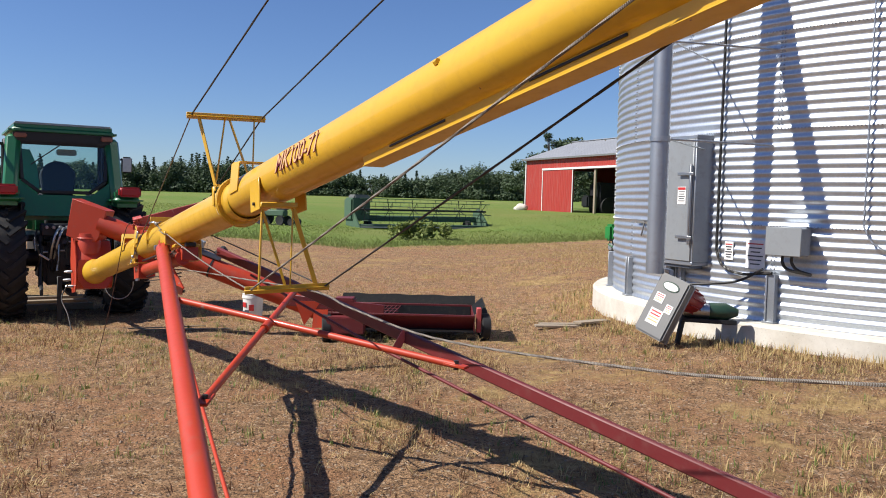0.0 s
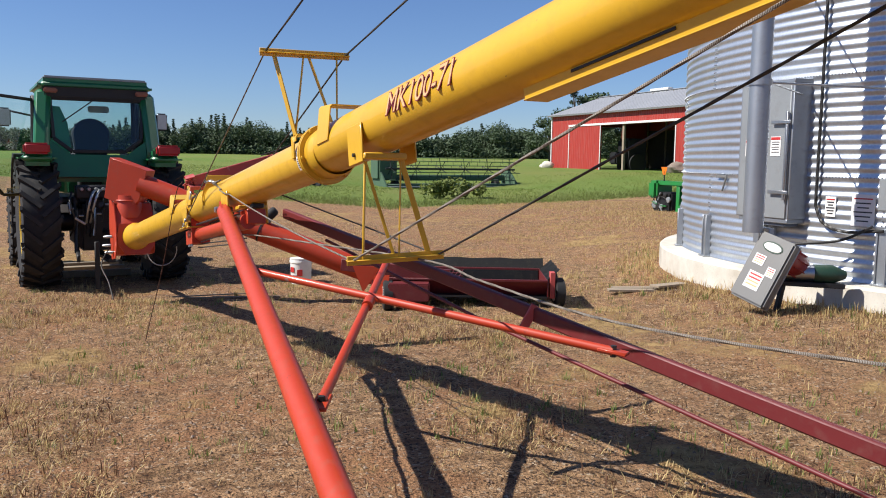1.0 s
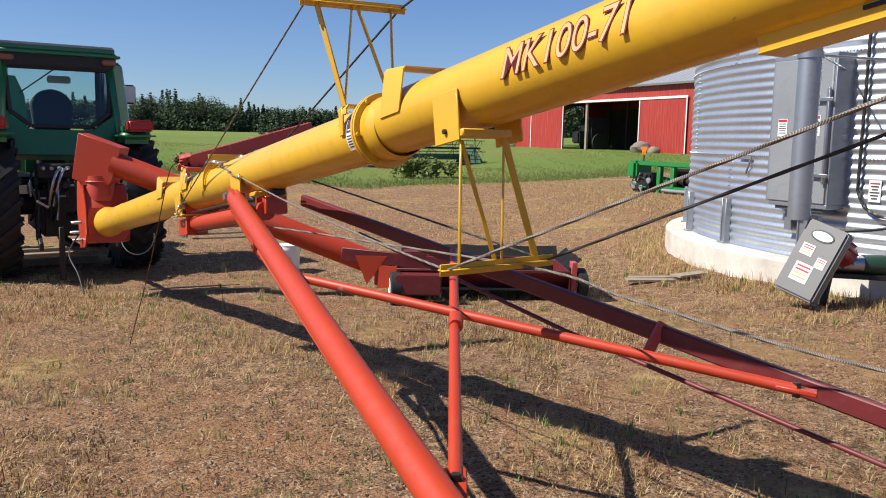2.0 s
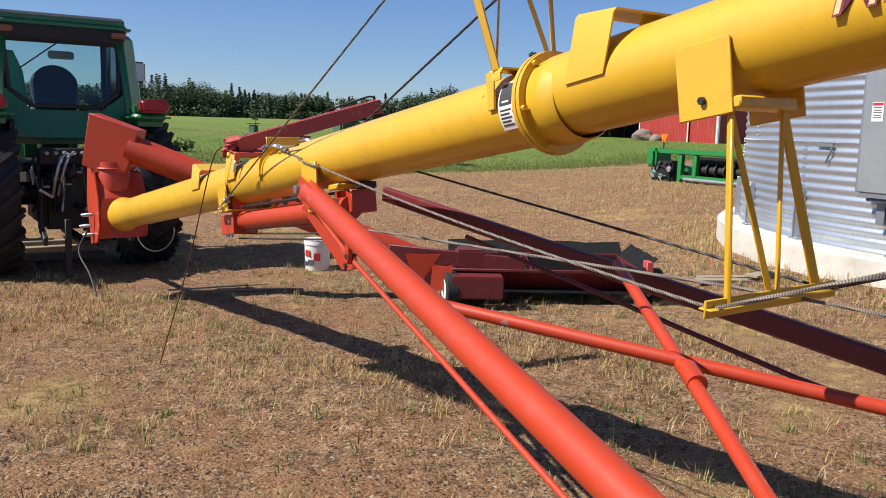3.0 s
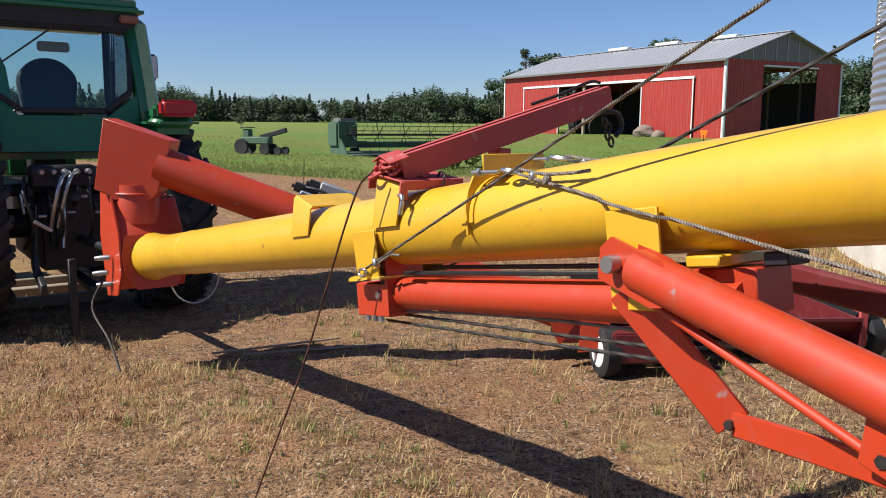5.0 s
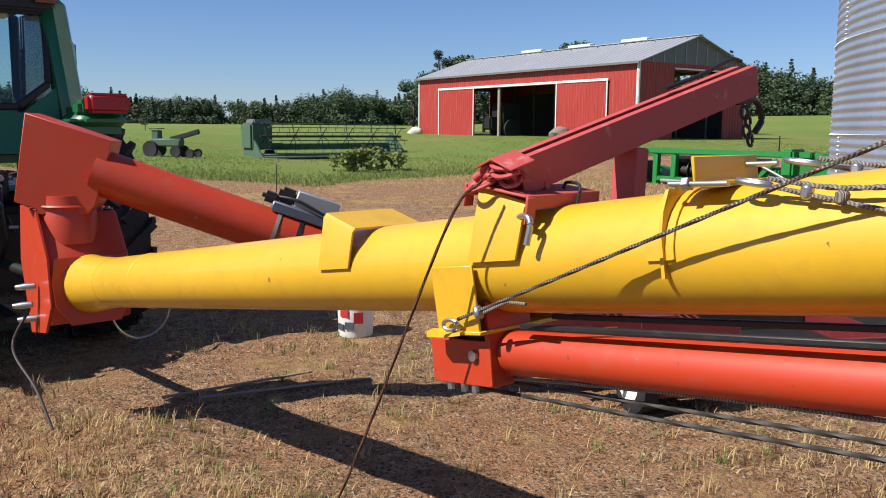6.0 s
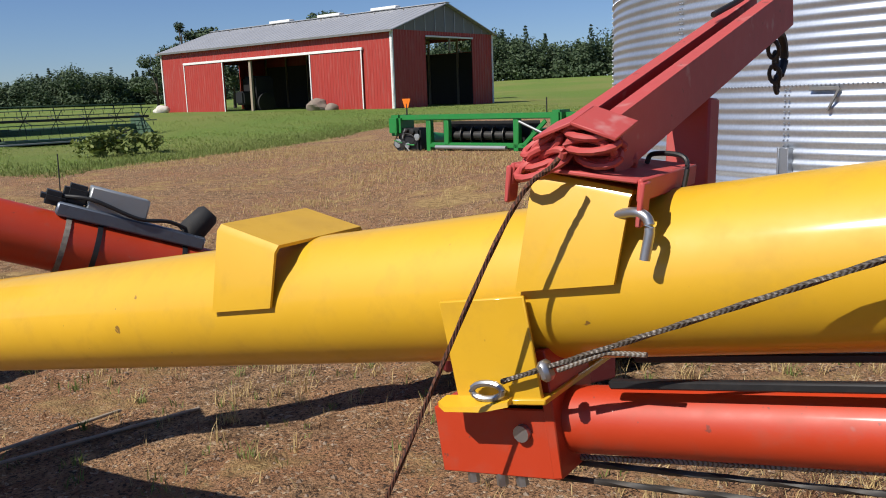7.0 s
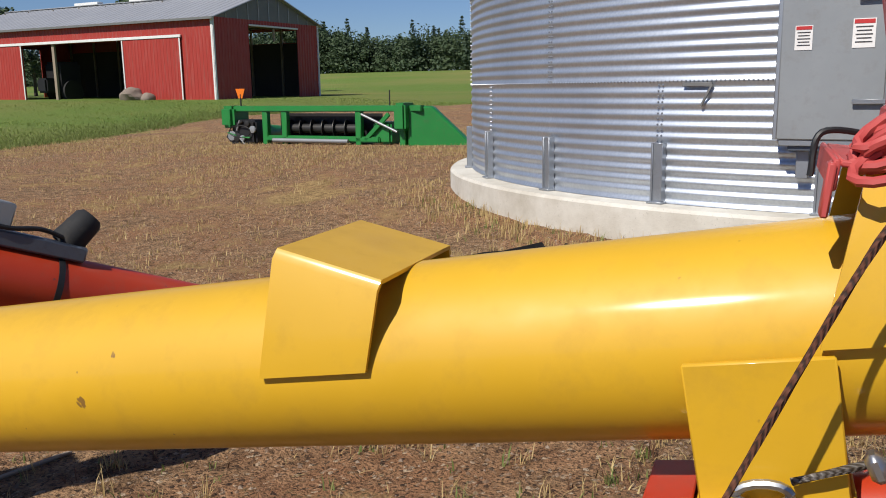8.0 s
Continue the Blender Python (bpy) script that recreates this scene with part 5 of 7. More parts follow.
def build_winch_arm():
    root = AUGER
    seat = on_auger(2.90, -0.02, 0.176) @ Matrix.Rotation(radians(15), 4, "Y")
    base = box((0.19, 0.25, 0.007), seat, 0.002)
    for x in (-0.098, 0.098):
        box((0.007, 0.25, 0.032), seat @ Matrix.Translation((x, 0, -0.012)), 0.002, base)
    part("winch_base", base, FADED, root, "faded red mounting frame")
    for x, h in ((-0.102, 0.055), (0.102, 0.062)):
        part("base_tab", box((0.008, 0.03, h), seat @ Matrix.Translation((x, -0.115, -h / 2)), 0.002), FADED, root)
        part("tie_rod", sweep(curve_pts([seat @ Vector((x * 0.4, 0.06, 0.004)), seat @ Vector((x * 0.5, 0.06, 0.020)), seat @ Vector((x * 1.05, 0.04, 0.020)), seat @ Vector((x * 1.1, 0.03, -0.03))]), 0.004), BLACK, root)
    part("arm_socket", box((0.07, 0.07, 0.06), seat @ Matrix.Translation((-0.02, -0.02, 0.03)), 0.006), FADED, root)
    p0, p1 = Vector((-2.79, 7.81, 1.238)), Vector((-1.985, 8.22, 1.495))
    m = aim(p0, p1)
    ln = (p1 - p0).length
    prof = [(-0.046, -0.046), (0.046, -0.046), (0.046, 0.048), (0.016, 0.048), (0.016, 0.043), (0.043, 0.043), (0.043, -0.043), (-0.043, -0.043), (-0.043, 0.043), (-0.016, 0.043), (-0.016, 0.048), (-0.048, 0.048)]
    arm = part("winch_arm", prism([(a * 0.86, b * 0.9) for a, b in prof], ln, m @ frame_of((0, 1, 0), (0, 0, 1), (1, 0, 0), (0, 0, 0))), FADED, root, "faded red steel channel arm")
    part("arm_post", beam(m @ Vector((0.42, 0, -0.05)), Vector((m @ Vector((0.42, 0, 0))).to_tuple()[:2] + (1.10,)), 0.08, 0.05, 0.004), FADED, root)
    part("arm_foot", beam(m @ Vector((0.05, 0, -0.05)), ap(2.9, -0.02, 0.2), 0.09, 0.05, 0.004), FADED, root)
    # rope guide with folded strap
    g = m @ Matrix.Translation((-0.03, -0.01, 0.045))
    for sg in (-1, 1):
        part("guide_cover", box((0.075, 0.068, 0.005), g @ Matrix.Translation((0.012, sg * 0.032, 0.004)) @ Matrix.Rotation(radians(-20 * sg), 4, "X"), 0.001), FADED, root, "bent faded red cover plate")
    rr = random.Random(4)
    for k in range(14):
        side = -1 if k % 2 else 1
        c = ap(2.90 + side * 0.036 + rr.uniform(-0.01, 0.01), -0.135 + 0.014 * rr.uniform(-1, 1), 0.232 - 0.0028 * k)
        lean, wide, tall = rr.uniform(-0.15, 0.15) - 0.28 * side, rr.uniform(0.030, 0.044), rr.uniform(0.008, 0.016)
        ring = []
        for q in range(15):
            an = q * 2 * math.pi / 14
            dx, dz = wide * math.cos(an), tall * math.sin(an)
            ring.append(c + AD * (dx * math.cos(lean) - dz * math.sin(lean)) + AN * (dx * math.sin(lean) + dz * math.cos(lean)) + AQ * (0.02 * math.sin(an + k)))
        part("strap_coil", sweep(ring, 0.0055, 7), FADED, root, "folded faded red strap")
    part("hook_bar", sweep(curve_pts([m @ Vector((ln - 0.05, 0, -0.05)), m @ Vector((ln + 0.04, 0, -0.07)), m @ Vector((ln + 0.06, 0, -0.13)), m @ Vector((ln + 0.02, 0, -0.16))]), 0.010), BLACK, root)
    for k in range(4):
        c = m @ Matrix.Translation((ln - 0.02 + 0.012 * (k % 2), 0.0, -0.09 - 0.028 * k)) @ Matrix.Rotation(math.pi / 2 * (k % 2), 4, "Z")
        part("chain_link", sweep([c @ Vector((0, 0.012 * math.cos(a * 0.524), 0.020 * math.sin(a * 0.524))) for a in range(13)], 0.005, 6), DARKSTEEL, root)
    loop = curve_pts([m @ Vector((ln - 0.33, 0.02, 0.06)), m @ Vector((ln - 0.2, 0.0, 0.065)), m @ Vector((ln - 0.06, 0.0, 0.075)), m @ Vector((ln - 0.01, 0.0, 0.06))])
    part("rope_loop", sweep(loop, 0.006), BLACK, root)
    # rusty rope that falls from the guide to the ground
    a = g @ Vector((-0.05, -0.02, -0.02)) - AD * 0.03
    b = ROPE_END
    rp = curve_pts([a, a.lerp(b, 0.10) + Vector((-0.02, 0.0, 0.03)), a.lerp(b, 0.5) + Vector((0.0, 0, 0.0)), a.lerp(b, 0.85), b], 16)
    part("loose_rope", sweep(rp, 0.0035, 8, twist=0.5), RUST, root, "rusty wire rope hanging to the ground")
    # bent pin
    pin = curve_pts([ap(2.93, -0.12, 0.108), ap(2.982, -0.142, 0.110), ap(3.000, -0.148, 0.092), ap(2.988, -0.154, 0.045)], 8)
    part("bent_pin", sweep(pin, 0.0075, 12), STEEL, root, "bent chrome hitch pin")
    # rope ends with clips
    for y, up, goal in ((-0.115, 0.125, LTL), (0.07, 0.158, LTR)):
        c = ap(3.52, y, up)
        d = (goal - c).normalized()
        part("eye_bolt", rod(ap(3.345, y, up + 0.016), ap(3.47, y, up + 0.004), 0.006, 10), STEEL, root, "galvanised eye bolt")
        part("eye_nut", lathe([(0, 0.014), (0.014, 0.014)], on_auger(3.378, y, up + 0.012), 6), STEEL, root)
        part("thimble", sweep([c + d * (0.032 * math.cos(k * 0.524)) + AQ * (0.014 * math.sin(k * 0.524)) for k in range(13)], 0.006), STEEL, root)
        part("rope_clip", box((0.020, 0.020, 0.026), aim(c + d * 0.10, goal), 0.005), STEEL, root)
        part("rope_clip", box((0.020, 0.022, 0.024), aim(c + d * 0.16, goal), 0.005), ROPE, root)
        part("rope_tail", sweep(curve_pts([c + d * 0.03 + AN * 0.012, c + d * 0.14 + AN * 0.014, c + d * 0.24 + AN * 0.03, c + d * 0.33 + AN * 0.05]), 0.0045, 8, twist=0.5), ROPE, root)
    c = ap(2.69, -0.152, -0.14)
    part("shackle", sweep([c + AD * (0.028 * math.cos(k * 0.45) + 0.01) + AN * (0.013 * math.sin(k * 0.45)) for k in range(15)], 0.0055), STEEL, root, "galvanised shackle")
    c2 = c.lerp(MTL, 0.045)
    clip = box((0.018, 0.026, 0.032), aim(c2, MTL), 0.006)
    part("rope_clip", clip, STEEL, root)
    part("rope_tail", sweep([c2 + AD * 0.02, c2 + AD * 0.10 + AN * 0.025, c2 + AD * 0.16 + AN * 0.02], 0.004, 8), ROPE, root)
    # long winch ropes that run low along the undercarriage
    run = [Vector((-2.85, 8.05, 0.70)), Vector((-2.45, 7.36, 0.83)), Vector((-2.05, 6.72, 0.905)), Vector((-1.385, 5.77, 0.942)), Vector((-0.72, 4.82, 0.968)), Vector((-0.476, 4.436, 0.93)), Vector((-0.02, 3.7, 0.90)), Vector((0.575, 2.74, 0.98)), Vector((0.99, 2.07, 1.08)), Vector((2.2, 0.1, 1.45))]
    part("winch_rope", sweep(curve_pts(run, 20), 0.0048, 8, twist=0.5), ROPE, root, "pale slack winch rope")
    for dz in (0.0, -0.03):
        part("winch_rope", sweep(curve_pts([Vector((-2.82, 8.02, 0.70 + dz)), Vector((-2.55, 7.55, 0.765 + dz)), Vector((-2.3, 7.12, 0.825 + dz)), Vector((-2.08, 6.74, 0.88 + dz))], 20), 0.005, 8, twist=0.5), DARKROPE, root)


build_winch_arm()


# ---- tractor ----
TF = Vector((-0.512, 0.859, 0))
TRT = Vector((0.859, 0.512, 0))
TC = Vector((-5.37, 12.05, gz(-5.4, 12.8))) + TRT * 0.06
TRAC = frame_of(TRT, TF, (0, 0, 1), TC)   # x to the tractor's right, y ahead, z up from the ground


def tm(x, y, z):
    return TRAC @ Matrix.Translation((x, y, z))


def tp(x, y, z):
    return TRAC @ Vector((x, y, z))


def wheel(root, x, y, rad, wid, rim_r, lugs, side):
    m = tm(x, y, rad)
    prof = [(-wid * 0.42, rim_r), (-wid * 0.5, rim_r + (rad - rim_r) * 0.45), (-wid * 0.46, rad * 0.93), (-wid * 0.25, rad * 0.955), (wid * 0.25, rad * 0.955), (wid * 0.46, rad * 0.93), (wid * 0.5, rim_r + (rad - rim_r) * 0.45), (wid * 0.42, rim_r)]
    tyre = part("tyre", lathe(prof, m, 48, caps=False), RUBBER, root, "black lugged rubber tyre")
    long, short = finish(box((wid * 0.66, wid * 0.11, rad * 0.06)), "lug", RUBBER, 0), finish(box((wid * 0.07, wid * 0.11, rad * 0.12)), "lug_shoulder", RUBBER, 0)
    for k in range(lugs):
        for s in (-1, 1):
            a = 2 * math.pi * (k + (0.5 if s > 0 else 0)) / lugs
            for me, b in ((long, Matrix.Translation((s * wid * 0.25, 0, rad * 0.968)) @ Matrix.Rotation(s * radians(42), 4, "Z")),
                          (short, Matrix.Translation((s * wid * 0.485, -0.12 * rad, rad * 0.90)) @ Matrix.Rotation(s * radians(12), 4, "Y"))):
                lug = new(me.name.split(".")[0], me)
                lug.parent = tyre
                lug.matrix_basis = m @ Matrix.Rotation(a, 4, "X") @ b
    rim = part("rim", lathe([(-wid * 0.42, rim_r), (-wid * 0.42, rim_r * 0.93), (-wid * 0.1, rim_r * 0.86), (side * wid * 0.16, rim_r * 0.45), (side * wid * 0.16, rim_r * 0.2), (wid * 0.1, rim_r * 0.86), (wid * 0.42, rim_r * 0.93), (wid * 0.42, rim_r)], m, 36, caps=False), RIM, tyre, "yellow steel rim")
    part("hub", lathe([(-0.06, rim_r * 0.4), (0.05, rim_r * 0.3), (0.08, 0.08)], m, 24), RIM, tyre)


def build_tractor():
    root = thing("tractor", tp(0, 0.8, 0), "green farm tractor with cab backed up to the auger", "tractor")
    wheel(root, -0.79, 0.70, 0.86, 0.47, 0.50, 22, -1)
    wheel(root, 0.86, 0.78, 0.86, 0.47, 0.50, 22, 1)
    wheel(root, -0.85, 3.2, 0.62, 0.36, 0.33, 20, -1)
    wheel(root, 0.85, 3.2, 0.62, 0.36, 0.33, 20, 1)
    # body and hood
    part("rear_housing", box((0.62, 1.3, 0.62), tm(0, 0.95, 0.80), 0.05, seg=2), BLACK, root, "black transmission housing")
    part("axle_housing", rod(tp(-0.8, 0.78, 0.86), tp(0.8, 0.78, 0.86), 0.13, 20), BLACK, root)
    part("hood", box((0.76, 2.0, 0.62), tm(0, 3.0, 1.42), 0.12, seg=3), GREEN, root, "green engine hood")
    part("chassis", box((0.5, 2.6, 0.4), tm(0, 2.4, 0.85), 0.04), BLACK, root)
    part("front_axle", rod(tp(-0.8, 3.2, 0.62), tp(0.8, 3.2, 0.62), 0.09, 14), GREEN, root)
    # fenders
    for s in (-1, 1):
        prof = []
        for k in range(17):
            a = radians(-5 + 105 * k / 16)
            prof.append((0.96 * math.cos(a), 0.94 * math.sin(a)))
        inner = [(0.91 * math.cos(radians(-5 + 105 * k / 16)), 0.89 * math.sin(radians(-5 + 105 * k / 16))) for k in range(16, -1, -1)]
        m = tm(s * 0.82, 0.78, 0.86) @ frame_of((0, -1, 0), (0, 0, 1), (-1, 0, 0), (0.24, 0, 0))
        fen = part("fender", prism([(-x, y) for x, y in prof] + [(-x, y) for x, y in inner], 0.48, m), BLACK, root, "black fender lip")
        # green fender shoulder that carries the lamp
        sh = box((0.46, 0.66, 0.20), tm(s * 0.80, 0.36, 1.74), 0.09, seg=3)
        part("fender_shoulder", sh, GREEN, root, "green fender shoulder")
        lamp = part("tail_lamp", box((0.31, 0.12, 0.145), tm(s * 0.82, 0.04, 1.865), 0.028, seg=3), LENS, root, "red tail lamp")
        part("lamp_surround", box((0.36, 0.18, 0.12), tm(s * 0.81, 0.18, 1.83), 0.03, seg=2), GREEN, lamp)
    # cab lower rear and platform
    part("cab_base", box((1.30, 0.30, 0.36), tm(0, 0.70, 1.60), 0.06, seg=2), GREEN, root, "green lower cab panel")
    part("cab_floor", box((1.4, 1.5, 0.1), tm(0, 1.35, 1.16), 0.03), BLACK, root)
    # posts: rear corners lean in to the roof
    zt = 2.66
    for s in (-1, 1):
        part("cab_post", beam(tp(s * 0.755, 0.48, 1.30), tp(s * 0.660, 0.74, zt), 0.21, 0.17, 0.05), GREEN, root, "green cab corner post")
        part("cab_post", beam(tp(s * 0.72, 2.05, 1.2), tp(s * 0.70, 1.95, zt), 0.08, 0.10, 0.02), BLACK, root)
        sg = prism([(0, 0), (1.35, 0), (1.25, 1.0), (0.20, 1.0)], 0.01, TRAC @ frame_of((0, 1, 0), (0, 0, 1), (1, 0, 0), (s * 0.72, 0.62, 1.64)))
        g = part("side_window", sg, GLASS, root, "clear side glass")
        g.visible_shadow = False
        part("side_sill", box((0.06, 1.4, 0.12), tm(s * 0.72, 1.3, 1.60), 0.02), GREEN, root)
    ws = prism([(-0.68, 0), (0.68, 0), (0.66, 1.02), (-0.66, 1.02)], 0.008, TRAC @ frame_of((1, 0, 0), (0, -0.09, 1), (0, -1, -0.09), (0, 2.02, 1.6)))
    g = part("windscreen", ws, GLASS, root, "clear windscreen")
    g.visible_shadow = False
    # rear window with black frame and rounded lower corners
    rm = TRAC @ frame_of((1, 0, 0), (0, 0.20, 0.98), (0, -0.98, 0.20), (0, 0.52, 1.62))
    outer = [(-0.57, 0.40), (-0.34, 0.22), (0.34, 0.22), (0.57, 0.40), (0.60, 0.95), (-0.60, 0.95)]
    g = part("rear_window", prism(outer, 0.008, rm), GLASS, root, "clear rear cab window")
    g.visible_shadow = False
    loop = outer + [outer[0]]
    fr = bmesh.new()
    for a, b in zip(loop, loop[1:]):
        beam(rm @ Vector((*a, 0.01)), rm @ Vector((*b, 0.01)), 0.05, 0.05, 0.008, fr)
    part("window_frame", fr, BLACK, root)
    part("rear_panel", prism([(-0.62, -0.14), (0.62, -0.14), (0.62, 0.37), (0.36, 0.17), (-0.36, 0.17), (-0.62, 0.37)], 0.04, rm), GREEN, root)
    part("wiper", beam(rm @ Vector((-0.45, 0.62, 0.03)), rm @ Vector((-0.05, 0.93, 0.03)), 0.012, 0.015, 0.002), BLACK, root)
    # roof
    roof = part("cab_roof", box((1.48, 1.62, 0.17), tm(0, 1.40, zt + 0.07), 0.07, seg=3), GREEN, root, "rounded green cab roof")
    part("roof_top", box((1.34, 1.46, 0.05), tm(0, 1.38, zt + 0.165), 0.02, seg=2), GREYBOX, roof)
    part("roof_rear_panel", box((1.36, 0.05, 0.17), tm(0, 0.655, zt - 0.02), 0.02, seg=2), BLACK, roof)
    for s in (-1, 1):
        part("work_lamp", box((0.17, 0.05, 0.065), tm(s * 0.585, 0.60, zt - 0.01), 0.015, seg=2), DULLAMBER, roof, "dusty amber work lamp")
    # open cab door, hinged at the rear corner
    h0, h1 = (-0.80, 0.78), (-1.56, 0.42)
    ring = [tp(*h0, 1.25), tp(*h0, 2.52), tp(*h1, 2.58), tp(*h1, 1.75), tp(-1.2, 0.59, 1.25)]
    door = bmesh.new()
    for a, b in zip(ring, ring[1:] + ring[:1]):
        beam(a, b, 0.045, 0.04, 0.008, door)
    dr = part("cab_door", door, BLACK, root, "open cab door with black frame")
    pane = bmesh.new()
    pane.faces.new([pane.verts.new(p) for p in ring])
    bmesh.ops.solidify(pane, geom=pane.faces[:], thickness=0.006)
    g = part("door_glass", pane, GLASS, dr, "clear door glass")
    g.visible_shadow = False
    # mirrors
    for s in (-1, 1):
        a = part("mirror_arm", rod(tp(s * 0.72, 1.9, 2.35), tp(s * 1.08, 1.85, 2.42), 0.015), BLACK, root)
        part("mirror", box((0.17, 0.06, 0.27), tm(s * 1.10, 1.84, 2.32), 0.025, seg=2), BLACK, root, "black side mirror")
        part("mirror_face", box((0.14, 0.008, 0.23), tm(s * 1.10, 1.806, 2.32), 0.003), STEEL, root)
    # interior
    seat = part("seat", box((0.50, 0.50, 0.14), tm(-0.05, 1.25, 1.78), 0.05, seg=3), SEATMAT, root, "dark blue operator seat")
    sb = [(0.25 * math.cos(radians(a)) * (1 if abs(a - 90) > 60 else 0.96), 0.30 + 0.22 * math.sin(radians(a))) for a in range(0, 181, 12)] + [(-0.21, 0.0), (0.21, 0.0)]
    part("seat_back", prism(sb, 0.12, TRAC @ frame_of((1, 0, 0), (0, 0.12, 0.99), (0, -0.99, 0.12), (-0.05, 1.02, 1.78)), bev=0.02), SEATMAT, seat)
    part("seat_base", box((0.3, 0.3, 0.54), tm(-0.05, 1.25, 1.46), 0.03), BLACK, seat)
    part("steering_column", beam(tp(-0.05, 1.95, 1.3), tp(-0.05, 1.75, 1.75), 0.12, 0.12, 0.03), BLACK, root)
    part("steering_wheel", sweep([tp(-0.05 + 0.2 * math.cos(k * 0.35), 1.72 - 0.05 * math.sin(k * 0.35), 1.80 + 0.19 * math.sin(k * 0.35) * 0.5) for k in range(19)], 0.015), BLACK, root)
    part("side_console", box((0.22, 0.8, 0.35), tm(0.50, 1.3, 1.65), 0.05, seg=2), BLACK, root)
    part("rear_view_mirror", box((0.30, 0.04, 0.10), tm(0.18, 1.88, 2.48), 0.015, seg=2), STEEL, root)
    # green reflection in the cab glass, built as a pale flat patch
    part("reflection_patch", prism([(-0.64, 1.72), (-0.20, 1.72), (-0.26, 2.26), (-0.36, 2.50), (-0.64, 2.52)], 0.03, TRAC @ frame_of((1, 0, 0), (0, 0, 1), (0, -1, 0), (0, 1.88, 0))), REFLECTGREEN, root, "pale green panel seen through the glass")
    # three-point hitch, links and hoses
    for s in (-1, 1):
        part("lower_link", beam(tp(s * 0.33, 0.45, 0.55), tp(s * 0.42, -0.55, 0.48), 0.045, 0.09, 0.008), BLACK, root)
        part("lift_rod", rod(tp(s * 0.36, 0.25, 1.15), tp(s * 0.40, -0.15, 0.52), 0.025, 12), BLACK, root)
        part("lift_arm", beam(tp(s * 0.30, 0.62, 1.12), tp(s * 0.36, 0.22, 1.18), 0.06, 0.10, 0.01), BLACK, root)
        part("inner_fender", box((0.03, 1.0, 0.72), tm(s * 0.60, 0.75, 1.30), 0.01), BLACK, root)
    part("hitch_frame", box((0.34, 0.16, 0.55), tm(-0.05, 0.26, 0.95), 0.04, seg=2), BLACK, root)
    part("top_link", rod(tp(0, 0.3, 1.05), tp(-0.1, -0.25, 1.15), 0.03, 12), BLACK, root)
    part("drawbar", beam(tp(0, 0.9, 0.42), tp(0, -0.35, 0.42), 0.1, 0.05, 0.006), BLACK, root)
    part("valve_block", box((0.5, 0.18, 0.18), tm(-0.12, 0.16, 1.30), 0.02), BLACK, root)
    for k in range(5):
        x = -0.30 + 0.09 * k
        part("hydraulic_coupler", lathe([(0, 0.022), (0.05, 0.026), (0.09, 0.018)], tm(x, 0.07, 1.34) @ Matrix.Rotation(-math.pi / 2, 4, "Z"), 12), STEEL, root)
    for k in range(2):
        h = curve_pts([tp(-0.1 + 0.06 * k, -0.02, 1.34), tp(-0.18 + 0.06 * k, -0.16, 1.30), tp(-0.24 + 0.06 * k, -0.18, 1.12), tp(-0.26 + 0.05 * k, -0.05, 0.9)])
        part("hydraulic_hose", sweep(h, 0.016), STEEL if k < 2 else BLACK, root, "grey hydraulic hose")
    # linkage clutter below the cab
    rr = random.Random(12)
    for k in range(9):
        x = -0.46 + 0.11 * k
        y0, z0 = rr.uniform(0.02, 0.14), rr.uniform(0.95, 1.28)
        part("control_lever", beam(tp(x, y0, z0), tp(x + rr.uniform(-0.05, 0.05), y0 - 0.05, z0 - rr.uniform(0.12, 0.4)), 0.02, 0.035, 0.004), DARKSTEEL if k % 3 else STEEL, root)
        part("link_pin", rod(tp(x, y0 - 0.07, z0 - 0.08), tp(x + 0.06, y0 - 0.08, z0 - 0.08), 0.012, 8), STEEL, root)
    for k in range(4):
        h = curve_pts([tp(-0.42 + 0.25 * k, 0.05, 1.30), tp(-0.46 + 0.24 * k, -0.14, 1.18), tp(-0.40 + 0.22 * k, -0.12, 0.92), tp(-0.44 + 0.24 * k, 0.12, 0.72)])
        part("hydraulic_hose", sweep(h, 0.013), BLACK, root, "black hydraulic hose")
    part("jack_stand", box((0.06, 0.06, 0.62), tm(-0.17, -0.30, 0.36), 0.006), BLACK, root)
    part("hitch_pin", rod(tp(-0.3, -0.3, 0.9), tp(-0.42, -0.3, 0.98), 0.015), STEEL, root)


build_tractor()


# ---- loose things in the yard ----
def build_bucket():
    x, y = -2.82, 12.65
    z = gz(x, y)
    root = thing("plastic_pail", (x, y, z), "white plastic pail with printed label and grey lid", "pail")
    m = frame_of((0, 0, 1), (1, 0, 0), (0, 1, 0), (x, y, z))
    body = part("pail", lathe([(0, 0.135), (0.01, 0.138), (0.30, 0.150), (0.30, 0.158), (0.33, 0.158), (0.345, 0.152)], m, 32), WHITE, root)
    part("rim_band", lathe([(0.345, 0.155), (0.36, 0.157), (0.36, 0.14)], m, 32), WHITE, root)
    for a, z0, h, mt in ((-2.3, 0.17, 0.07, RED_INK), (-2.0, 0.07, 0.06, BLUEGREY), (-1.5, 0.12, 0.09, RED_INK), (-2.6, 0.06, 0.05, BLUEGREY)):
        part("label_patch", box((0.075, 0.006, h), Matrix.Translation((x, y, z + z0 + h / 2)) @ Matrix.Rotation(a + math.pi / 2, 4, "Z") @ Matrix.Translation((0, -0.1445 - z0 * 0.03, 0)), 0.001), mt, body)
    part("bail", sweep([Vector((x + 0.16 * math.cos(k * 0.21), y + 0.05 * math.sin(k * 0.21), z + 0.31 - 0.10 * math.sin(k * 0.21))) for k in range(16)], 0.004), STEEL, root)


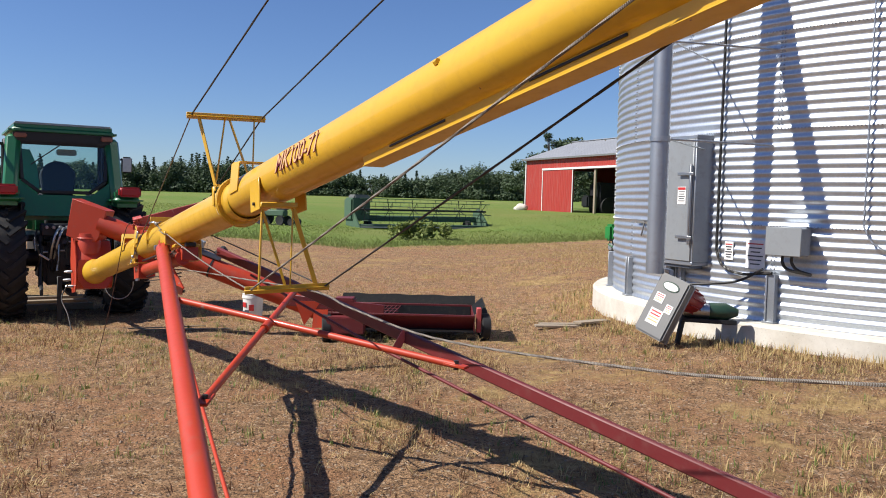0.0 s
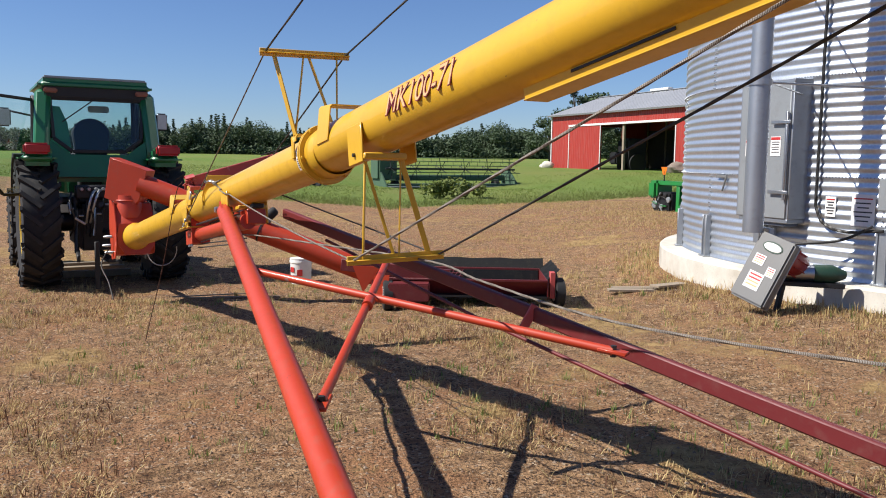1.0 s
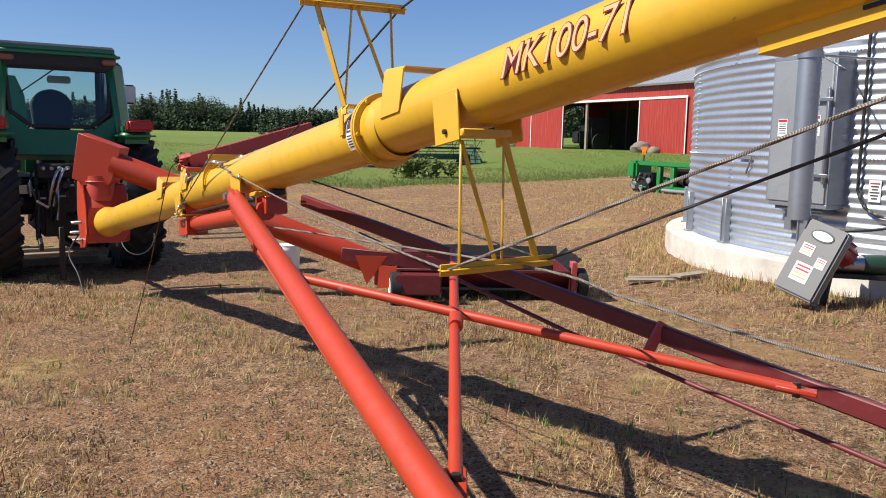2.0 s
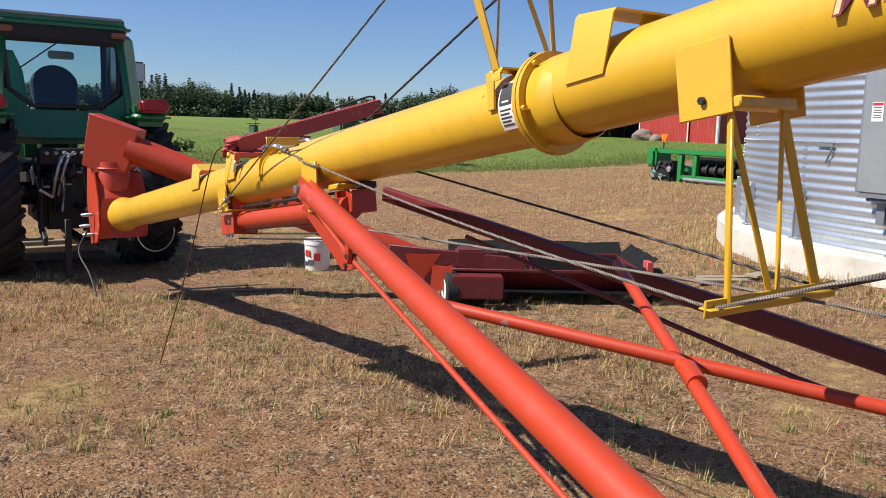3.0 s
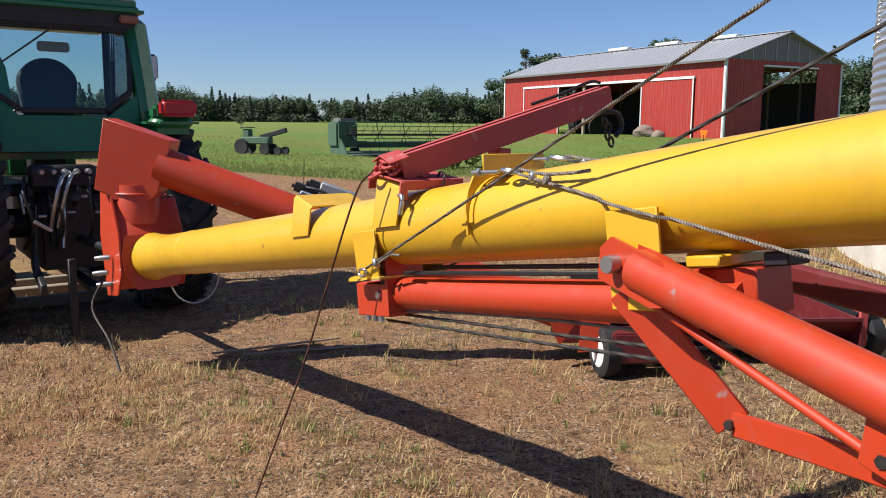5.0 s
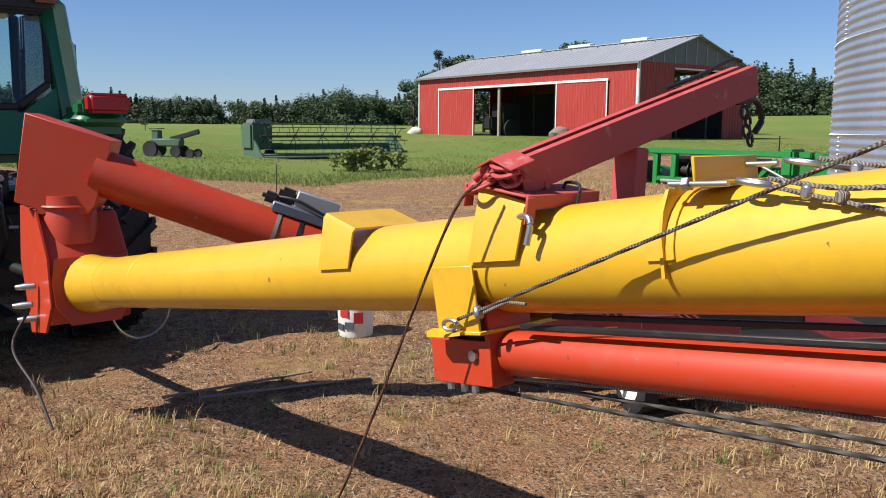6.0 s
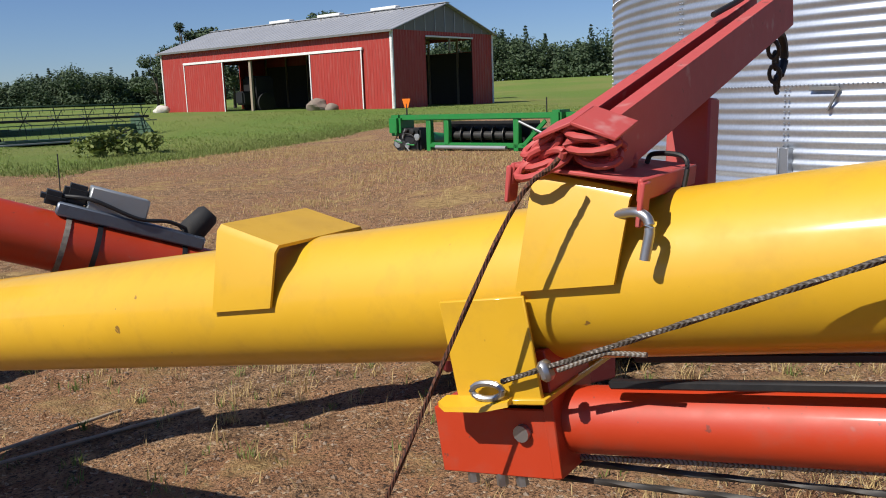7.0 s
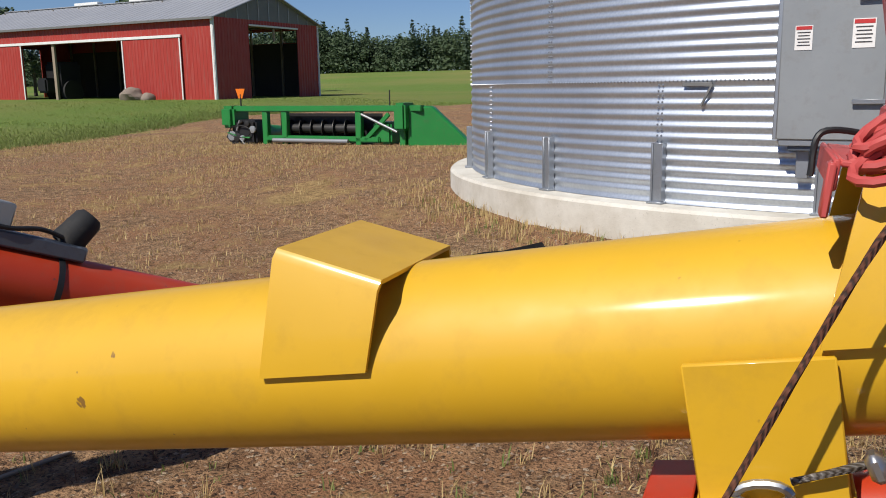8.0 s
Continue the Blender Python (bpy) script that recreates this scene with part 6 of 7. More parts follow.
def build_boards():
    for k, (dx, dy, ln, w, rot, up) in enumerate(((0, 0, 0.9, 0.13, 4, 0), (0.05, 0.18, 0.85, 0.12, 8, 0), (0.35, 0.10, 0.55, 0.16, 35, 0.028))):
        x, y = 1.75 + dx, 11.6 + dy
        m = Matrix.Translation((x, y, gz(x, y) + 0.035 + up)) @ Matrix.Rotation(radians(rot), 4, "Z")
        tagged(part("board", box((ln, w, 0.028), m, 0.003), WOOD), "short weathered wooden board lying on the ground", "board", "boards by the bin")
    # thin strips in place of the lit streaks between the auger's shadows
    x, y = -3.35, 11.15
    for k in range(2):
        a = radians(14 + 11 * k)
        m = Matrix.Translation((x - 0.3 * k, y + 0.12 * k, gz(x, y) + 0.03)) @ Matrix.Rotation(a, 4, "Z")
        tagged(part("plank", box((1.1 - 0.1 * k, 0.022, 0.014), m, 0.004), WOOD), "thin grey strip standing in for sunlit ground between shadows", "plank", "sticks under the auger")
    for k in range(3):
        x, y = -5.35, 13.9 + 0.55 * k
        m = TRAC @ Matrix.Translation((-0.1, 1.3 + 0.55 * k, 0.05))
        tagged(part("timber", box((1.2, 0.12, 0.10), m, 0.01), WOOD), "grey timber lying under the tractor", "timber", "timbers under the tractor")


build_bucket()
build_boards()


# ---- implements in the field ----
def build_corn_head():
    """A green header parked with its back to the yard."""
    a, b = Vector((5.60, 28.1, 0)), Vector((8.05, 22.6, 0))
    u = (b - a).normalized()
    w = Vector((0, 0, 1)).cross(u)
    z = -0.14
    m = frame_of(u, w, (0, 0, 1), (a.x, a.y, z))
    ln = (b - a).length
    root = thing("corn_header", m @ Vector((ln / 2, 0, 0)), "bright green harvester header parked on dry grass", "harvester header")
    part("top_beam", box((ln * 0.93, 0.22, 0.14), m @ Matrix.Translation((ln * 0.48, 0.0, 0.98)), 0.02, seg=2), BRIGHT_GREEN, root)
    part("lower_beam", box((ln * 0.55, 0.16, 0.14), m @ Matrix.Translation((ln * 0.48, 0.0, 0.26)), 0.03, seg=2), BRIGHT_GREEN, root)
    part("feeder_pipe", rod(m @ Vector((ln * 0.25, -0.14, 0.22)), m @ Vector((ln * 0.62, -0.14, 0.22)), 0.05, 14), GREYBOX, root)
    for x in (0.20, 0.30, 0.66, 0.86):
        part("back_post", box((0.16, 0.16, 0.95), m @ Matrix.Translation((ln * x, 0, 0.47)), 0.02), BRIGHT_GREEN, root)
    part("back_sheet", box((ln * 0.5, 0.03, 0.62), m @ Matrix.Translation((ln * 0.48, 0.35, 0.55)), 0.005), BLACK, root)
    part("cross_auger", rod(m @ Vector((ln * 0.28, 0.2, 0.5)), m @ Vector((ln * 0.64, 0.2, 0.5)), 0.11, 18), DARKSTEEL, root)
    for k in range(7):
        part("auger_flight", lathe([(0, 0.22), (0.015, 0.22)], m @ Matrix.Translation((ln * (0.3 + 0.055 * k), 0.2, 0.5)) @ Matrix.Rotation(0.3, 4, "Z"), 18), DARKSTEEL, root)
    part("end_shield", box((0.42, 0.7, 0.55), m @ Matrix.Translation((0.12, 0.1, 0.78)), 0.08, seg=2), BRIGHT_GREEN, root)
    part("drive_case", box((0.8, 0.5, 0.62), m @ Matrix.Translation((0.55, 0.12, 0.40)), 0.06, seg=2), BLACK, root)
    rr = random.Random(8)
    for k in range(5):
        px, pz, pr = 0.22 + 0.17 * k, rr.uniform(0.22, 0.62), rr.uniform(0.06, 0.12)
        part("drive_pulley", lathe([(0, pr), (0.02, pr * 0.86), (0.04, pr), (0.05, pr * 0.3)], m @ Matrix.Translation((px, -0.16, pz)) @ Matrix.Rotation(-math.pi / 2, 4, "Z"), 16), DARKSTEEL if k % 2 else GREYBOX, root)
    for k in range(9):
        p = m @ Vector((rr.uniform(0.1, 0.95), rr.uniform(-0.24, -0.15), rr.uniform(0.15, 0.75)))
        part("drive_rod", rod(p, p + u * rr.uniform(-0.35, 0.35) + Vector((0, 0, rr.uniform(-0.3, 0.3))), rr.uniform(0.012, 0.03), 8), (GREYBOX, BRIGHT_GREEN, DARKSTEEL)[k % 3], root)
    part("drive_belt", sweep([m @ Vector((0.5 + 0.34 * math.cos(a * 0.3), -0.2, 0.42 + 0.15 * math.sin(a * 0.3))) for a in range(22)], 0.014, 6), BLACK, root)
    part("skid", prism([(0, 0.28), (0.25, 0.02), (0.9, 0.0), (0.9, 0.12), (0.3, 0.16), (0.08, 0.4)], 0.06, m @ frame_of((1, 0, 0), (0, 0, 1), (0, -1, 0), (0.02, -0.1, 0))), BLACK, root)
    part("brace", beam(m @ Vector((ln * 0.69, -0.05, 0.25)), m @ Vector((ln * 0.80, -0.05, 0.86)), 0.06, 0.10, 0.01), BRIGHT_GREEN, root)
    part("gear_case", box((0.5, 0.5, 0.5), m @ Matrix.Translation((ln * 0.76, 0.25, 0.42)), 0.05, seg=2), BRIGHT_GREEN, root)
    part("end_hood", box((0.30, 0.55, 0.62), m @ Matrix.Translation((ln * 0.87, -0.05, 0.80)), 0.05, seg=2), BRIGHT_GREEN, root)
    part("end_shield", prism([(0, 0.05), (0.5, 0.0), (1.5, 0.12), (0.55, 1.02), (0, 1.05)], 0.5, m @ frame_of((0.94, 0.34, 0), (0, 0, 1), (0.34, -0.94, 0), (ln * 0.86, 0.35, 0)), bev=0.03), BRIGHT_GREEN, root)
    part("brace", rod(m @ Vector((ln * 0.68, -0.1, 0.85)), m @ Vector((ln * 0.84, -0.1, 0.45)), 0.03, 10), GREYBOX, root)
    for k in range(6):
        part("snout", lathe([(0, 0.26), (0.7, 0.18), (1.3, 0.03)], m @ Matrix.Translation((0.5 + k * (ln - 1) / 5, 0.7, 0.32)) @ Matrix.Rotation(math.pi / 2, 4, "Z"), 12), BRIGHT_GREEN, root)
    pole = part("marker_pole", rod(m @ Vector((0.42, 0, 1.0)), m @ Vector((0.42, 0, 1.35)), 0.02), BLACK, root)
    part("marker_triangle", prism([(-0.15, 0.24), (0.15, 0.24), (0.06, 0), (-0.06, 0)], 0.01, m @ frame_of((1, 0, 0), (0, 0, 1), (0, -1, 0), (0.42, 0, 1.24))), ORANGE, pole, "orange slow-vehicle triangle")
    part("marker_pole", rod(m @ Vector((ln * 0.80, 0, 1.0)), m @ Vector((ln * 0.80, 0, 1.4)), 0.015), BLACK, root)


def build_reel_head():
    """A grain platform with its reel, and the dull green machine beside it."""
    a, b = Vector((-5.45, 51.0, 0)), Vector((2.45, 55.5, 0))
    u = (b - a).normalized()
    w = Vector((0, 0, 1)).cross(u)
    m = frame_of(u, w, (0, 0, 1), (a.x, a.y, gz(-1.5, 53.2) - 0.04)) @ Matrix.Scale(1.32, 4)
    ln = (b - a).length / 1.32
    root = thing("grain_platform", m @ Vector((ln / 2, 0, 0)), "old dull green reel header standing in tall grass", "harvester header")
    part("back_tube", box((ln, 0.25, 0.25), m @ Matrix.Translation((ln / 2, 0.5, 0.55)), 0.04), OLD_GREEN, root)
    part("pan", box((ln, 1.2, 0.10), m @ Matrix.Translation((ln / 2, -0.1, 0.22)), 0.03), OLD_GREEN, root)
    part("cutter_bar", box((ln, 0.1, 0.06), m @ Matrix.Translation((ln / 2, -0.75, 0.15)), 0.01), GREYBOX, root)
    for k in range(6):
        an = math.pi * 2 * k / 6 + 0.3
        y, z = -0.45 + 0.55 * math.cos(an), 0.95 + 0.52 * math.sin(an)
        part("reel_bat", box((ln * 0.96, 0.09, 0.035), m @ Matrix.Translation((ln / 2 + 0.1, y, z)), 0.008), OLD_GREEN, root)
        for j in range(16):
            part("reel_tine", rod(m @ Vector((0.3 + j * (ln - 0.5) / 15, y, z)), m @ Vector((0.3 + j * (ln - 0.5) / 15, y - 0.04, z - 0.22)), 0.012, 5), DARKSTEEL, root)
    part("reel_shaft", rod(m @ Vector((0.1, -0.45, 0.95)), m @ Vector((ln, -0.45, 0.95)), 0.06, 12), DARKSTEEL, root)
    for j in range(6):
        for k in range(6):
            an = math.pi * 2 * k / 6 + 0.3
            x = 0.35 + j * (ln - 0.6) / 5
            part("reel_spoke", rod(m @ Vector((x, -0.45, 0.95)), m @ Vector((x, -0.45 + 0.53 * math.cos(an), 0.95 + 0.5 * math.sin(an))), 0.02, 5), BLACK, root)
    for x in (0.0, ln):
        part("end_plate", prism([(-0.9, 0), (0.7, 0), (0.7, 0.8), (0.2, 1.0), (-0.4, 0.5)], 0.06, m @ frame_of((0, 1, 0), (0, 0, 1), (1, 0, 0), (x - 0.03, 0, 0.1))), OLD_GREEN, root)
    part("drive_box", box((0.95, 0.9, 1.05), m @ Matrix.Translation((0.35, 0.3, 0.95)), 0.08, seg=2), OLD_GREEN, root)
    part("drive_cap", box((0.8, 0.7, 0.2), m @ Matrix.Translation((0.45, 0.3, 1.52)), 0.05, seg=2), DARKGREY, root)
    for x in (0.9, ln - 0.6):
        part("gauge_wheel", lathe([(-0.09, 0.12), (-0.1, 0.28), (0.1, 0.28), (0.09, 0.12)], m @ Matrix.Translation((x, 0.3, 0.2)), 16), RUBBER, root)
    # small old tractor-like implement further off
    q = Vector((-8.5, 42.6, 0))
    q.z = gz(q.x, q.y)
    n = frame_of((0.9, -0.43, 0), (0.43, 0.9, 0), (0, 0, 1), q) @ Matrix.Scale(0.66, 4)
    im = thing("old_implement", q, "old dark implement rusting in the grass", "implement")
    part("body", box((2.2, 0.6, 0.5), n @ Matrix.Translation((0, 0, 0.9)), 0.08), OLD_GREEN, im)
    part("post", box((0.5, 0.5, 0.7), n @ Matrix.Translation((-0.7, 0, 1.3)), 0.05), OLD_GREEN, im)
    part("canopy", box((0.7, 0.7, 0.06), n @ Matrix.Translation((-0.7, 0, 1.75)), 0.02), BLACK, im)
    part("rake_arm", beam(n @ Vector((0.3, 0, 1.1)), n @ Vector((2.3, 0, 1.6)), 0.15, 0.2, 0.02), BLACK, im)
    for x, r in ((-0.9, 0.5), (0.9, 0.36), (1.9, 0.26)):
        for s in (-0.45, 0.45):
            part("wheel", lathe([(-0.08, r * 0.6), (-0.1, r), (0.1, r), (0.08, r * 0.6)], n @ Matrix.Translation((x, s, r)) @ Matrix.Rotation(math.pi / 2, 4, "Z"), 20), RUBBER, im)


build_corn_head()
build_reel_head()


def build_stones():
    rng = random.Random(5)
    for k, (dx, dy, s) in enumerate(((21.0, -1.2, 0.8), (22.1, -1.0, 0.45), (20.0, -0.9, 0.4), (0.9, -0.9, 0.6), (0.4, -1.1, 0.42))):
        p = BARN @ Vector((dx, dy, 0))
        bm = bmesh.new()
        bmesh.ops.create_icosphere(bm, subdivisions=3, radius=s)
        for v in bm.verts:
            v.co *= 1 + 0.35 * noise.noise(v.co * 1.7 + Vector((k * 9, 0, 0)))
            v.co.z *= 0.75
        bmesh.ops.translate(bm, vec=(p.x, p.y, gz(p.x, p.y) + s * 0.3), verts=bm.verts)
        tagged(part("boulder", bm, STONE if k < 3 else CONCRETE, sm=0.5), "rough field boulder beside the barn" if k < 3 else "pale stone at the barn's corner", "boulder", "boulders at the barn")


build_stones()


# ---- woods, trees, weeds, grass ----
def cards(vs, fs, c, r, n, size, rng, squash=1.0):
    """Leaf clumps: small bent quads scattered through a crown."""
    for _ in range(n):
        d = Vector((rng.gauss(0, 1), rng.gauss(0, 1), rng.gauss(0, 1))).normalized()
        p = Vector(c) + Vector((d.x * r, d.y * r, d.z * r * squash)) * (rng.random() ** 0.4)
        a = Vector((rng.gauss(0, 1), rng.gauss(0, 1), rng.gauss(0, 0.6))).normalized()
        b = a.cross(d + Vector((0, 0, 0.4))).normalized()
        s = size * rng.uniform(0.6, 1.3)
        o = len(vs)
        vs += [p - a * s, p - b * s * 0.6, p + a * s, p + b * s * 0.6 + d * s * 0.3]
        fs.append((o, o + 1, o + 2, o + 3))


def stuff_mesh(name, vs, fs, mat, label, category):
    me = bpy.data.meshes.new(name)
    me.from_pydata([tuple(v) for v in vs], [], fs)
    me.materials.append(mat)
    return tagged(new(name, me), label, category, kind="stuff")


def build_woods():
    rng = random.Random(11)
    vs, fs, pv, pf = [], [], [], []
    for k in range(1350):
        ang = radians(rng.uniform(-62, 66))
        far = 245 if ang < 0.18 else 245 - 70 * smooth(0.18, 0.75, ang)
        d = far + rng.uniform(0, 22)
        x, y = -2 + d * math.sin(ang), 5 + d * math.cos(ang)
        h = rng.uniform(6.2, 9.0) * (1.25 if ang > 0.3 else 1.0) * (1 + 0.18 * math.sin(ang * 17) + 0.1 * math.sin(ang * 41))
        z = gz(x, y)
        if rng.random() < 0.26:
            h *= rng.uniform(0.9, 1.22)
            for j in range(15):
                cards(pv, pf, (x, y, z + h * (0.14 + 0.058 * j)), h * 0.19 * (1.04 - j / 15), 17, 0.36, rng, 0.6)
        else:
            for j in range(5):
                cards(vs, fs, (x + rng.uniform(-1.8, 1.8), y + rng.uniform(-2, 2), z + h * rng.uniform(0.25, 0.80)), h * rng.uniform(0.18, 0.28), 100, 0.34, rng)
            for j in range(2):
                cards(vs, fs, (x + rng.uniform(-3, 3), y - 2, z + h * 0.16), h * 0.30, 66, 0.42, rng, 0.7)
    stuff_mesh("far_woods", vs, fs, WOODS, "dark green mixed woods beyond the field", "woods")
    stuff_mesh("far_conifers", pv, pf, PINE, "dark conifers standing among the woods", "woods")


def tree(x, y, h, spread, seed, name="tree", label="leafy green tree at the field's edge", bare=0.0, mat=None):
    rng = random.Random(seed)
    z = gz(x, y)
    root = thing(name, (x, y, z), label, "tree")
    trunk = bmesh.new()
    rod((x, y, z - 0.1), (x + 0.1, y, z + h * 0.75), h * 0.028, 10, trunk, h * 0.008)
    vs, fs = [], []
    for k in range(11):
        a, t = rng.uniform(0, 6.28), rng.uniform(0.3, 0.95)
        e = Vector((x + math.cos(a) * spread * (1.15 - t), y + math.sin(a) * spread * (1.15 - t), z + h * min(0.96, t + 0.12)))
        rod((x, y, z + h * t * 0.75), e, h * 0.010, 6, trunk, h * 0.003)
        cards(vs, fs, e, spread * rng.uniform(0.26, 0.42), int(190 * (1 - bare)), spread * 0.062, rng, 0.75)
    part("trunk", trunk, BARK, root)
    me = bpy.data.meshes.new("crown")
    me.from_pydata([tuple(v) for v in vs], [], fs)
    me.materials.append(mat or WOODS)
    ob = new("crown", me)
    ob.parent, ob.matrix_parent_inverse = root, root.matrix_basis.inverted()


TALL = Vector((11.3, 92.0, 8.3))   # place and height
build_woods()
rng0 = random.Random(3)
for k, (ux, vy, h) in enumerate(((-3, 3, 6.5), (-6, 9, 8.5), (-2, 17, 9.0), (4, 19, 8.5), (9, 21, 9), (13, 26, 8), (-10, 15, 8.5), (-5, 24, 10), (-9, 5, 6.5), (-13, 11, 8))):
    p = BARN @ Vector((ux, vy, 0))
    tree(p.x, p.y, h * rng0.uniform(0.8, 1.0), h * 0.36, 40 + k, label="leafy green tree behind the barn")
tree(TALL.x, TALL.y, TALL.z, 1.3, 71, label="tall ragged tree above the barn roof", bare=0.0, mat=PINE)
tree(-10.0, 118, 3.0, 1.2, 77, label="small lone tree in the field")
tree(-18.0, 95, 1.6, 0.7, 78, "shrub", "small green shrub in the field")


def blades(name, count, where, height, width, mat, label, seed, per=3, lean=0.5, head=False):
    rng = random.Random(seed)
    vs, fs = [], []
    made = 0
    while made < count:
        x, y, k = where(rng)
        if k <= 0 or rng.random() > k:
            made += 0.2
            continue
        made += 1
        z = gz(x, y) - 0.01
        if -12 < x < 12 and -3 < y < 22:
            z += 0.035 * noise.fractal((x * 0.8, y * 0.8, 3.1), 1.0, 2.0, 3)
        for _ in range(per):
            a = rng.uniform(0, 6.28)
            h = height * rng.uniform(0.4, 1.25)
            l = lean * rng.uniform(0.1, 1.0) * h
            w = width * rng.uniform(0.6, 1.3)
            bx, by = x + rng.gauss(0, 0.02), y + rng.gauss(0, 0.02)
            dx, dy = math.cos(a), math.sin(a)
            o = len(vs)
            vs += [(bx - dy * w, by + dx * w, z), (bx + dy * w, by - dx * w, z),
                   (bx + dx * l * 0.35 + dy * w * 0.8, by + dy * l * 0.35 - dx * w * 0.8, z + h * 0.6), (bx + dx * l * 0.35 - dy * w * 0.8, by + dy * l * 0.35 + dx * w * 0.8, z + h * 0.6),
                   (bx + dx * l, by + dy * l, z + h)]
            fs += [(o, o + 1, o + 2, o + 3), (o + 3, o + 2, o + 4)]
            if head and rng.random() < 0.6:
                hx, hy, hz, q = bx + dx * l, by + dy * l, z + h, w * 3.2
                o = len(vs)
                vs += [(hx - q, hy, hz - q), (hx, hy - q, hz - q * 2.5), (hx + q, hy, hz - q), (hx, hy + q, hz + q)]
                fs += [(o, o + 1, o + 2, o + 3)]
    return stuff_mesh(name, vs, fs, mat, label, "grass")


def clear(x, y):
    return math.hypot(x - BIN.x, y - BIN.y) > 5.85


def patchy(x, y, lo, s=0.45, off=0.0):
    return smooth(lo, lo + 0.35, noise.fractal((x * s + off, y * s, 1.3), 0.8, 2.0, 4) + 0.1)


def near_yard(rng):
    x, y = rng.uniform(-7.5, 5.5), rng.uniform(2.0, 13.5)
    k = patchy(x, y, 0.06) if clear(x, y) else 0
    return x, y, 0.03 + 0.97 * k if clear(x, y) else 0


def tall_stalks(rng):
    x, y = rng.uniform(-6, 5.5), rng.uniform(3.0, 14.5)
    return x, y, patchy(x, y, 0.0, 0.6, 5.0) * (1 - 0.7 * smooth(-3.5, -1.5, x) * smooth(5.5, 7.0, y)) if clear(x, y) else 0


def field(rng):
    x = rng.uniform(-32, 26)
    return x, edge_y(x) + 26 * rng.random() ** 1.5, 0.2 + patchy(x, edge_y(x), -0.3, 0.2, 1.0)


def tufts(rng):
    x, y = rng.uniform(-7, 5), rng.uniform(2.6, 13.5)
    return x, y, patchy(x, y, 0.08, 0.5, 9.0) if clear(x, y) else 0


def bank(rng):
    x, y = rng.uniform(-5.2, -0.6), rng.uniform(6.2, 11.6)
    return x, y, ridge(x, y) * (0.35 + 0.65 * patchy(x, y, -0.1, 1.2, 3.0))


def far_yard(rng):
    x, y = rng.uniform(-9, 14), rng.uniform(12, 33)
    return x, y, (0.25 + patchy(x, y, -0.1, 0.3, 2.0)) * (smooth(-2, 2.5, x) * 0.8 + 0.2) if clear(x, y) and y < edge_y(x) else 0


def by_pad(rng):
    a, r = radians(rng.uniform(150, 250)), rng.uniform(5.83, 6.5)
    return BIN.x + r * math.cos(a), BIN.y + r * math.sin(a), 1.0


def verge(rng):
    x = rng.uniform(-22, 16)
    return x, edge_y(x) + abs(rng.gauss(0, 2.2)) - 0.3 + 1.2 * noise.noise((x * 0.5, 4.0, 2.0)), 1.0


blades("dry_grass", 20000, near_yard, 0.050, 0.0026, DRY, "short dry grass over the gravel", 21, 3, 1.6)
blades("grass_tufts", 900, tufts, 0.085, 0.0024, DRY, "tufts of dry grass in the gravel", 33, 16, 1.3)
blades("bank_grass", 2600, bank, 0.048, 0.0026, DRY, "dry grass along the low bank", 36, 5, 1.2)
blades("bank_weeds", 380, bank, 0.048, 0.0028, GREENWEED, "yellow-green grass along the low bank", 37, 9, 1.2)
blades("dry_stalks", 800, tall_stalks, 0.10, 0.0020, DRY, "dry weed stalks in the gravel", 22, 3, 0.8)
blades("red_weeds", 6500, near_yard, 0.075, 0.0026, REDWEED, "red-brown dead weed stems in the gravel", 28, 4, 1.3)
blades("stem_litter", 9000, near_yard, 0.018, 0.0042, REDWEED, "dark broken stems lying on the soil", 29, 2, 4.0)
blades("straw_litter", 16000, near_yard, 0.016, 0.0034, DRY, "pale broken straw lying on the soil", 34, 2, 4.5)
blades("yard_grass", 26000, far_yard, 0.065, 0.0045, DRY, "dry grass across the yard", 23, 3, 0.9)
blades("pad_grass", 700, by_pad, 0.12, 0.004, DRY, "dry grass along the concrete pad", 24, 3, 0.5)
blades("pad_weeds", 90, by_pad, 0.09, 0.005, GREENWEED, "green weeds along the concrete pad", 25, 4, 0.5)
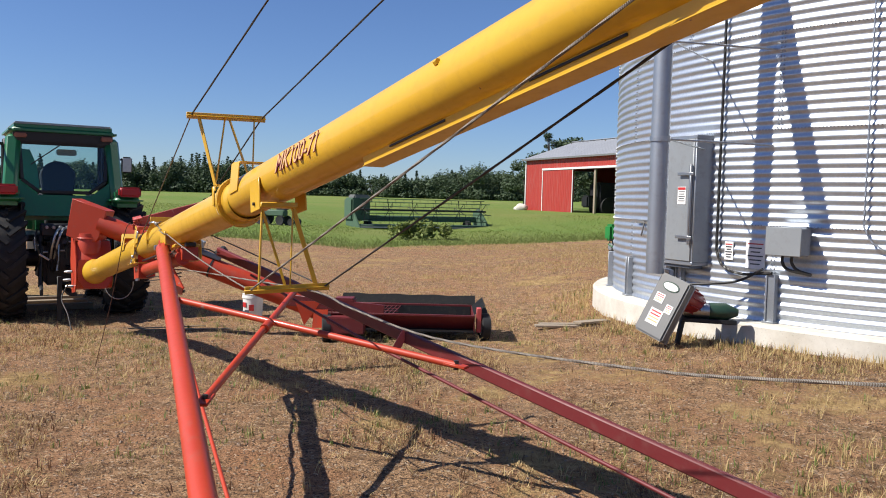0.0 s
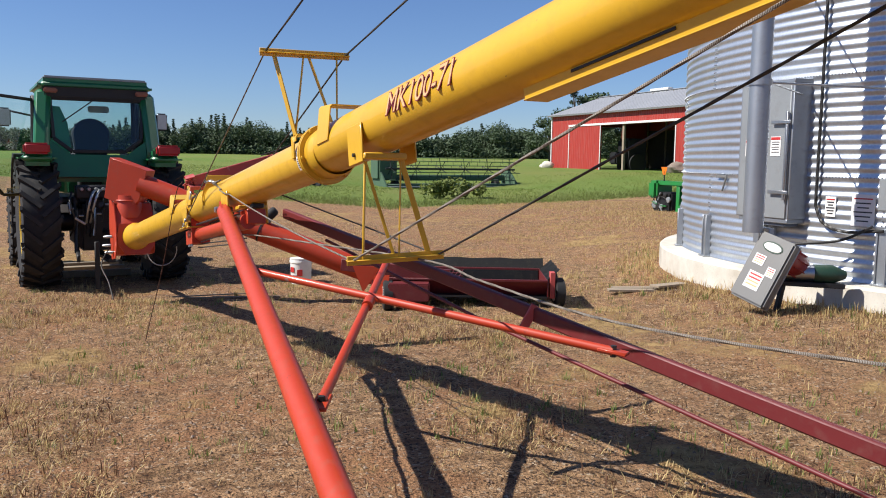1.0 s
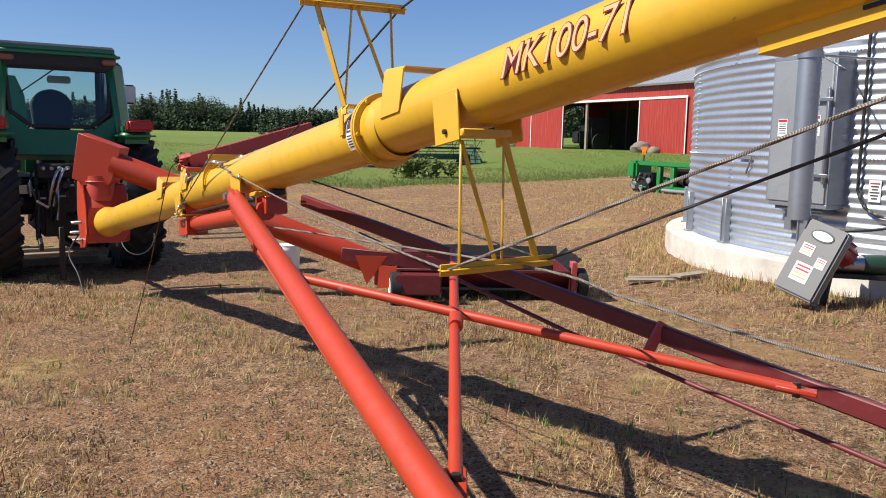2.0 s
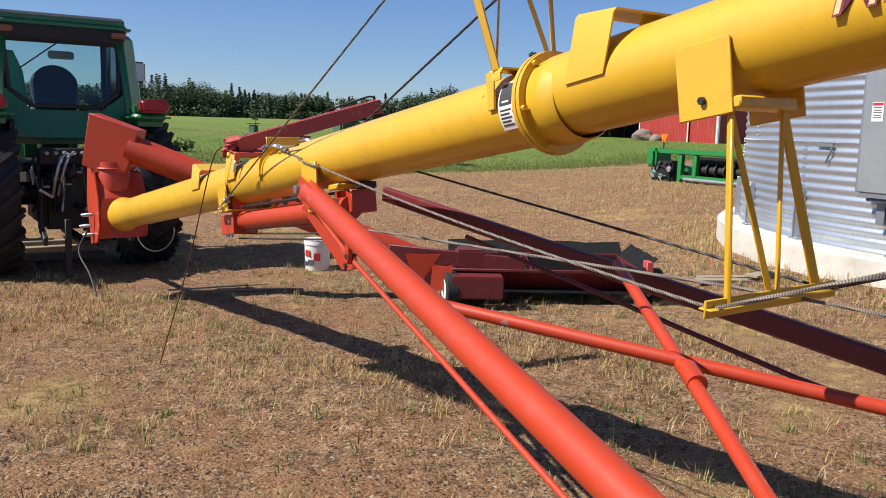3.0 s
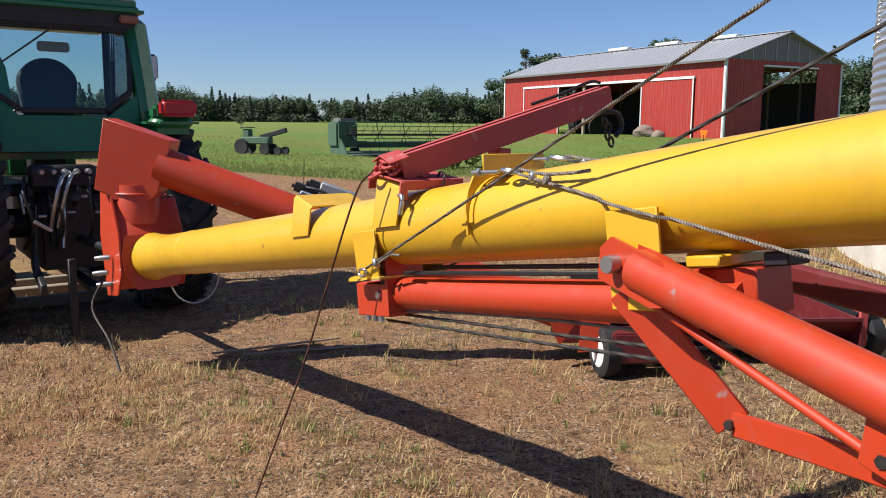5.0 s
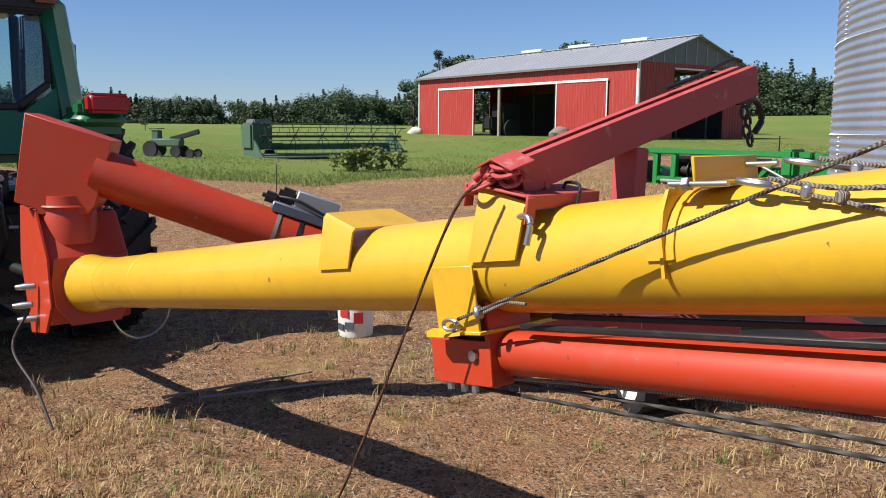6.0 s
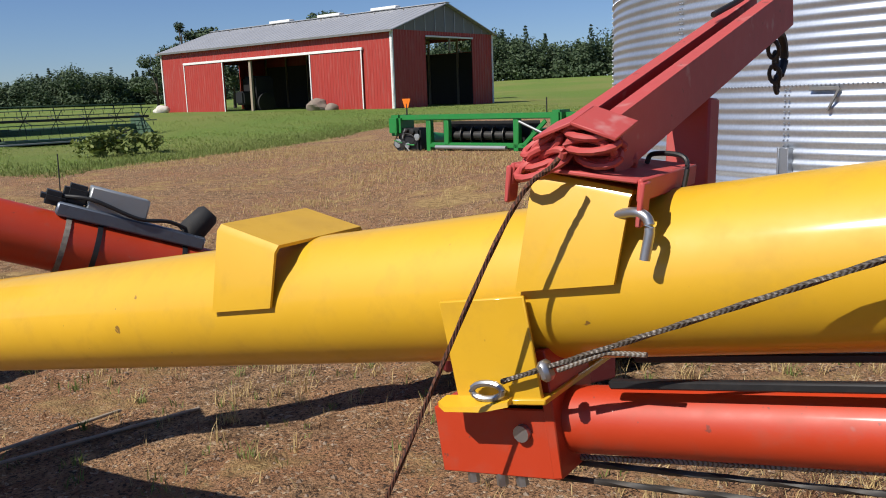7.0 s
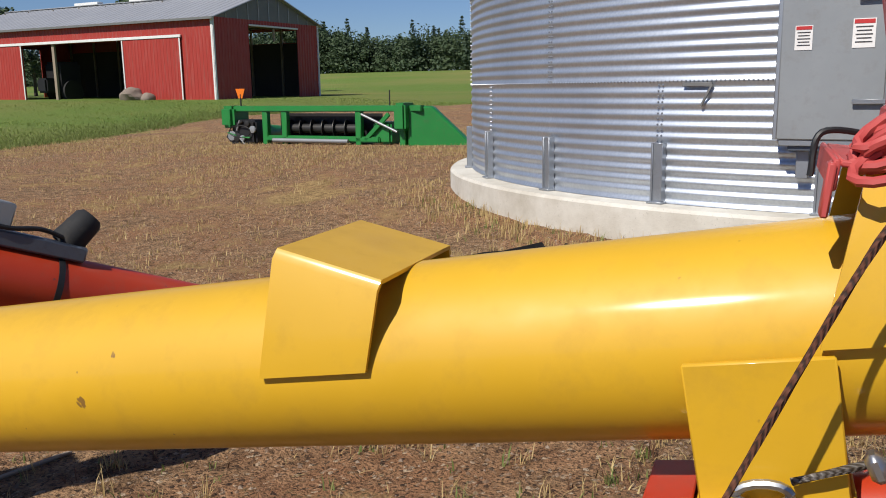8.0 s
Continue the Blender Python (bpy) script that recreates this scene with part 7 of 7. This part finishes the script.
blades("yard_weeds", 1300, tall_stalks, 0.06, 0.0036, GREENWEED, "small green weeds in the gravel", 26, 5, 0.9)
blades("green_tufts", 110, tufts, 0.075, 0.0028, GREENWEED, "yellow-green grass tufts in the gravel", 35, 18, 1.2)
blades("verge_weeds", 9000, verge, 0.11, 0.006, GREENWEED, "tall green weeds along the yard's edge", 27, 4, 0.8)
blades("field_grass", 30000, field, 0.065, 0.010, FIELDGRASS, "uneven green grass of the field", 38, 3, 1.8)


def build_bushes():
    rng = random.Random(9)
    for k, (x, y, s) in enumerate(((-1.2, 33.6, 0.72), (-0.4, 34.3, 0.55), (-11, 38, 0.4))):
        vs, fs = [], []
        z = gz(x, y)
        for j in range(10):
            cards(vs, fs, (x + rng.gauss(0, s * 0.5), y + rng.gauss(0, s * 0.4), z + s * rng.uniform(0.3, 0.9)), s * 0.42, 60, 0.09, rng)
        ob = stuff_mesh("weed_bush", vs, fs, GREENWEED, "bushy green weed clump at the yard's edge", "bush")


build_bushes()


def build_pebbles():
    rng = random.Random(31)
    vs, fs = [], []
    for _ in range(30000):
        x, y = rng.uniform(-6.5, 4.5), rng.uniform(2.2, 12.5)
        if not clear(x, y):
            continue
        s = 0.003 + 0.012 * rng.random() ** 3.0
        z = gz(x, y) + 0.035 * noise.fractal((x * 0.8, y * 0.8, 3.1), 1.0, 2.0, 3) + 0.016 * noise.fractal((x * 4.5, y * 4.5, 7.7), 0.7, 2.0, 4)
        o = len(vs)
        a = rng.uniform(0, 6.28)
        for k in range(4):
            vs.append((x + s * math.cos(a + k * 1.57) * rng.uniform(0.7, 1.4), y + s * math.sin(a + k * 1.57) * rng.uniform(0.7, 1.4), z))
        vs.append((x, y, z + s * 0.9))
        fs += [(o, o + 1, o + 4), (o + 1, o + 2, o + 4), (o + 2, o + 3, o + 4), (o + 3, o, o + 4)]
    m = leafy("pebble_stone", (0.46, 0.30, 0.18), (0.28, 0.17, 0.10), (0.66, 0.52, 0.38))
    stuff_mesh("pebbles", vs, fs, m, "scattered pebbles in the gravel", "gravel")


build_pebbles()
